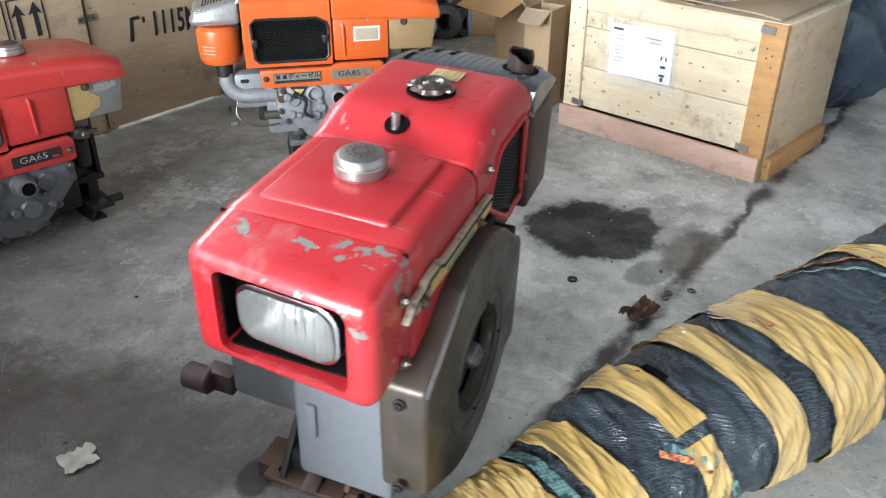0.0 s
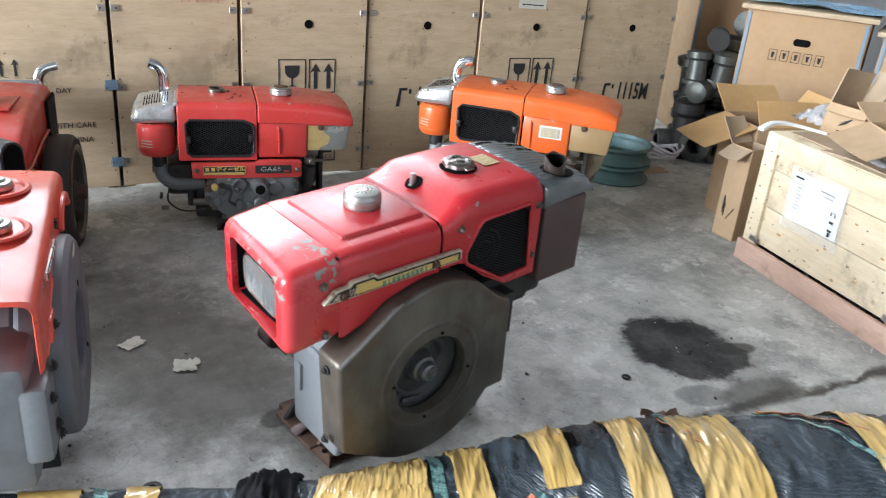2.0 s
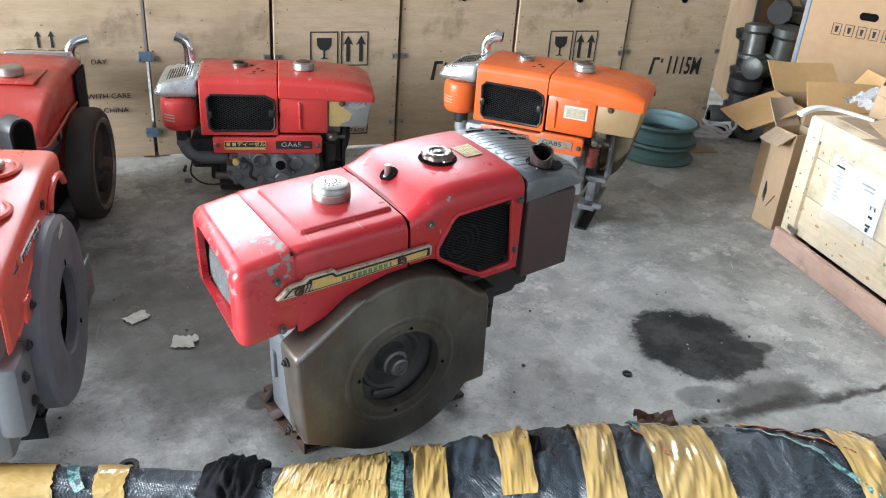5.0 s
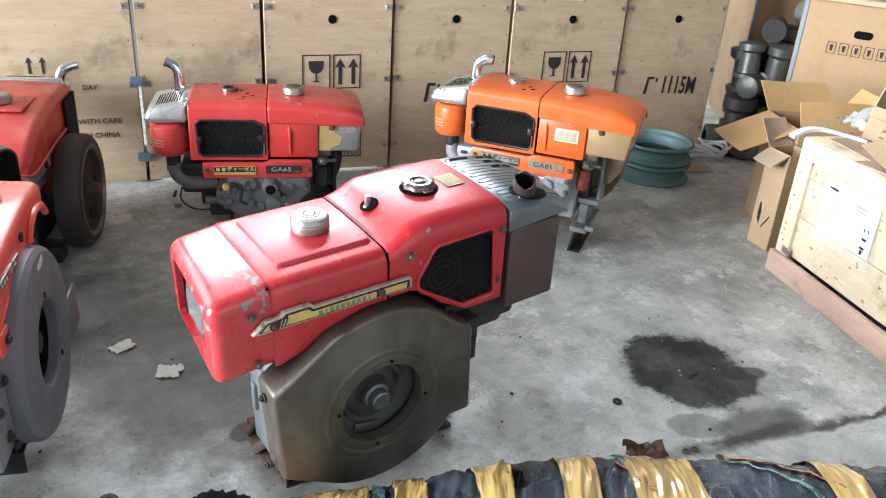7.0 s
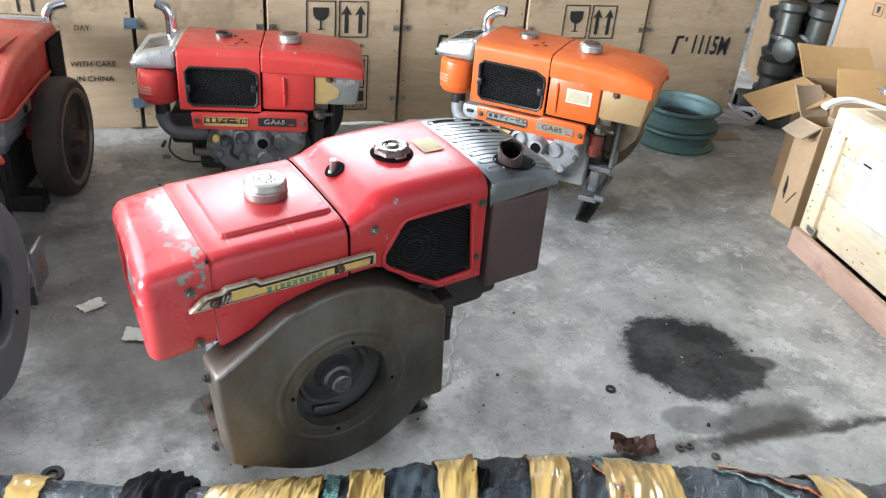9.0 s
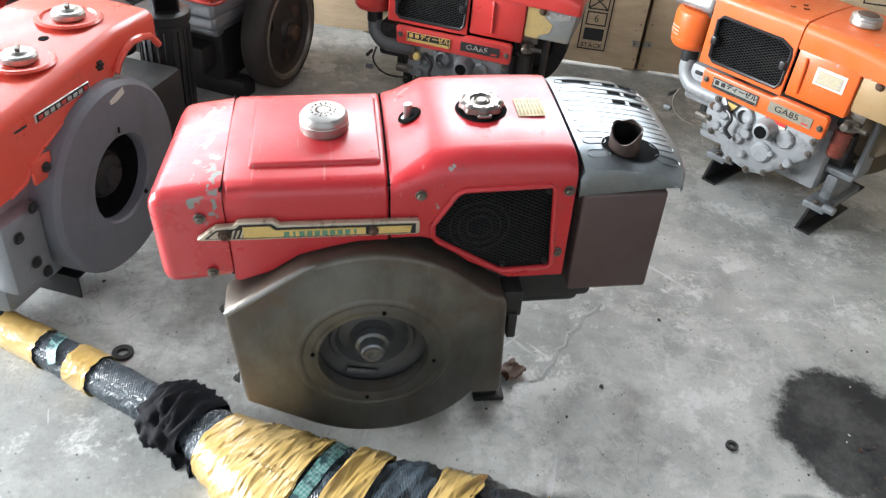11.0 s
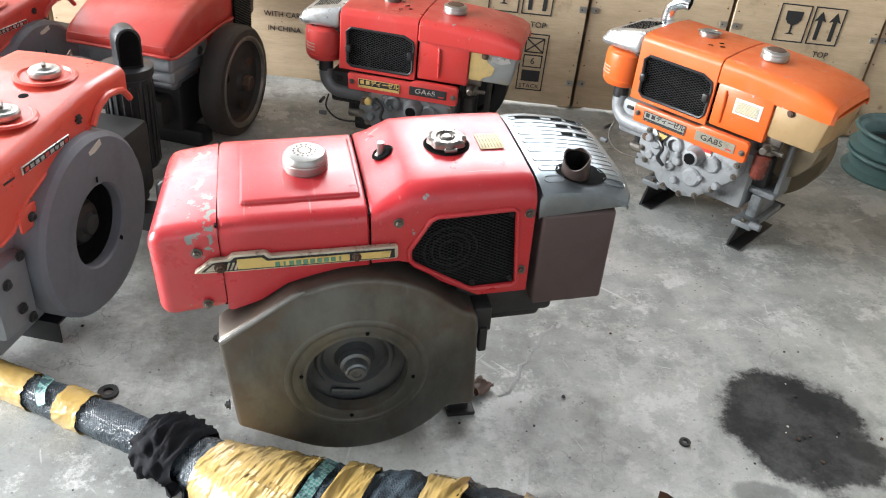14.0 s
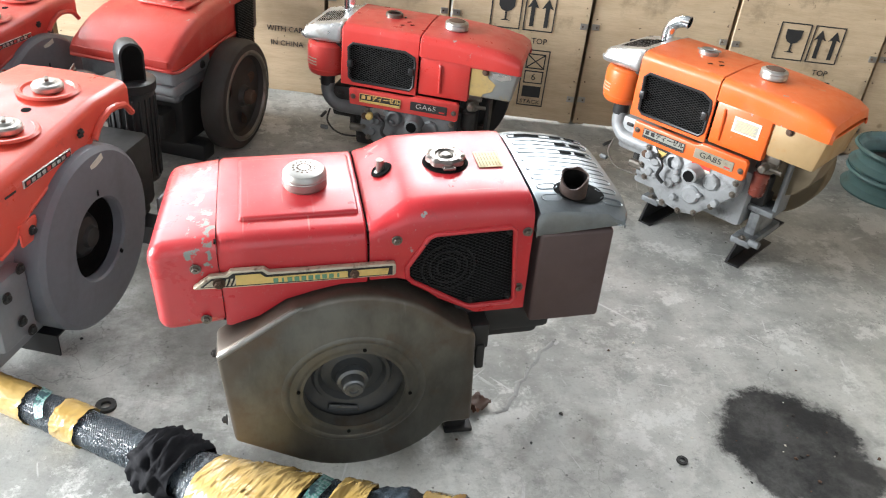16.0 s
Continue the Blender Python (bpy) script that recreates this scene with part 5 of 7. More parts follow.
FOAM = surface("white_foam", (0.80, 0.80, 0.78), 0.8, 0.0, (0.6, 0.58, 0.52), 0.3, 80, 0.1)
FILM, film_nt, film_bsdf = base_material("clear_film")
film_bsdf.inputs["Base Color"].default_value = (0.62, 0.65, 0.69, 1)
film_bsdf.inputs["Roughness"].default_value = 0.18
film_bsdf.inputs["Alpha"].default_value = 0.35
bump(film_nt, film_bsdf, noise_tex(film_nt, coords(film_nt), 18.0, 5.0, 0.6), 0.9, 0.02)

BLUE_CLIP = surface("blue_grey_clip", (0.16, 0.24, 0.33), 0.5, 0.3)
WALL = pose(0, 1.647, 0, 0, 0, -15.28)


def stencil(bm_list, parent, name="stencil"):
    return part(name, merged(*bm_list), INK, parent)


def frame_bars(x, z, w, h, t=0.004, y=-0.0018):
    """A stencilled rectangle as one closed ring."""
    def loop(a, b, yy):
        return [(x - a / 2, yy, z - b / 2), (x + a / 2, yy, z - b / 2), (x + a / 2, yy, z + b / 2), (x - a / 2, yy, z + b / 2)]
    rows = [loop(w + t, h + t, y), loop(w - t, h - t, y), loop(w - t, h - t, y + 0.0012), loop(w + t, h + t, y + 0.0012), loop(w + t, h + t, y)]
    return [loft(rows, True)]


def flat(outline, y=-0.0012):
    return prism(outline, 0.0012, 0.0, pose(0, y, 0))


def goblet(x, z, s):
    return [flat([(x - 0.5 * s, z + 0.6 * s), (x - 0.48 * s, z + 0.1 * s), (x - 0.3 * s, z - 0.15 * s), (x - 0.06 * s, z - 0.25 * s), (x - 0.06 * s, z - 0.7 * s), (x - 0.3 * s, z - 0.8 * s), (x + 0.3 * s, z - 0.8 * s), (x + 0.06 * s, z - 0.7 * s), (x + 0.06 * s, z - 0.25 * s), (x + 0.3 * s, z - 0.15 * s), (x + 0.48 * s, z + 0.1 * s), (x + 0.5 * s, z + 0.6 * s)])]


def up_arrow(x, z, s):
    return [flat([(x - 0.13 * s, z - 0.9 * s), (x - 0.13 * s, z + 0.35 * s), (x - 0.38 * s, z + 0.25 * s), (x, z + 0.9 * s), (x + 0.38 * s, z + 0.25 * s), (x + 0.13 * s, z + 0.35 * s), (x + 0.13 * s, z - 0.9 * s)])]


def plywood_crate(s, width, high, kind, lean=0.0, hole=True):
    """A tall engine crate; X along its face, whose near surface is y = 0."""
    c = thing("shipping_crate", WALL @ pose(s + width / 2, 0.006 * math.sin(s * 7), 0, lean, 0, 0.5 * math.sin(s * 11)), {"fragile": "tall plywood shipping crate stencilled with handling signs", "number": "tall plywood shipping crate stencilled with a model number", "care": "tall pale plywood crate with small black care lettering", "plain": "tall plain scuffed plywood shipping crate"}[kind], "crate", "crates along the wall")
    w = width - 0.012
    p = part("front_panel", box((w, 0.012, high - 0.015), (0, 0.006, high / 2 + 0.004), 0.0015, seg=1), PLY, c)
    part("side_panel", box((0.012, 0.42, high - 0.02), (-w / 2 + 0.006, 0.224, high / 2), 0.001, seg=1), PLY, c)
    part("side_panel", box((0.012, 0.42, high - 0.02), (w / 2 - 0.006, 0.224, high / 2), 0.001, seg=1), PLY, c)
    part("top_panel", box((w, 0.434, 0.012), (0, 0.217, high - 0.004), 0.001, seg=1), PLY, c)
    for x in (-w / 2 + 0.02, w / 2 - 0.02):
        part("skid", box((0.04, 0.40, 0.010), (x, 0.22, 0.005)), PLY, c)
    rnd = random.Random(int((s + 5) * 100))
    for x in (-w / 2 + 0.012, w / 2 - 0.012):
        for k in range(7):
            part("nail", cyl(0.0026, 0.0016, (x + rnd.uniform(-0.004, 0.004), -0.0006, 0.05 + 0.115 * k + rnd.uniform(-0.03, 0.03)), "y", 8), RUSTY, c)
    if hole:
        part("vent_hole", cyl(0.0155, 0.004, (0.010, -0.0005, 0.577), "y", 20), VOID, p)
    for x in (-w / 2 + 0.004, w / 2 - 0.004):
        for z in (0.10, 0.36, 0.62):
            clip = part("steel_clip", box((0.026, 0.004, 0.020), (x - math.copysign(0.010, x), -0.002, z), 0.001, seg=1), STEEL, c)
            part("nail", cyl(0.003, 0.003, (x - math.copysign(0.014, x), -0.0045, z), "y", 8), RUSTY, clip)
    if kind == "fragile":
        sign = stencil(frame_bars(-0.050, 0.389, 0.099, 0.122), p, "fragile_sign")
        stencil(goblet(-0.050, 0.396, 0.055), sign, "goblet")
        up = part("upright_sign", merged(*frame_bars(0.0635, 0.389, 0.099, 0.122)), INK, p)
        for x in (0.039, 0.088):
            part("arrow", merged(*up_arrow(x, 0.389, 0.053)), INK, up)
        words("lettering", "TOP", 0.028, INK, p, facing_y(0.075, -0.0015, 0.292), 0.0004)
        st = part("stacking_sign", merged(*frame_bars(0.075, 0.161, 0.088, 0.200)), INK, p)
        part("symbol", merged(*frame_bars(0.075, 0.222, 0.062, 0.050)), INK, st)
        for a in (38, -38):
            part("symbol_bar", box((0.076, 0.0012, 0.004), (0.075, -0.0014 - 0.00001 * a, 0.222), turn=(0, a, 0)), INK, st)
        part("symbol", merged(*frame_bars(0.075, 0.165, 0.062, 0.042)), INK, st)
        part("symbol", box((0.064, 0.0012, 0.040), (0.075, -0.0012, 0.112)), INK, st)
        words("lettering", "6", 0.034, INK, st, facing_y(0.075, -0.0016, 0.165), 0.0004)
        words("lettering", "STACK", 0.021, INK, st, facing_y(0.075, -0.0016, 0.074), 0.0004, 1.1)
    if kind == "number":
        words("lettering", "1115M", 0.105, INK, p, facing_y(0.0685, -0.0015, 0.294) @ pose(0, 0, 0, 0, 0, -3), 0.0004, 0.62, 0.0022)
        stencil([flat([(-0.104, 0.262), (-0.090, 0.262), (-0.080, 0.335), (-0.092, 0.335)]), flat([(-0.086, 0.325), (-0.058, 0.325), (-0.058, 0.336), (-0.084, 0.336)]), flat([(-0.050, 0.312), (-0.040, 0.312), (-0.040, 0.330), (-0.050, 0.330)])], p, "worn_stencil")
    if kind == "care":
        words("lettering", "WITH CARE", 0.026, INK, p, facing_y(0.108, -0.0015, 0.235), 0.0004)
        words("lettering", "IN CHINA", 0.026, INK, p, facing_y(0.108, -0.0015, 0.185), 0.0004)
        words("lettering", "DAY", 0.024, INK, p, facing_y(0.088, -0.0015, 0.353), 0.0004)
        for x in (-0.085, -0.045):
            stencil(up_arrow(x, 0.43, 0.030), p, "arrow")
    if kind == "plain":
        part("paint_scrawl", tube([(0.02 + 0.012 * k, -0.001, 0.655 + (0.018 if k % 2 else -0.012)) for k in range(12)], 0.0012, 5), RED_OLD, p, "faint red chalk scrawl")
    return c


for s, w, kind in ((-1.35, 0.47, "plain"), (-0.87, 0.468, "fragile"), (-0.40, 0.488, "care"), (0.088, 0.422, "plain"), (0.51, 0.475, "fragile"), (0.985, 0.475, "number"), (1.46, 0.506, "fragile"), (1.966, 0.498, "number")):
    # unseen upper part added to the height to hold back the north light
    crate = plywood_crate(s, w, 1.24, kind, 0.0, kind in ("fragile", "number"))
    if s == 1.46:
        note = part("paper_note", box((0.13, 0.0012, 0.05), (-0.02, -0.0012, 0.675), turn=(0, 2, 0)), WHITE_LABEL, crate, "torn white paper note")
        part("print_bar", box((0.10, 0.0008, 0.004), (-0.02, -0.0022, 0.665), turn=(0, 2, 0)), INK, note)
    if s == -0.40:
        for z in (0.37, 0.10):
            part("blue_clip", box((0.040, 0.004, 0.034), (0.236, -0.003, z), 0.001, seg=1), BLUE_CLIP, crate, "blue-grey steel corner clip")


# ---- the engines along the west side ----
RIM_GREY = surface("grey_painted_wheel", (0.145, 0.15, 0.168), 0.5, 0.05, (0.07, 0.065, 0.06), 0.35, 60, 0.1)
SILVER_GREY = surface("silver_grey_enamel", (0.22, 0.23, 0.245), 0.42, 0.25, (0.10, 0.09, 0.08), 0.45, 70, 0.12)
FRONT_SILVER = surface("silver_front_enamel", (0.36, 0.375, 0.40), 0.33, 0.5, (0.12, 0.11, 0.10), 0.5, 70, 0.1, scale=16)
TYRE_RUST = surface("rusty_flywheel_iron", (0.045, 0.038, 0.034), 0.6, 0.3, (0.11, 0.06, 0.032), 0.5, 40, 0.3)
# red enamel mixed towards a paler red in broad patches
RED_WASHED = paint("washed_red_enamel", (0.52, 0.045, 0.034), fade=(0.62, 0.18, 0.14), fading=0.5, rough=0.4)


def shifted(row, dy):
    return [(x, y + dy, z) for x, y, z in row]


def label_strip(parent, xa, xb, z, y, h=0.016, tilt=0.0):
    lab = part("name_strip", box((xb - xa, 0.003, h), ((xa + xb) / 2, y, z), 0.0008, (0, tilt, 0), 1), SILVER, parent, "worn black and silver name strip")
    part("strip_face", box((xb - xa - 0.006, 0.001, h - 0.004), ((xa + xb) / 2, y - 0.0018, z), turn=(0, tilt, 0)), INK, lab)
    n = 9
    for k in range(n):
        f = (k + 0.5) / n - 0.5
        w = (xb - xa) / n * 0.62
        part("letter_bar", box((w, 0.001, h * 0.45), ((xa + xb) / 2 + f * (xb - xa) * 0.94, y - 0.0028, z - f * (xb - xa) * 0.94 * math.tan(radians(tilt))), turn=(0, tilt, 0)), SILVER if k % 4 else RED_OLD, lab)


def round_cap(parent, x, y, z, r=0.031):
    well = part("cap_well", lathe([(r * 2.0, 0.0), (r * 1.85, 0.004), (r * 1.65, 0.004), (r * 1.5, -0.004), (r * 0.5, -0.005), (0, -0.005)], (x, y, z + 0.001), seg=36), parent["enamel"] and bpy.data.materials[parent["enamel"]], parent, "pressed ring round the cap")
    part("cap", lathe([(0, 0.021), (r * 0.5, 0.021), (r * 0.62, 0.017), (r * 0.9, 0.016), (r, 0.012), (r, 0.004), (r * 0.9, 0.0)], (x, y, z), seg=28), STEEL, well, "steel cap")
    part("cap_lug", box((r * 0.7, 0.008, 0.006), (x, y, z + 0.024), 0.002, (0, 0, 35)), BOLT, well)


def hooded_engine(m, colour, label):
    """A diesel under a pressed hood with a flywheel on its near side; X runs back along the engine, -Y faces the aisle, the wheel's centre is above the origin."""
    eng = thing("diesel_engine", m, label, "engine", "engines on the floor")
    eng["enamel"] = colour.name
    rows = []
    spans = ((-0.305, 0.34), (-0.30, 0.345), (-0.26, 0.348), (-0.22, 0.355), (-0.205, 0.372), (-0.17, 0.392), (-0.11, 0.412), (-0.05, 0.424), (0.03, 0.432), (0.060, 0.444), (0.075, 0.462), (0.095, 0.475), (0.125, 0.484), (0.155, 0.482), (0.185, 0.474), (0.20, 0.460), (0.212, 0.446))
    for x, low in spans:
        e = 0.006 if x == -0.305 else 0.0
        top = 0.520 - 0.12 * max(0.0, 0.09 - x) - 0.03 * max(0.0, x - 0.09)
        rows.append(shifted(hood_row(x, 0.130 - e, top - e, 0.020, min(low, top - 0.026), 0.40, 0.004, 5), 0.158))
    hood = part("hood", loft(rows), colour, eng, "pressed steel hood with a wheel arch", thick=0.003)
    part("arch_lip", tube([(x, 0.024, low - 0.001) for x, low in spans[9:]], 0.0075, 8), colour, hood)
    part("hood_hem", tube([(x, 0.029, low) for x, low in spans[2:10]], 0.004, 6), colour, hood)
    part("hood_ear", box((0.05, 0.006, 0.045), (-0.180, 0.0265, 0.362), 0.002), colour, hood)
    round_cap(eng, 0.092, 0.132, 0.5225)
    round_cap(eng, -0.075, 0.115, 0.5035)
    part("hood_hole", lathe([(0.0, 0.0004), (0.008, 0.0004), (0.010, 0.0)], (0.005, 0.125, 0.5135), seg=16, turn=(0, -6.8, 0)), VOID, hood)
    label_strip(eng, -0.170, -0.020, 0.452, 0.0265)
    part("caution_bar", box((0.03, 0.0012, 0.004), (-0.205, 0.0275, 0.45)), INK, hood)
    part("star_knob", merged(*[box((0.020, 0.006, 0.005), (0.020, 0.026, 0.474), 0.001, (0, a, 0)) for a in (0, 60, 120)]), DARK, hood)
    hex_bolt(hood, -0.175, 0.0230, 0.362, 0.007, material=DARK)
    # flywheel in its smooth grey guard
    wheel = lathe([(0.088, 0.026), (0.089, 0.006), (0.093, 0.001), (0.140, -0.003), (0.188, 0.003), (0.198, 0.012), (0.200, 0.022), (0.200, 0.082), (0.188, 0.092), (0.10, 0.094), (0.0, 0.094)], (0, 0, 0.245), "y", 64)
    guard = part("flywheel_guard", wheel, RIM_GREY, eng, "smooth grey painted flywheel guard")
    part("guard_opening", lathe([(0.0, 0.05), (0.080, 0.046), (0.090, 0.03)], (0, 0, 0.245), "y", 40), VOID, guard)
    part("hub", lathe([(0.0, 0.02), (0.022, 0.02), (0.026, 0.028), (0.042, 0.034), (0.05, 0.045), (0.0, 0.05)], (0, 0, 0.245), "y", 24), DARK, guard)
    part("sticker", box((0.045, 0.0012, 0.014), (0.02, 0.0005, 0.415), 0.0003, (0, -14, 0), 1), WHITE_LABEL, guard, "small white paper sticker")
    part("slot", box((0.012, 0.002, 0.008), (0.06, -0.0022, 0.18), turn=(0, 50, 0)), VOID, guard)
    part("slot", box((0.004, 0.002, 0.012), (0.005, -0.0025, 0.352)), VOID, guard)
    # crankcase towards the front
    part("crankcase", merged(box((0.28, 0.20, 0.25), (-0.16, 0.16, 0.225), 0.02), cyl(0.178, 0.07, (-0.005, 0.125, 0.245), "y", 48, 0.01), box((0.10, 0.05, 0.15), (-0.25, 0.055, 0.23), 0.012)), SILVER_GREY, eng, "grey cast crankcase")
    for x, z in ((-0.222, 0.305), (-0.245, 0.20), (-0.225, 0.165), (-0.27, 0.27)):
        hex_bolt(eng, x, 0.028, z, 0.008, material=DARK)
    part("cylinder_block", merged(box((0.30, 0.20, 0.20), (0.27, 0.20, 0.20), 0.02), box((0.14, 0.14, 0.18), (0.13, 0.18, 0.38), 0.02)), DARK, eng, "sooty black cylinder block")
    for x in (-0.10, 0.36):
        part("skid_rail", prism([(x - 0.033, 0.02), (x - 0.033, 0.072), (x + 0.033, 0.072), (x + 0.033, 0.067), (x - 0.028, 0.067), (x - 0.028, 0.02)], 0.32, 0.0, pose(0, 0.05, 0)), BLACK_PAINT, eng, "black folded steel skid")
    for x, w in ((-0.14, 0.16), (0.36, 0.10)):
        part("foot", box((w, 0.13, 0.06), (x, 0.18, 0.10), 0.01), DARK, eng)
    return eng


def snorkel_cleaner(parent, x, y, low, high, mouth):
    """A ribbed black canister with a hooded inlet that opens towards -X and -Y."""
    n = 22
    body = [(0.0, low), (0.050, low), (0.056, low + 0.006), (0.058, low + 0.08), (0.060, high - 0.03), (0.066, high - 0.026), (0.067, high - 0.004), (0.060, high), (0.0, high + 0.002)]
    can = part("air_cleaner", lathe(body, (x, y, 0), seg=40), BLACK_PAINT, parent, "black ribbed plastic air cleaner")
    for k in range(n):
        a = math.tau * k / n
        part("rib", box((0.006, 0.005, high - low - 0.06), (x + 0.060 * math.cos(a), y + 0.060 * math.sin(a), (low + high) / 2 - 0.012), 0.0015, (0, 0, math.degrees(a)), 1), BLACK_PAINT, can)
    edge = [(-0.031, high - 0.01), (-0.031, mouth - 0.032)] + arc(0, mouth - 0.032, 0.031, 180, 0, 10) + [(0.031, high - 0.01)]
    turned = pose(x + 0.008, y, 0, 0, 0, -47)
    hood = part("snorkel", prism(edge, 0.055, 0.004, turned @ pose(0, -0.045, 0)), BLACK_PAINT, can, "hooded black inlet snorkel")
    part("snorkel_mouth", prism([(px * 0.80, max(z - 0.006, high + 0.006)) for px, z in edge], 0.003, 0.0, turned @ pose(0, -0.0475, 0)), VOID, hood)
    return can


left_a = hooded_engine(pose(-0.468, 0.333, -0.019, 0, 0, 68) @ Matrix.Scale(0.95, 4), ORANGE_RED, "orange-red diesel engine with a large grey flywheel guard")
snorkel_cleaner(left_a, 0.488, 0.187, 0.12, 0.405, 0.507)
bowl = part("oil_bowl", lathe([(0.0, 0.372), (0.030, 0.371), (0.034, 0.366), (0.052, 0.364), (0.060, 0.358), (0.062, 0.348), (0.058, 0.34), (0.055, 0.25), (0.0, 0.25)], (0.486, 0.336, 0.02), seg=36), BLACK_PAINT, left_a, "round black lid with a wing nut")
part("wing_nut", merged(cyl(0.008, 0.014, (0.486, 0.336, 0.398), seg=10), box((0.034, 0.004, 0.016), (0.486, 0.336, 0.406), 0.0015, (0, 0, 20))), BOLT, bowl)
panel = part("starter_panel", box((0.09, 0.012, 0.11), (0.345, 0.035, 0.125), 0.006), SILVER_GREY, left_a, "pale grey panel with red bars")
for k in range(3):
    part("print_bar", box((0.028, 0.001, 0.005), (0.345, 0.0285, 0.115 + 0.014 * k)), RED_OLD, panel)

left_c = hooded_engine(pose(-0.705, 1.13, -0.017, 0, 0, 64) @ Matrix.Scale(0.85, 4), RED_WASHED, "red diesel engine behind the others with a grey flywheel guard")
can_c = part("air_cleaner", lathe([(0, 0.06), (0.045, 0.06), (0.05, 0.08), (0.052, 0.40), (0.046, 0.41), (0.0, 0.412)], (-0.27, -0.03, 0), seg=28), BLACK_PAINT, left_c, "black air cleaner can")


def flat_nose_engine(m):
    """A red engine with an overhanging hood, a silver front block and an iron flywheel; X runs back, the near front lip is above the origin."""
    eng = thing("diesel_engine", m, "red diesel engine with silver-grey front block and rusty flywheel", "engine", "engines on the floor")
    eng["enamel"] = RED_WASHED.name
    rows = []
    for x, e, top, low in ((-0.046, 0.014, 0.334, 0.317), (-0.040, 0.004, 0.344, 0.313), (-0.022, 0.0, 0.356, 0.311), (0.02, 0.0, 0.378, 0.310), (0.06, 0.0, 0.396, 0.312), (0.12, 0.002, 0.412, 0.318), (0.20, 0.006, 0.422, 0.322), (0.30, 0.008, 0.427, 0.325), (0.44, 0.008, 0.428, 0.325), (0.452, 0.012, 0.422, 0.325)):
        rows.append(shifted(hood_row(x, 0.158 - e, top, 0.026, low, low, 0.006, 5), 0.158))
    hood = part("hood", loft(rows), RED_WASHED, eng, "rounded hood with an overhanging lip", thick=0.003)
    part("hood_lip", tube(curve_points([(0.32, 0.002, 0.322), (0.24, 0.000, 0.321), (0.12, -0.004, 0.316), (0.0, -0.006, 0.308), (-0.038, -0.002, 0.309), (-0.050, 0.016, 0.313), (-0.052, 0.08, 0.315), (-0.052, 0.30, 0.315)], 5), 0.0045, 8), RED_WASHED, hood)
    part("hood_front", box((0.007, 0.285, 0.024), (-0.0435, 0.158, 0.326), 0.003), RED_WASHED, hood)
    part("hood_panel", box((0.14, 0.15, 0.008), (0.21, 0.132, 0.427), 0.0035), RED_WASHED, hood)
    part("side_panel", box((0.24, 0.29, 0.17), (0.31, 0.158, 0.248), 0.012), RED_WASHED, eng)
    part("fuel_cap", lathe([(0, 0.026), (0.028, 0.0255), (0.034, 0.021), (0.034, 0.005), (0.030, 0.0)], (0.205, 0.132, 0.431), seg=32), STEEL, hood, "steel fuel cap")
    edge = [(0.33, 0.402), (0.44, 0.406), (0.44, 0.25), (0.36, 0.25), (0.33, 0.30)]
    gr = part("grille", prism(edge, 0.006, 0.001, pose(0, 0.000, 0)), VOID, eng, "black mesh side grille")
    part("grille_mesh", wire_mesh(edge, 0.008, 0.001, -0.002), MESH_BLACK, gr)
    block = [box((0.205, 0.285, 0.055), (0.080, 0.155, 0.283), 0.012, seg=3), box((0.19, 0.265, 0.040), (0.090, 0.155, 0.236), 0.012, seg=3), box((0.14, 0.22, 0.035), (0.11, 0.155, 0.196), 0.014, seg=3)]
    for b in block:
        part("front_block", b, FRONT_SILVER, eng, "ribbed silver-grey front block")
    part("block_port", cyl(0.012, 0.006, (0.13, 0.0115, 0.279), "y", 16, 0.002), DARK, eng)
    part("crankcase", merged(box((0.36, 0.19, 0.17), (0.24, 0.14, 0.125), 0.015), box((0.10, 0.10, 0.08), (0.05, 0.12, 0.12), 0.012)), DARK, eng, "oily black crankcase")
    for x in (0.10, 0.38):
        part("skid_rail", box((0.06, 0.26, 0.05), (x, 0.12, 0.025), 0.003), BLACK_PAINT, eng)
    wheel = lathe([(0.0, 0.0), (0.028, 0.0), (0.034, 0.012), (0.075, 0.022), (0.115, 0.018), (0.124, 0.002), (0.132, -0.003), (0.154, 0.0), (0.163, 0.008), (0.166, 0.018), (0.166, 0.056), (0.160, 0.066), (0.0, 0.068)], (0.222, -0.078, 0.166), "y", 64)
    fw = part("flywheel", wheel, TYRE_RUST, eng, "heavy dark rusty iron flywheel")
    part("rim_ring", lathe([(0.122, 0.004), (0.126, -0.003), (0.131, -0.0045), (0.136, -0.003), (0.139, 0.0)], (0.222, -0.0785, 0.166), "y", 56), BOLT, fw, "rubbed steel rim edge")
    for k in range(3):
        a = math.tau * k / 3 + 0.5
        part("rust_scab", lathe([(0.0, 0.0), (0.5, 0.0), (1.0, 0.001)], seg=14), RUSTY, fw).matrix_basis = pose(0.222 + 0.072 * math.cos(a), -0.0575, 0.166 + 0.072 * math.sin(a), 90, 0, 30 * k) @ Matrix.Diagonal((0.030, 0.018, 1, 1))
    part("hub_nut", cyl(0.022, 0.03, (0.222, -0.085, 0.166), "y", 6, 0.003), RUSTY, fw)
    cover = part("muffler_cover", box((0.12, 0.20, 0.05), (0.510, 0.135, 0.402), 0.016, (0, 14, 0), 3), CHROME, eng, "slotted chrome muffler cover")
    for k in range(5):
        part("slot", box((0.07, 0.007, 0.003), (0.512, 0.075 + 0.03 * k, 0.4275), 0.001, (0, 14, 0), 1), VOID, cover)
    part("muffler", box((0.11, 0.18, 0.12), (0.510, 0.135, 0.325), 0.012), RUST, eng)
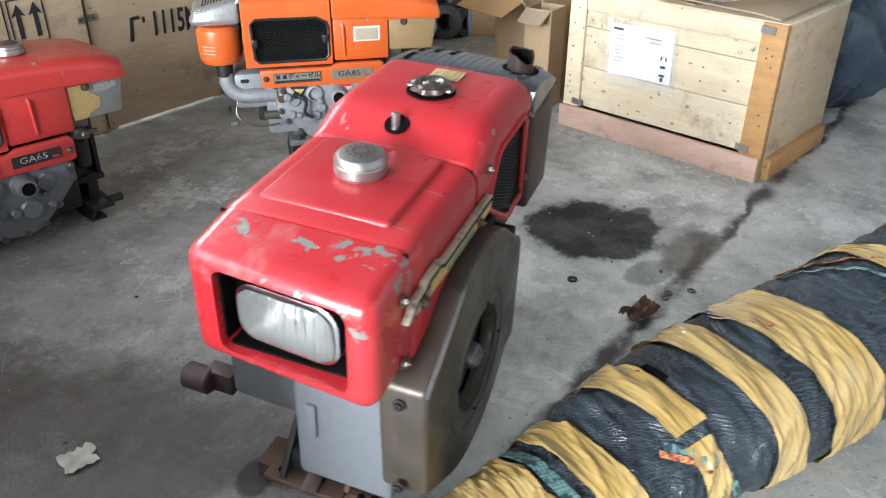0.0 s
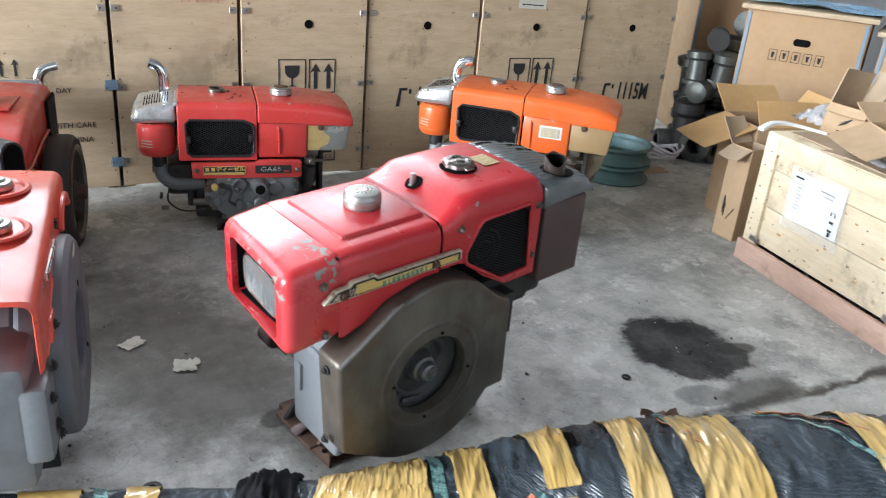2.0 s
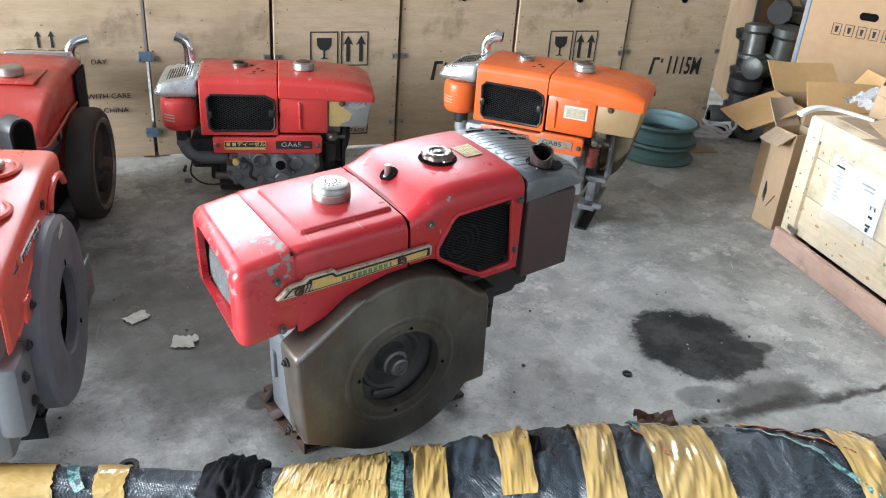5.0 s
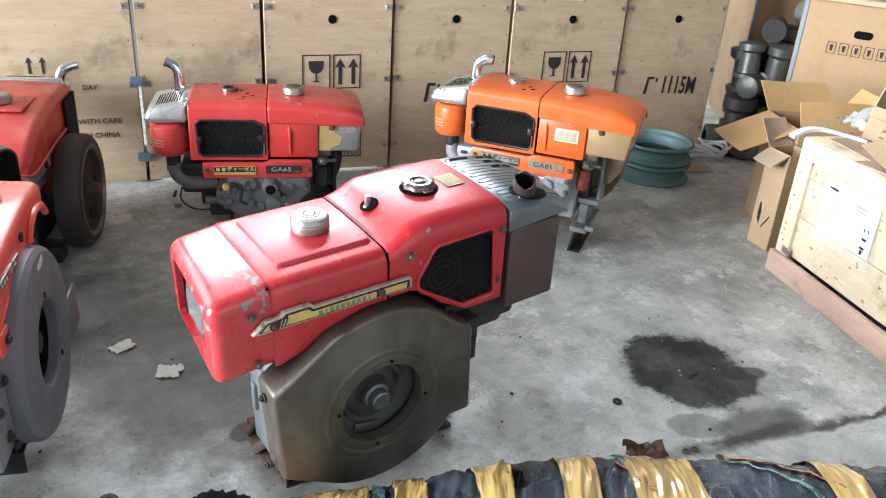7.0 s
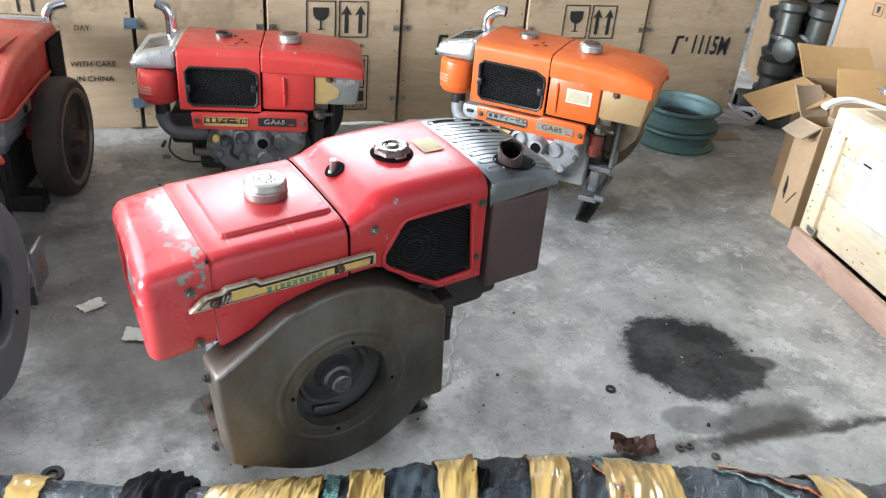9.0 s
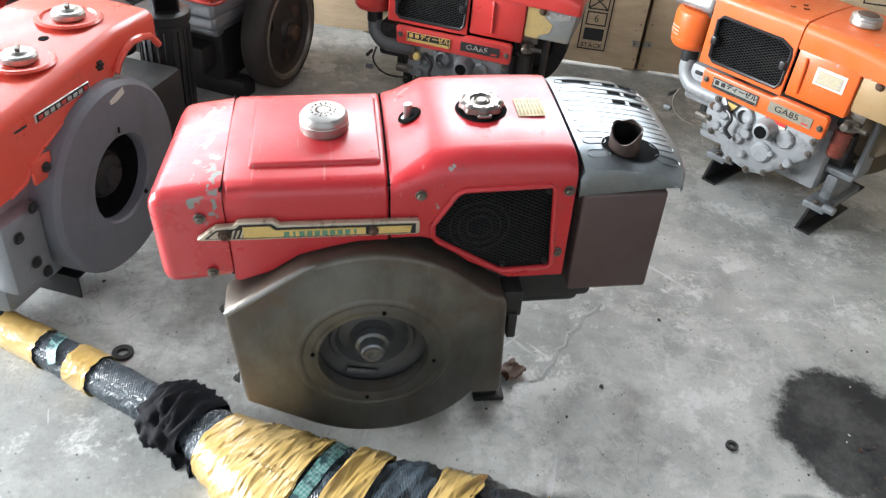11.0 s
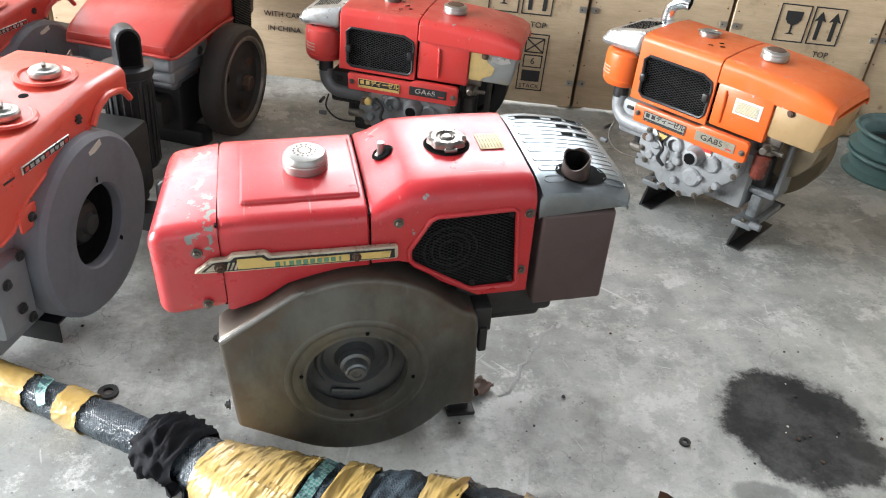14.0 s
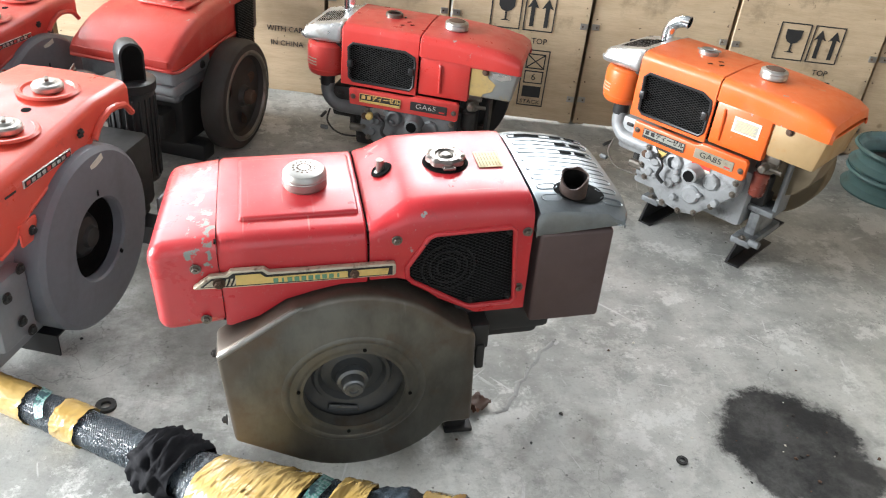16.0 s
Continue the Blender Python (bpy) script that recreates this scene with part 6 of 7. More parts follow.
    part("exhaust_elbow", tube(curve_points([(0.49, 0.05, 0.40), (0.49, 0.046, 0.440), (0.495, 0.03, 0.461), (0.505, -0.005, 0.472)], 5), 0.0165, 14, False), CHROME, eng, "bent chrome exhaust pipe", thick=0.002)
    return eng


flat_nose_engine(pose(-0.352, 1.05, 0, 0, 0, 64))


# ---- the pine crate and the cartons on the east side ----
KNOT = surface("amber_knot", (0.50, 0.28, 0.12), 0.6, 0.0, (0.30, 0.14, 0.05), 0.6, 120, 0.2, scale=60)
FAINT = surface("grey_print", (0.36, 0.36, 0.36), 0.7)
SLEEVE, sleeve_nt, sleeve_bsdf = base_material("clear_sleeve")
sleeve_bsdf.inputs["Base Color"].default_value = (0.92, 0.93, 0.94, 1)
sleeve_bsdf.inputs["Roughness"].default_value = 0.15
sleeve_bsdf.inputs["Alpha"].default_value = 0.14
bump(sleeve_nt, sleeve_bsdf, noise_tex(sleeve_nt, coords(sleeve_nt), 25.0, 4.0, 0.6), 0.6, 0.01)
CARD_ORANGE = surface("orange_brown_cardboard", (0.44, 0.285, 0.155), 0.78, 0.0, (0.40, 0.24, 0.12), 0.5, 30, 0.15, scale=5)
PAPER = surface("white_paper", (0.86, 0.87, 0.87), 0.7, 0.0, (0.6, 0.58, 0.5), 0.2, 60, 0.05)
CARD_INSIDE = surface("grey_brown_cardboard", (0.40, 0.30, 0.20), 0.85, 0.0, (0.30, 0.22, 0.14), 0.4, 35, 0.15, scale=6)
BAG = surface("dark_blue_plastic", (0.030, 0.045, 0.065), 0.28, 0.0, (0.10, 0.11, 0.12), 0.3, 30, 0.2)
TEAL = surface("blue_green_rim_paint", (0.095, 0.175, 0.170), 0.5, 0.1, (0.10, 0.07, 0.05), 0.5, 50, 0.2)
TEAL_WORN = surface("worn_pale_rim_paint", (0.22, 0.36, 0.38), 0.5, 0.1, (0.12, 0.10, 0.08), 0.5, 40, 0.2)
BLUE_TAPE = surface("blue_edge_tape", (0.20, 0.28, 0.36), 0.45, 0.0, (0.35, 0.36, 0.36), 0.4, 40, 0.1)
CORD = surface("white_cable", (0.62, 0.60, 0.62), 0.5, 0.0, (0.25, 0.23, 0.22), 0.4, 60, 0.1)
OILY = surface("oily_dark_steel", (0.10, 0.105, 0.095), 0.42, 0.55, (0.014, 0.013, 0.012), 0.95, 45, 0.6, vary=0.35, scale=11)


def sheet(corners, bulge=0.0, n=6, thick=0.004, seed=1):
    """A slightly curved sheet through four corners, in order round its edge."""
    a, b, c, d = [Vector(p) for p in corners]
    up = (b - a).cross(d - a).normalized()
    rows = []
    for i in range(n + 1):
        u = i / n
        row = []
        for j in range(n + 1):
            v = j / n
            p = (1 - v) * ((1 - u) * a + u * b) + v * ((1 - u) * d + u * c)
            row.append(p + up * (bulge * 4 * u * (1 - u) + 0.35 * abs(bulge) * noise.noise(p * 9 + Vector((seed, 0, 0)))))
        rows.append(row)
    top = loft(rows)
    under = bmesh.new()
    for f in list(top.faces):
        f.normal_update()
    geom = bmesh.ops.solidify(top, geom=top.faces[:], thickness=thick)
    under.free()
    return top


def wing_mark(parent, m, s):
    """A plain feathered mark in place of a printed emblem, with a bar under it."""
    for k in range(4):
        part("printed_mark", prism([(-0.5 * s + 0.05 * s * k, 0.10 * s * k), (0.2 * s + 0.1 * s * k, 0.45 * s + 0.10 * s * k), (0.22 * s + 0.1 * s * k, 0.36 * s + 0.10 * s * k), (-0.42 * s + 0.05 * s * k, 0.03 * s + 0.10 * s * k)], 0.001, 0.0, m), INK, parent)
    part("print_bar", box((0.9 * s, 0.001, 0.06 * s), (0, 0.0005, -0.25 * s)), INK, parent).matrix_basis = m


def pine_crate():
    c = thing("wooden_crate", pose(1.585, 0.075, 0, 0, 0, -112.6), "pale pine and plywood crate with a paper sheet on its front", "crate")
    L, D, H = 0.677, 0.44, 0.435
    rnd = random.Random(9)
    for z, h in ((0.135, 0.128), (0.262, 0.122), (0.380, 0.110)):
        plank = part("plank", box((L - 0.10, 0.010, h), (L / 2, 0.016 + rnd.uniform(-0.001, 0.001), z), 0.0012, seg=1), PINE, c)
        for k in range(6):
            part("knot", lathe([(0.0, 0.0), (0.5, 0.0), (1.0, 0.0004)], seg=12), KNOT, plank).matrix_basis = pose(rnd.uniform(0.09, L - 0.1), 0.0102, z + rnd.uniform(-0.045, 0.045), 90, 0, 0) @ Matrix.Diagonal((rnd.uniform(0.005, 0.010), rnd.uniform(0.003, 0.006), 1, 1))
    part("post", box((0.058, 0.024, H - 0.002), (0.031, 0.010, H / 2), 0.002), PINE, c)
    part("post", box((0.066, 0.024, H - 0.002), (L - 0.035, 0.010, H / 2), 0.002), PINE_DARK, c, "amber pine corner post")
    part("top_rail", box((L - 0.13, 0.014, 0.055), (L / 2 - 0.002, 0.005, H - 0.030), 0.002), PINE, c)
    part("bottom_batten", box((L - 0.002, 0.018, 0.070), (L / 2, -0.012, 0.035), 0.002), PINK_WOOD, c, "pinkish planed bottom batten")
    part("side_panel", box((0.012, D - 0.03, H - 0.01), (0.008, D / 2 + 0.01, H / 2), 0.001), PINE, c)
    part("side_panel", box((0.012, D - 0.03, H - 0.01), (L - 0.008, D / 2 + 0.01, H / 2), 0.001), PLY, c)
    part("back_panel", box((L - 0.03, 0.012, H - 0.01), (L / 2, D - 0.006, H / 2), 0.001), PINE, c)
    part("side_batten", box((0.02, D - 0.05, 0.06), (L + 0.008, D / 2, 0.03), 0.002), PINE_DARK, c)
    part("lid", box((L - 0.004, D - 0.004, 0.012), (L / 2, D / 2, H - 0.004), 0.001), PINE, c)
    for x, z in ((0.055, 0.085), (L - 0.06, 0.085), (L - 0.05, H - 0.02)):
        part("steel_clip", merged(box((0.040, 0.003, 0.020), (x, -0.0045 if z > 0.2 else -0.0035, z), 0.0008, (0, 4, 0), 1), cyl(0.004, 0.003, (x - 0.012, -0.006, z), "y", 8), cyl(0.004, 0.003, (x + 0.012, -0.006, z), "y", 8)), STEEL, c)
    rnd = random.Random(4)
    for x in [0.03] * 7 + [L - 0.035] * 6 + [0.09, 0.2, 0.33, 0.46, 0.57] * 3:
        z = rnd.uniform(0.09, H - 0.03)
        part("nail", cyl(0.0026, 0.0016, (x + rnd.uniform(-0.012, 0.012), -0.0025 if x < 0.06 or x > L - 0.07 else 0.0105, z), "y", 8), RUSTY, c)
    page = part("document_sheet", sheet([(0.150, 0.006, 0.352), (0.362, 0.006, 0.358), (0.366, 0.004, 0.205), (0.154, 0.006, 0.200)], 0.003, 6, 0.001), PAPER, c, "white printed sheet in a film sleeve")
    bars = [(0.175, 0.340, 0.035, 0.006), (0.295, 0.330, 0.055, 0.005), (0.30, 0.318, 0.04, 0.004), (0.335, 0.285, 0.018, 0.003), (0.327, 0.280, 0.003, 0.012), (0.343, 0.280, 0.003, 0.012), (0.335, 0.255, 0.016, 0.007), (0.335, 0.230, 0.018, 0.006), (0.335, 0.218, 0.008, 0.012)] + [(0.182, 0.322 - 0.011 * k, 0.040 - 0.012 * (k % 3), 0.003) for k in range(8)]
    for x, z, w, h in bars:
        part("print_bar", box((w, 0.0008, h), (x + 0.004, -0.0005, z)), FAINT if h < 0.0055 else INK, page)
    part("film_sleeve", sheet([(0.140, 0.0, 0.368), (0.376, -0.002, 0.372), (0.385, 0.0, 0.175), (0.148, 0.0, 0.172)], 0.006, 8, 0.0006), SLEEVE, c, "crumpled clear film sleeve")
    return c


pine_crate()
CR = pose(1.585, 0.075, 0, 0, 0, -112.6)


def loose_sheet(name, corners, material, label, category, bulge=0.01, n=8, thick=0.004, seed=1):
    ob = part(name, sheet(corners, bulge, n, thick, seed), material)
    return tagged(ob, label, category, "packing waste on the crate")


def on_crate(*pts):
    return [tuple(CR @ Vector(p)) for p in pts]


loose_sheet("cardboard_sheet", on_crate((0.03, 0.06, 0.440), (0.40, 0.02, 0.442), (0.42, 0.42, 0.446), (0.05, 0.43, 0.446)), CARD_INSIDE, "flattened brown cardboard sheet lying on the crate", "cardboard", 0.004)
loose_sheet("cardboard_sheet", on_crate((0.28, -0.055, 0.462), (0.67, -0.045, 0.455), (0.66, 0.36, 0.460), (0.30, 0.38, 0.463)), CARD_INSIDE, "creased cardboard sheet hanging over the crate's edge", "cardboard", 0.009, seed=4)
foam_rows = []
for k in range(15):
    u = k / 14
    x, y, z = 0.098 - 0.045 * math.sin(math.pi * u) + 0.03 * u, -0.120 + 0.215 * u, 0.470 + 0.010 * math.sin(math.pi * u * 1.2)
    foam_rows.append([tuple(CR @ Vector((x + dx, y, z + dz))) for dx, dz in ((-0.012, -0.004), (0.012, -0.004), (0.012, 0.005), (-0.012, 0.005))])
tagged(part("foam_strip", loft(foam_rows, True, True), FOAM), "curved strip of white packing foam on the crate", "foam", "packing waste on the crate")
loose_sheet("foam_sheet", on_crate((0.30, 0.10, 0.475), (0.385, 0.06, 0.480), (0.40, 0.12, 0.525), (0.32, 0.16, 0.520)), FOAM, "bent piece of white packing foam", "foam", 0.012, thick=0.008)


def carton(m, w, d, h, flaps, label, inner, mark=0.0):
    """An open carton, X along its front; flaps: side, angle past upright in degrees, length."""
    c = thing("cardboard_box", m, label, "box", "open cartons")
    t = 0.005
    front = part("front_wall", box((w, t, h), (w / 2, t / 2, h / 2), 0.001, seg=1), CARD, c)
    part("back_wall", box((w, t, h), (w / 2, d - t / 2, h / 2), 0.001, seg=1), inner, c)
    part("side_wall", box((t, d - 2 * t, h), (t / 2, d / 2, h / 2), 0.001, seg=1), CARD, c)
    part("side_wall", box((t, d - 2 * t, h), (w - t / 2, d / 2, h / 2), 0.001, seg=1), CARD, c)
    part("bottom", box((w - 2 * t, d - 2 * t, t), (w / 2, d / 2, t / 2)), CARD, c)
    for side, angle, length, material in flaps:
        a = radians(angle)
        s, k = math.sin(a) * length, math.cos(a) * length
        if side == "front":
            q = [(0.003, 0, h), (w - 0.003, 0, h), (w - 0.006, -s, h + k), (0.006, -s, h + k)]
        elif side == "back":
            q = [(w - 0.003, d, h), (0.003, d, h), (0.006, d + s, h + k), (w - 0.006, d + s, h + k)]
        elif side == "left":
            q = [(0, d - 0.003, h), (0, 0.003, h), (-s, 0.006, h + k), (-s, d - 0.006, h + k)]
        else:
            q = [(w, 0.003, h), (w, d - 0.003, h), (w + s, d - 0.006, h + k), (w + s, 0.006, h + k)]
        part("flap", sheet(q, 0.006, 5, 0.004, angle), material, c)
    if mark:
        wing_mark(front, pose(w / 2, -0.002, h * 0.3, 0, -60 if h > w * 2 else 0, 0), mark)
    return c


# a narrow carton standing on the floor against the crate, and an open one behind it
carton(pose(1.700, 0.250, 0, 0, 0, -104.3), 0.098, 0.105, 0.335, [("front", 118, 0.07, CARD_INSIDE), ("left", 40, 0.10, CARD_INSIDE)], "narrow brown carton with a dark emblem standing beside the crate", CARD_INSIDE, 0.062)
carton(pose(1.925, 0.425, 0, 0, 0, -121), 0.245, 0.26, 0.385, [("front", 112, 0.20, CARD_YELLOW), ("left", 55, 0.14, CARD_YELLOW), ("right", -35, 0.10, CARD_YELLOW), ("back", 35, 0.11, CARD_YELLOW)], "open carton with bright orange-brown spread flaps", CARD_YELLOW)
# small cartons lying open on the crate
carton(CR @ pose(0.045, 0.155, 0.449, -8, 0, 8), 0.155, 0.15, 0.095, [("left", -8, 0.11, CARD_INSIDE), ("back", 12, 0.12, CARD_INSIDE), ("right", 20, 0.13, CARD_INSIDE), ("front", 150, 0.03, CARD)], "small open carton with a dark emblem and raised flaps", CARD_INSIDE, 0.045)
carton(CR @ pose(0.30, 0.075, 0.466, 6, 4, -14), 0.22, 0.16, 0.085, [("left", 70, 0.09, CARD), ("front", 105, 0.12, CARD), ("right", 60, 0.10, CARD_INSIDE), ("back", 20, 0.10, CARD_INSIDE)], "torn open carton with drooping flaps", CARD_INSIDE)
film_rows = []
for i in range(15):
    film_rows.append([(0.02 + 0.013 * i + 0.02 * noise.noise((i * 0.4, j * 0.5, 3)), 0.10 + 0.016 * j + 0.02 * noise.noise((i * 0.5, j * 0.4, 7)), 0.47 + 0.06 * math.sin(i / 14 * math.pi) * math.sin(j / 12 * math.pi) + 0.025 * noise.noise((i * 0.7, j * 0.7, 0))) for j in range(13)])
tagged(part("plastic_film", moved(loft(film_rows), CR @ pose(-0.16, 0.10, -0.02)), FILM, thick=0.0006), "crumpled clear plastic film in the cartons", "plastic film")
rows = [[(p[0] * 0.8 + 0.34, p[1] * 0.7 - 0.09, p[2] * 0.7 + 0.135) for p in r] for r in film_rows]
tagged(part("plastic_film", moved(loft(rows), CR), FILM, thick=0.0006), "crumpled clear plastic film on the crate", "plastic film")


# the large brown box behind, with its cut hand hole
def big_box(m, w, d, h, label, icons):
    c = thing("cardboard_box", m, label, "box", "large brown boxes")
    front = part("front_wall", box((w, 0.010, h), (w / 2, 0.005, h / 2), 0.002), CARD_ORANGE, c)
    part("side_wall", box((0.010, d, h), (0.005, d / 2 + 0.01, h / 2), 0.002), CARD, c)
    part("side_wall", box((0.010, d, h), (w - 0.005, d / 2 + 0.01, h / 2), 0.002), CARD, c)
    part("back_wall", box((w, 0.010, h), (w / 2, d + 0.015, h / 2), 0.002), CARD, c)
    part("lid", box((w + 0.05, d + 0.06, 0.020), (w / 2, d / 2, h + 0.010), 0.003), PLY, c, "rough plank lid")
    for x in (0.012, w - 0.012):
        part("edge_tape", box((0.014, 0.004, h - 0.02), (x, -0.002, h / 2), 0.001, seg=1), BLUE_TAPE, c, "blue plastic edge strip")
    if icons:
        part("hand_hole", prism(rounded_rect(0.070, 0.030, 0.0145), 0.003, 0.0, pose(w / 2, -0.002, h - 0.115)), VOID, front)
        for k in range(5):
            sign = part("handling_icon", merged(*frame_bars(w / 2 - 0.105 + 0.047 * k, h - 0.178, 0.032, 0.044, 0.002)), INK, front)
            part("icon_print", flat([(w / 2 - 0.112 + 0.047 * k, h - 0.166), (w / 2 - 0.098 + 0.047 * k, h - 0.166), (w / 2 - 0.101 + 0.047 * k, h - 0.19), (w / 2 - 0.109 + 0.047 * k, h - 0.19)]), INK, sign)
    return c


big_box(pose(2.50, 0.735, 0, 0, 0, -70), 0.49, 0.50, 0.705, "large brown carton with a hand hole and handling icons", True)
big_box(pose(2.69, 0.225, 0, 0, 0, -72), 0.52, 0.50, 0.66, "large brown carton with blue edge strips", False)
big_box(pose(2.87, -0.33, 0, 0, 0, -74), 0.55, 0.50, 0.72, "large plain brown carton", False)
big_box(pose(2.78, 1.15, 0, 0, 0, -40), 0.50, 0.45, 0.78, "orange-brown carton behind the scrap parts", False)


blue_rows = []
for i in range(13):
    blue_rows.append([(-0.03 + 0.05 * i + 0.012 * noise.noise((i * 0.6, j * 0.6, 2)), 0.01 + 0.03 * j, 0.728 + 0.008 + 0.03 * abs(noise.noise((i * 0.9, j * 0.8, 5)))) for j in range(12)])
tagged(part("plastic_sheet", moved(loft(blue_rows), pose(2.50, 0.735, 0, 0, 0, -70)), surface("pale_blue_plastic", (0.20, 0.38, 0.55), 0.3, 0.0, (0.6, 0.62, 0.64), 0.6, 40, 0.2), thick=0.001), "crumpled pale blue plastic sheet on the brown carton", "plastic sheet")


# dark machine parts piled in the gap beside the crates
def ribbed_barrel(r, h):
    prof = [(0.0, 0.0), (r, 0.0)]
    n = 3
    for k in range(n):
        z = h * (k + 0.5) / n
        prof += [(r, z - h / n * 0.3), (r * 0.8, z - h / n * 0.2), (r * 0.8, z + h / n * 0.2), (r, z + h / n * 0.3)]
    return prof + [(r, h), (r * 0.6, h), (r * 0.55, h - 0.01), (0, h - 0.01)]


def disc(r, h):
    return [(0.0, 0.0), (r * 0.9, 0.0), (r, h * 0.2), (r, h * 0.8), (r * 0.9, h), (r * 0.7, h), (r * 0.6, h * 0.6), (r * 0.3, h * 0.6), (r * 0.25, h * 1.2), (0.0, h * 1.2)]


def housing(r, h):
    return [(0.0, 0.0), (r, 0.0), (r, h * 0.1), (r * 0.75, h * 0.14), (r * 0.7, h * 0.7), (r * 0.95, h * 0.78), (r * 0.95, h * 0.95), (r * 0.6, h), (0, h)]


for k, (x, y, z, prof, tip) in enumerate((
    (2.46, 0.90, 0.0, housing(0.075, 0.27), 0), (2.60, 0.98, 0.0, ribbed_barrel(0.085, 0.25), 0), (2.57, 0.83, 0.0, housing(0.07, 0.22), 0), (2.72, 0.92, 0.0, ribbed_barrel(0.10, 0.32), 0),
    (2.46, 0.90, 0.27, disc(0.085, 0.06), 0), (2.60, 0.98, 0.25, housing(0.09, 0.20), 0), (2.57, 0.83, 0.22, disc(0.09, 0.07), 0), (2.72, 0.92, 0.32, housing(0.10, 0.22), 0),
    (2.475, 0.905, 0.342, housing(0.06, 0.15), 0), (2.60, 0.98, 0.45, disc(0.11, 0.05), 0), (2.57, 0.83, 0.304, housing(0.07, 0.19), 0), (2.72, 0.92, 0.54, disc(0.12, 0.06), 0), (2.475, 0.905, 0.492, disc(0.08, 0.05), 0),
)):
    bm = lathe(prof, (x, y, z), seg=28, turn=(0, 0, 0) if z == 0 else (4 * math.sin(k * 2.1), 5 * math.cos(k * 1.7), 0))
    if k in (4, 6, 9, 11, 12):
        bm.free()
        r, h = (0.062, 0.16) if k % 2 else (0.05, 0.14)
        bm = lathe(housing(r, h), (x + 0.06, y - 0.04, z + r), "y", 28, (0, 0, 25 * k))
    tagged(part("machine_part", bm, OILY if k % 3 else DARK), ("oily dark steel housing on a pile of machine parts", "black ribbed engine barrel in a scrap pile", "dark flanged steel part in a scrap pile")[k % 3], "machine part", "scrap machine parts")
for x, y, z, r, a in ((2.44, 0.815, 0.0, 0.075, 20), (2.50, 0.76, 0.0, 0.06, 70), (2.43, 0.99, 0.0, 0.055, -40)):
    ring = lathe([(r * 0.5, -0.03), (r * 0.95, -0.03), (r, -0.022), (r, 0.022), (r * 0.95, 0.03), (r * 0.62, 0.03), (r * 0.5, 0.012), (r * 0.5, -0.03)], (x, y, z + r), "x", 28, (0, 0, a))
    tagged(part("steel_ring", ring, OILY), "oily dark steel ring standing on edge", "machine part", "scrap machine parts")


# blue-green wheel rims
def wheel_rim(x, y, z, r, label):
    rim = thing("wheel_rim", pose(x, y, z), label, "wheel rim", "wheel rims")
    h = 0.075
    part("outer_band", lathe([(r * 0.80, 0.0), (r, 0.0), (r + 0.004, 0.008), (r * 0.97, 0.016), (r * 0.90, 0.024), (r * 0.88, h * 0.5), (r * 0.90, h - 0.024), (r * 0.97, h - 0.016), (r + 0.004, h - 0.008), (r, h), (r * 0.96, h), (r * 0.93, h - 0.014), (r * 0.84, h - 0.022), (r * 0.80, h * 0.5), (r * 0.80, 0.0)], seg=56), TEAL, rim)
    part("inner_lip", lathe([(r * 0.95, h + 0.0005), (r * 0.925, h - 0.012), (r * 0.835, h - 0.020), (r * 0.795, h * 0.55), (r * 0.79, 0.02)], seg=56), TEAL_WORN, rim, "pale worn inner lip")
    part("centre_disc", lathe([(r * 0.79, 0.012), (r * 0.55, 0.018), (r * 0.34, 0.022), (r * 0.32, 0.002), (r * 0.78, 0.002), (r * 0.79, 0.012)], seg=40), DARK, rim)
    return rim


wheel_rim(1.885, 0.855, 0.0, 0.148, "blue-green painted steel wheel rim lying on the floor")
wheel_rim(1.893, 0.862, 0.0762, 0.148, "blue-green wheel rim with a pale worn lip stacked on another")

for k in range(4):
    pts = [(2.28 + 0.02 * k + (0.10 - 0.012 * k) * math.cos(a) + 0.02 * noise.noise((a, k, 1)), 0.90 + (0.055 + 0.006 * k) * math.sin(a), 0.008 + 0.012 * k + 0.012 * (1 + math.sin(a * 2 + k))) for a in [j * math.tau / 24 for j in range(25)]]
    tagged(part("cable", tube(curve_points(pts, 2), 0.0065, 6), CORD), "loop of white cable coiled on the floor", "cable", "cable loops")

# a dark plastic wrapped bundle behind the crate
rows = []
for i in range(1, 20):
    th = math.pi * i / 20
    rows.append([(2.16 + 0.27 * math.sin(th) * math.cos(ph) * (1 + 0.22 * noise.noise((3 * math.cos(ph), 3 * math.sin(ph), 2 * math.cos(th)))), -0.62 + 0.34 * math.sin(th) * math.sin(ph) * (1 + 0.22 * noise.noise((2 + 3 * math.cos(ph), 3 * math.sin(ph), 2 * math.cos(th)))), max(0.0, 0.21 - 0.25 * math.cos(th) + 0.05 * noise.noise((5 * math.cos(ph), 5 * math.sin(ph), 5 * math.cos(th))))) for ph in [j * math.tau / 40 for j in range(40)]])
tagged(part("plastic_bag", loft(rows, True, True), BAG), "glossy dark blue plastic bag slumped behind the crate", "bag")


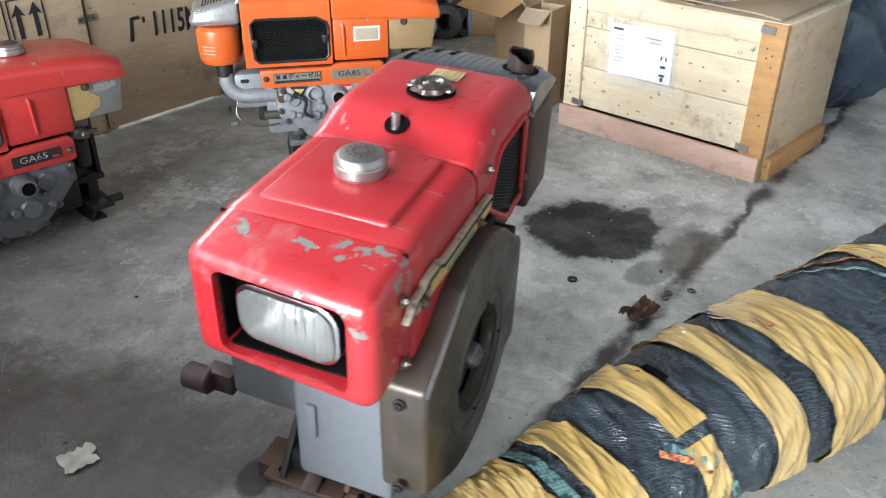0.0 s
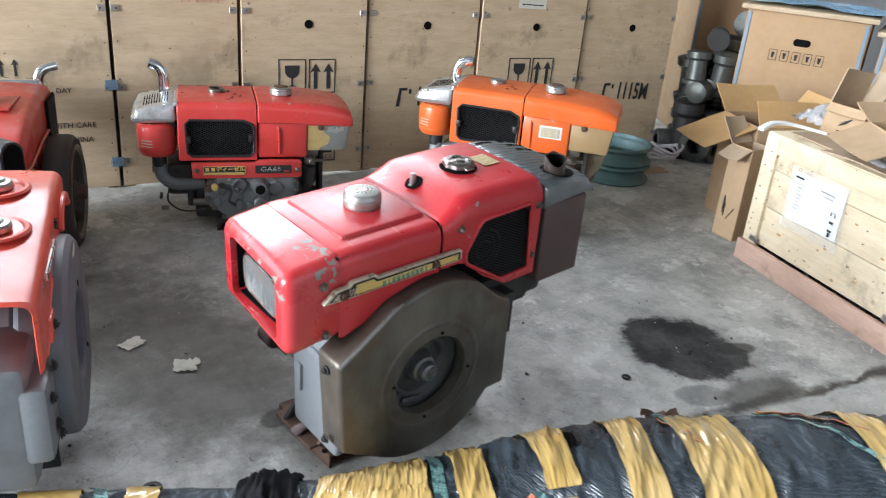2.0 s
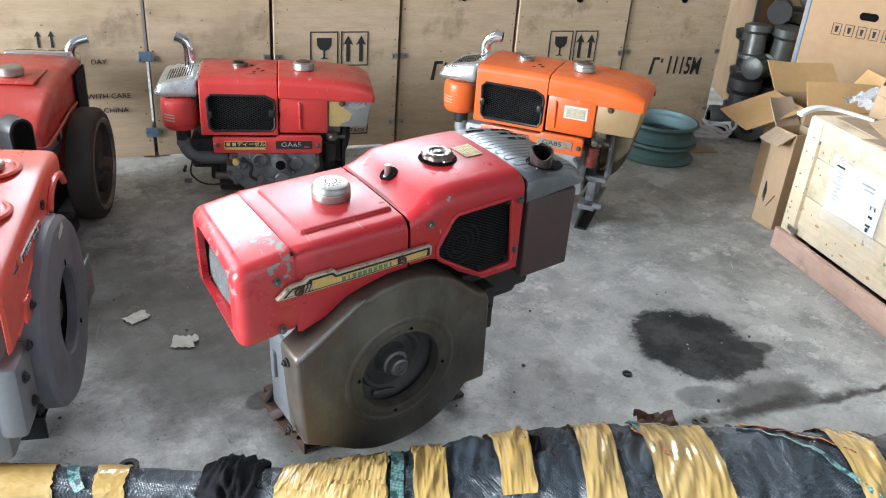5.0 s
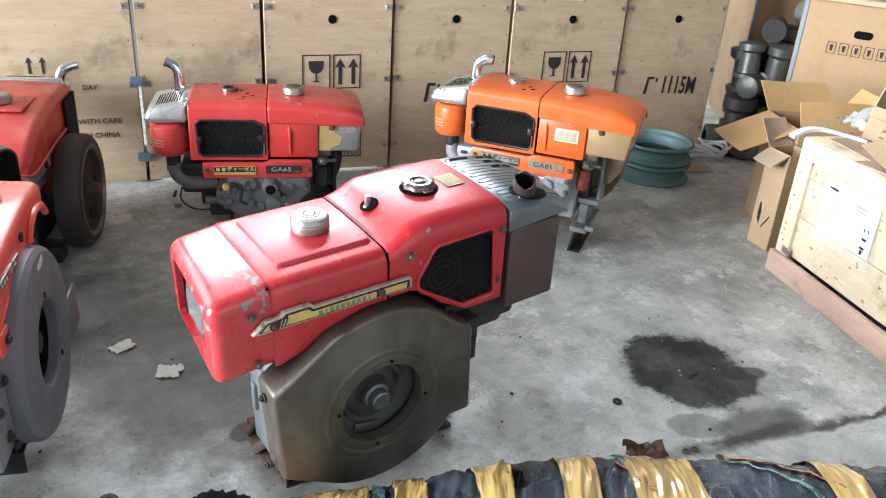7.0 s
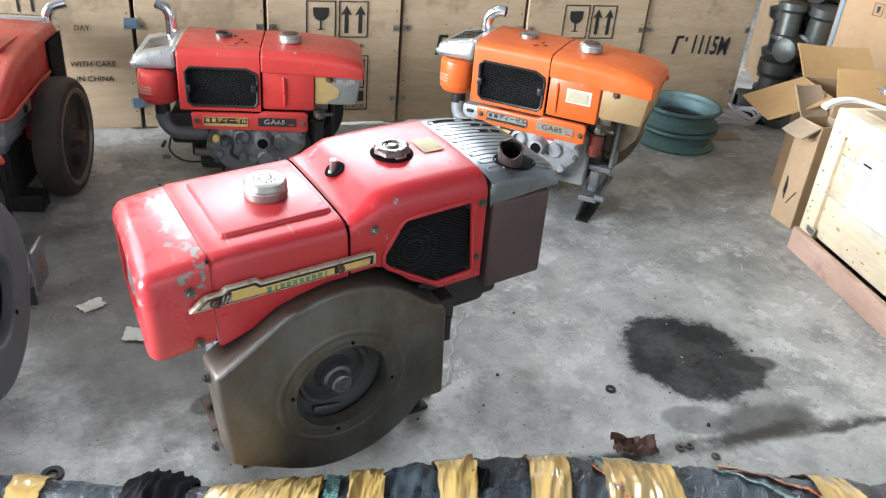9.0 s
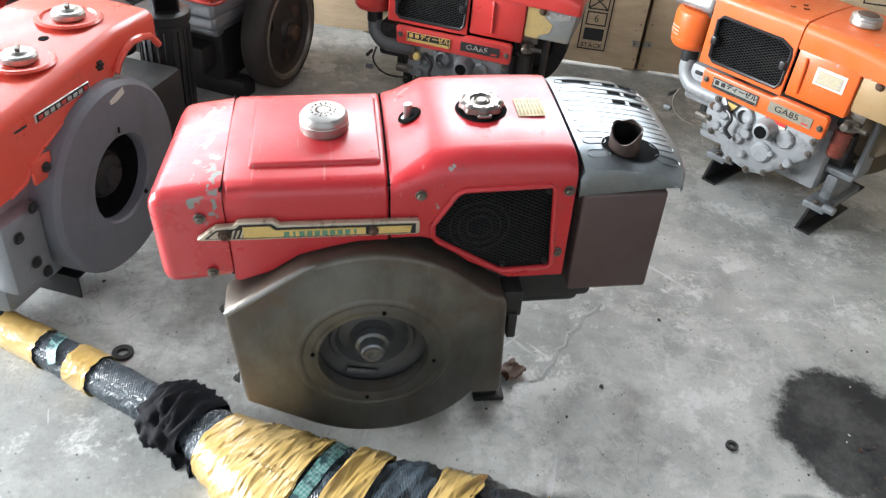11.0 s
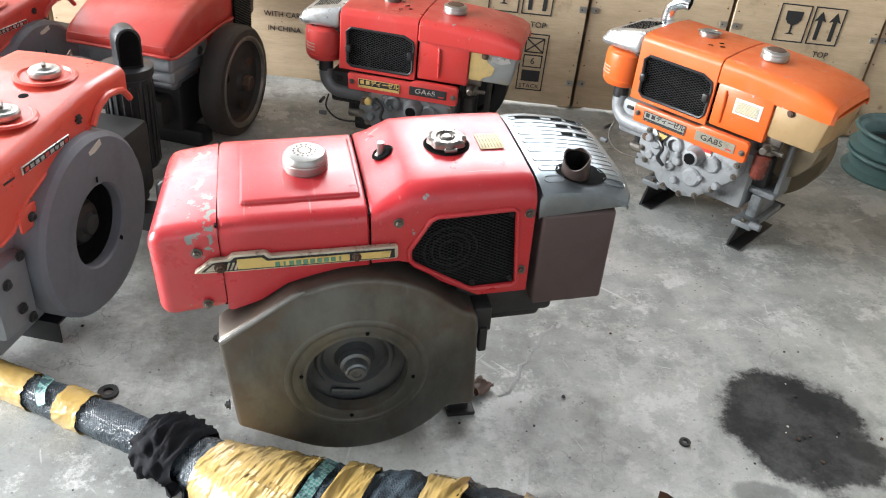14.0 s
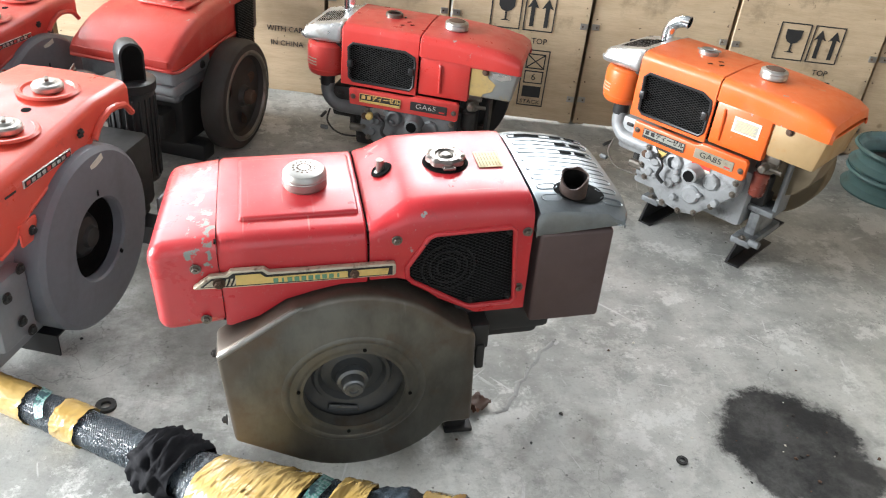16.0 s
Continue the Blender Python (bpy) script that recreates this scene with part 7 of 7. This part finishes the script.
# ---- the taped bundle in front ----
def tarp_material():
    mat, nt, bsdf = base_material("woven_tarpaulin")
    where = coords(nt)
    weave = nt.nodes.new("ShaderNodeTexVoronoi")
    weave.distance = "CHEBYCHEV"
    weave.inputs["Scale"].default_value = 260.0
    weave.inputs["Randomness"].default_value = 0.25
    nt.links.new(where, weave.inputs["Vector"])
    broad = noise_tex(nt, where, 7.0, 5.0, 0.6)
    col = mix(nt, ramp(nt, broad, 0.35, 0.7), (0.006, 0.011, 0.017), (0.022, 0.034, 0.046))
    # paler threads of the weave, their glints put into the colour
    col = mix(nt, ramp(nt, weave.outputs["Distance"], 0.15, 0.6, 0.0, 0.45), col, (0.14, 0.17, 0.19))
    nt.links.new(col, bsdf.inputs["Base Color"])
    nt.links.new(ramp(nt, broad, 0.3, 0.7, 0.20, 0.34), bsdf.inputs["Roughness"])
    bsdf.inputs["Specular IOR Level"].default_value = 0.75
    folds = noise_tex(nt, where, 22.0, 4.0, 0.6)
    bump(nt, bsdf, calc(nt, "ADD", calc(nt, "MULTIPLY", folds, 0.7), calc(nt, "MULTIPLY", weave.outputs["Distance"], 0.35)), 0.7, 0.010)
    return mat


def tape_material():
    mat, nt, bsdf = base_material("tan_packing_tape")
    where = coords(nt)
    broad = noise_tex(nt, where, 9.0, 5.0, 0.6)
    folds = noise_tex(nt, where, 30.0, 4.0, 0.65, (1.0, 1.0, 1.6))
    col = mix(nt, ramp(nt, broad, 0.3, 0.7), (0.52, 0.335, 0.095), (0.60, 0.42, 0.17))
    col = mix(nt, ramp(nt, folds, 0.55, 0.8, 0.0, 0.08), col, (0.42, 0.25, 0.08))
    nt.links.new(col, bsdf.inputs["Base Color"])
    bsdf.inputs["Roughness"].default_value = 0.26
    bsdf.inputs["Coat Weight"].default_value = 1.0
    bsdf.inputs["Coat Roughness"].default_value = 0.05
    crease = noise_tex(nt, where, 10.0, 1.0, 0.5)
    ridge = calc(nt, "ABSOLUTE", calc(nt, "SUBTRACT", crease, 0.5))
    fine = noise_tex(nt, where, 27.0, 1.0, 0.5)
    fine_ridge = calc(nt, "ABSOLUTE", calc(nt, "SUBTRACT", fine, 0.5))
    bump(nt, bsdf, calc(nt, "SUBTRACT", calc(nt, "MULTIPLY", fine_ridge, -0.4), ridge), 0.28, 0.008)
    return mat


def edging(name, a, b, c):
    """Woven edging in small checks of three colours."""
    mat, nt, bsdf = base_material(name)
    where = coords(nt)
    ch = node(nt, "ShaderNodeTexChecker", Scale=230.0)
    ch.inputs["Color1"].default_value, ch.inputs["Color2"].default_value = (*a, 1), (*b, 1)
    nt.links.new(where, ch.inputs["Vector"])
    bits = noise_tex(nt, where, 70.0, 2.0, 0.5)
    nt.links.new(mix(nt, ramp(nt, bits, 0.5, 0.6), ch.outputs["Color"], c), bsdf.inputs["Base Color"])
    bsdf.inputs["Roughness"].default_value = 0.45
    return mat


TARP = tarp_material()
TAPE = tape_material()
EDGE_GREEN = edging("green_white_edging", (0.08, 0.27, 0.22), (0.30, 0.40, 0.40), (0.03, 0.07, 0.08))
EDGE_RED = edging("red_yellow_edging", (0.52, 0.07, 0.08), (0.62, 0.40, 0.12), (0.12, 0.03, 0.03))
CLOTH = surface("black_cloth", (0.010, 0.010, 0.012), 0.85, 0.0, (0.03, 0.03, 0.03), 0.3, 120, 0.3)
CLOTH.node_tree.nodes["Principled BSDF"].inputs["Specular IOR Level"].default_value = 0.15

# centre line on the floor, half width, height
SPINE = [(-0.860, 0.254, 0.027, 0.050), (-0.690, 0.140, 0.028, 0.053), (-0.518, 0.026, 0.030, 0.056), (-0.408, -0.052, 0.032, 0.058), (-0.348, -0.096, 0.034, 0.062), (-0.292, -0.136, 0.040, 0.070), (-0.234, -0.195, 0.056, 0.082), (-0.144, -0.278, 0.084, 0.106), (-0.036, -0.359, 0.112, 0.138), (0.077, -0.437, 0.128, 0.172), (0.200, -0.537, 0.135, 0.198), (0.342, -0.649, 0.140, 0.214), (0.502, -0.769, 0.142, 0.224), (0.672, -0.889, 0.142, 0.227), (0.872, -1.019, 0.138, 0.222), (1.102, -1.159, 0.125, 0.202), (1.262, -1.257, 0.080, 0.132), (1.312, -1.287, 0.030, 0.042)]
LINE = curve_points([(x, y, 0) for x, y, w, h in SPINE], 10)
SIZE = curve_points([(w, h, 0) for x, y, w, h in SPINE], 10)


def at_x(x):
    """Position along the bundle, in steps, where its centre line passes x."""
    for k in range(len(LINE) - 1):
        if LINE[k + 1].x >= x:
            return k + (x - LINE[k].x) / (LINE[k + 1].x - LINE[k].x)
    return len(LINE) - 1.0


def skin(u, ang, off=0.0, crease=1.0, slack=1.0):
    """A point of the bundle's skin: u along it, ang round it (0 at the engine's side, 90 on top)."""
    k = min(int(u), len(LINE) - 2)
    f = u - k
    p, s = LINE[k].lerp(LINE[k + 1], f), SIZE[k].lerp(SIZE[k + 1], f)
    ahead = (LINE[k + 1] - LINE[k]).normalized()
    side = Vector((-ahead.y, ahead.x, 0))
    if side.y < 0:
        side = -side
    ca, sa = math.cos(radians(ang)), math.sin(radians(ang))
    ex = 0.82
    cx, sz = math.copysign(abs(ca) ** ex, ca), math.copysign(abs(sa) ** ex, sa)
    q = Vector((p.x, p.y, 0)) + side * (s.x * cx) + Vector((0, 0, s.y * (0.5 + 0.5 * sz)))
    amp = crease * min(0.013, 0.13 * s.x)
    w = noise.noise(q * 7) * 0.5
    small = noise.noise(q * 19 + Vector((4, 0, 0))) * 0.32 + (0.5 - abs(noise.noise(Vector((q.x * 26 + q.y * 10, q.y * 9, q.z * 26))))) * 0.45
    out = (side * (cx / max(s.x, 0.01)) + Vector((0, 0, sz / max(s.y, 0.01)))).normalized()
    fold = 1 - 2.2 * abs(noise.noise(Vector((u * 0.42 + ang * 0.022, ang * 0.012 - u * 0.05, 3.3))))
    pleat = 1 - 2.5 * abs(noise.noise(Vector((u * 0.9 - ang * 0.015, ang * 0.02, 8.1))))
    small += 0.22 * max(pleat, 0.0) ** 2
    w += 0.40 * max(fold, 0.0) ** 2 + small * slack + 0.40 * (1 - slack)
    q = q + out * (amp * w + off)
    q.z = max(q.z, 0.001 + off * 0.2)
    return q


def wrap(ua, ub, a0, a1, off, ragged=0.0, lean=0.0, seed=0.0, nu=None, crease=1.0):
    """A strip of skin between two positions and two angles; lean shifts its ends along the bundle as it goes round."""
    nu = nu or max(14, int((ub - ua) * 9))
    na = max(12, int((a1 - a0) / 3.5))
    rows = []
    for i in range(nu + 1):
        row = []
        for j in range(na + 1):
            a = a0 + (a1 - a0) * j / na
            u = ua + (ub - ua) * i / nu + lean * (a - 90) / 90
            if ragged and i in (0, nu):
                u += ragged * noise.noise((a * 0.06, seed, i))
            row.append(skin(min(max(u, 0.0), len(LINE) - 1.01), a, off + min(0.0045, 0.05 * SIZE[min(int(max(u, 0)), len(SIZE) - 1)].x) * (0.24 * max(0.0, 1 - 4.0 * abs(noise.noise((u * 1.1 + a * 0.006, a * 0.007, seed)))) ** 2 + 0.20 * max(0.0, 1 - 4.5 * abs(noise.noise((u * 1.7 - a * 0.012, a * 0.013, seed + 7)))) ** 2 + 0.42 * max(0.0, 1 - 5.0 * abs(noise.noise((u * 1.2 + a * 0.035, a * 0.03, seed + 3)))) ** 2) + 0.0005 * noise.noise((a * 0.25, u * 2.0, seed)), crease, 0.3))
        rows.append(row)
    return loft(rows)


bundle = thing("tarpaulin_bundle", Matrix(), "long bundle in dark blue woven tarpaulin bound with tan packing tape", "bundle")
rows = [[skin(i / 3, -90 + 3.6 * j) for j in range(100)] for i in range(3 * (len(LINE) - 1))]
part("tarpaulin", loft(rows, True, True), TARP, bundle, "dark blue-black woven plastic tarpaulin", sharp=120)
for k, (xa, xb, a0, a1, rag, lean) in enumerate(((-0.66, -0.575, -60, 250, 0.3, 0.3), (-0.515, -0.470, -60, 250, 0.25, 0.2), (-0.80, -0.72, -60, 250, 0.3, 0.2), (-0.258, -0.118, -70, 255, 0.5, 1.2), (-0.083, -0.038, -60, 250, 0.25, 1.3), (0.032, 0.078, 10, 118, 0.4, 1.2), (0.028, 0.068, 128, 250, 0.3, 1.4), (0.140, 0.186, -60, 250, 0.15, 1.1), (0.226, 0.316, -60, 250, 0.2, 1.1), (0.478, 0.530, -60, 250, 0.15, 0.8), (0.70, 0.77, -60, 250, 0.3, 0.0))):
    part("tape_band", wrap(at_x(xa), at_x(xb), a0, a1, 0.0035, rag, lean, k * 3.7), TAPE, bundle, "wrinkled tan packing tape", sharp=150)
for k, (xa, xb, aa, ab) in enumerate(((-0.252, -0.190, 60, 110), (-0.22, -0.12, 100, 175), (-0.20, -0.12, 30, 95))):
    part("tape_band", wrap(at_x(xa), at_x(xb), aa, ab, 0.0062, 0.5, 1.2, 40 + k * 5.1), TAPE, bundle, sharp=150)


def ribbon(path, width, off):
    """An edging that runs over the skin through (x, angle) places."""
    pts = curve_points([(at_x(x), a, 0) for x, a in path], 10)
    rows = []
    for p, q in zip(pts, pts[1:] + [2 * pts[-1] - pts[-2]]):
        c = skin(p.x, p.y, off)
        d = skin(q.x, q.y, off) - c
        up = skin(p.x, p.y, off + 0.02) - c
        s = d.cross(up).normalized() * width / 2
        rows.append([c - s, c - s * 0.3, c + s * 0.3, c + s])
    return loft(rows)


for path, material, width in ((((0.02, 118), (0.045, 135), (0.075, 160), (0.10, 190)), EDGE_GREEN, 0.012), (((0.01, 120), (0.033, 137), (0.063, 162), (0.088, 192)), EDGE_RED, 0.010), (((0.215, 40), (0.222, 60), (0.24, 85)), EDGE_GREEN, 0.014), (((0.212, 60), (0.232, 75), (0.252, 90)), EDGE_RED, 0.012), (((0.37, 45), (0.43, 62), (0.50, 84), (0.56, 120), (0.60, 150)), EDGE_RED, 0.020), (((0.36, 52), (0.41, 72), (0.47, 96), (0.52, 130)), EDGE_GREEN, 0.010), (((-0.112, 40), (-0.104, 95), (-0.098, 150)), EDGE_GREEN, 0.022), (((-0.565, 30), (-0.548, 90), (-0.530, 150)), EDGE_GREEN, 0.020), (((0.62, 60), (0.70, 80), (0.80, 100)), EDGE_RED, 0.014)):
    part("woven_edging", ribbon(path, width, 0.0046), material, bundle, "coloured woven edging", thick=0.0006)
part("torn_hole", wrap(at_x(0.076), at_x(0.092), 72, 88, 0.003, 0.6, 1.5, 9.0), VOID, bundle)

# the black cloth knotted round its neck
rows = []
for i in range(25):
    f = i / 24
    u = at_x(-0.366) + f * (at_x(-0.282) - at_x(-0.366))
    rows.append([skin(u + 0.8 * noise.noise((j * 0.25, f * 3, 2)), -90 + 360 * j / 40, 0.004 + 0.018 * math.sin(math.pi * f) * (0.6 + abs(noise.noise((j * 0.35, f * 7, 5)))) + 0.012 * max(0.0, 1 - 3 * abs(noise.noise((f * 4.5 + j * 0.16, j * 0.11 - f * 2, 6)))), 0.5) for j in range(40)])
cloth = thing("black_cloth", Matrix(), "black cloth rag knotted round the taped bundle", "cloth")
part("knot", loft(rows, True), CLOTH, cloth, sharp=120)
rows = []
for i in range(13):
    f = i / 12
    rows.append([(-0.350 + 0.085 * j / 12 + 0.012 * noise.noise((f * 3, j * 0.5, 1)) + 0.02 * f, -0.122 - 0.055 * j / 12 * 0.9 - 0.055 * f + 0.010 * math.sin(j * 1.6 + f * 3), max(0.003, 0.052 * (1 - f) ** 1.4 + 0.006 + 0.008 * math.sin(j * 1.6 + f * 2))) for j in range(13)])
part("loose_end", loft(rows), CLOTH, cloth, thick=0.003, sharp=120)


# ---- small things on the floor ----
LEAF = surface("dead_leaf", (0.085, 0.038, 0.022), 0.6, 0.0, (0.04, 0.025, 0.015), 0.5, 80, 0.3)


def crumpled(name, x, y, w, d, h, material, label, category, seed, turn=0.0):
    rows = []
    n = 9
    for i in range(n):
        row = []
        for j in range(n):
            u, v = i / (n - 1) - 0.5, j / (n - 1) - 0.5
            rag = 1 + 0.35 * noise.noise((math.atan2(v, u) * 1.3, seed, 0))
            row.append((u * w * rag, v * d * rag, 0.0015 + h * (0.15 + abs(noise.noise((u * 4 + seed, v * 4, 1))) + 1.2 * abs(u) * (0.5 + 0.5 * noise.noise((seed, v * 3, 2))))))
        rows.append(row)
    ob = part(name, loft(rows), material, thick=0.0008, sharp=70)
    ob.matrix_basis = pose(x, y, 0, 0, 0, turn)
    return tagged(ob, label, category)


crumpled("dead_leaf", 0.53, -0.35, 0.085, 0.045, 0.030, LEAF, "curled dead brown leaf on the concrete", "leaf", 3, -25)
crumpled("dead_leaf", 0.25, 0.0, 0.05, 0.04, 0.02, LEAF, "curled dead brown leaf by the engine", "leaf", 8, 30)
crumpled("paper_scrap", -0.290, 0.585, 0.055, 0.040, 0.008, WHITE_LABEL, "torn scrap of dirty white paper", "paper", 5, 20)
crumpled("paper_scrap", -0.226, 0.428, 0.055, 0.045, 0.010, WHITE_LABEL, "torn scrap of dirty white paper", "paper", 12, -30)
crumpled("paper_scrap", 2.12, 0.81, 0.13, 0.07, 0.004, CARD_INSIDE, "small flat piece of grey card by the rims", "card", 15, -20)


def washer(x, y, r, material=BOLT):
    bm = lathe([(r * 0.5, 0.0), (r, 0.0), (r, r * 0.35), (r * 0.5, r * 0.35), (r * 0.5, 0.0)], (x, y, 0.0005), seg=16)
    tagged(part("washer", bm, material), "small rusty steel washer on the concrete", "washer", "washers")


for x, y, r in ((0.615, -0.188, 0.011), (0.616, -0.39, 0.009), (0.638, -0.395, 0.009), (0.664, -0.44, 0.009), (0.086, -0.269, 0.009), (-0.452, 0.074, 0.019)):
    washer(x, y, r, DARK if r > 0.01 else BOLT)

# crumbs of concrete, paint and dirt
rnd = random.Random(11)
for k in range(150):
    x, y = rnd.uniform(-0.7, 2.0), rnd.uniform(-0.7, 1.1)
    if k < 26:
        x, y = 0.87 + rnd.gauss(0, 0.075), -0.17 + rnd.gauss(0, 0.07)
    r = rnd.choice((0.0015, 0.002, 0.002, 0.003, 0.0045))
    bm = bmesh.new()
    bmesh.ops.create_icosphere(bm, subdivisions=1, radius=r)
    for v in bm.verts:
        v.co *= rnd.uniform(0.6, 1.3)
        v.co.z = v.co.z * 0.55 + r * 0.45
    bm.transform(pose(x, y, 0))
    tagged(part("crumb", bm, WHITE_LABEL if k % 3 == 0 and k > 14 or k == 3 else (RUSTY if k % 3 == 1 else DARK)), "tiny crumb of dirt on the concrete", "crumb", "crumbs")
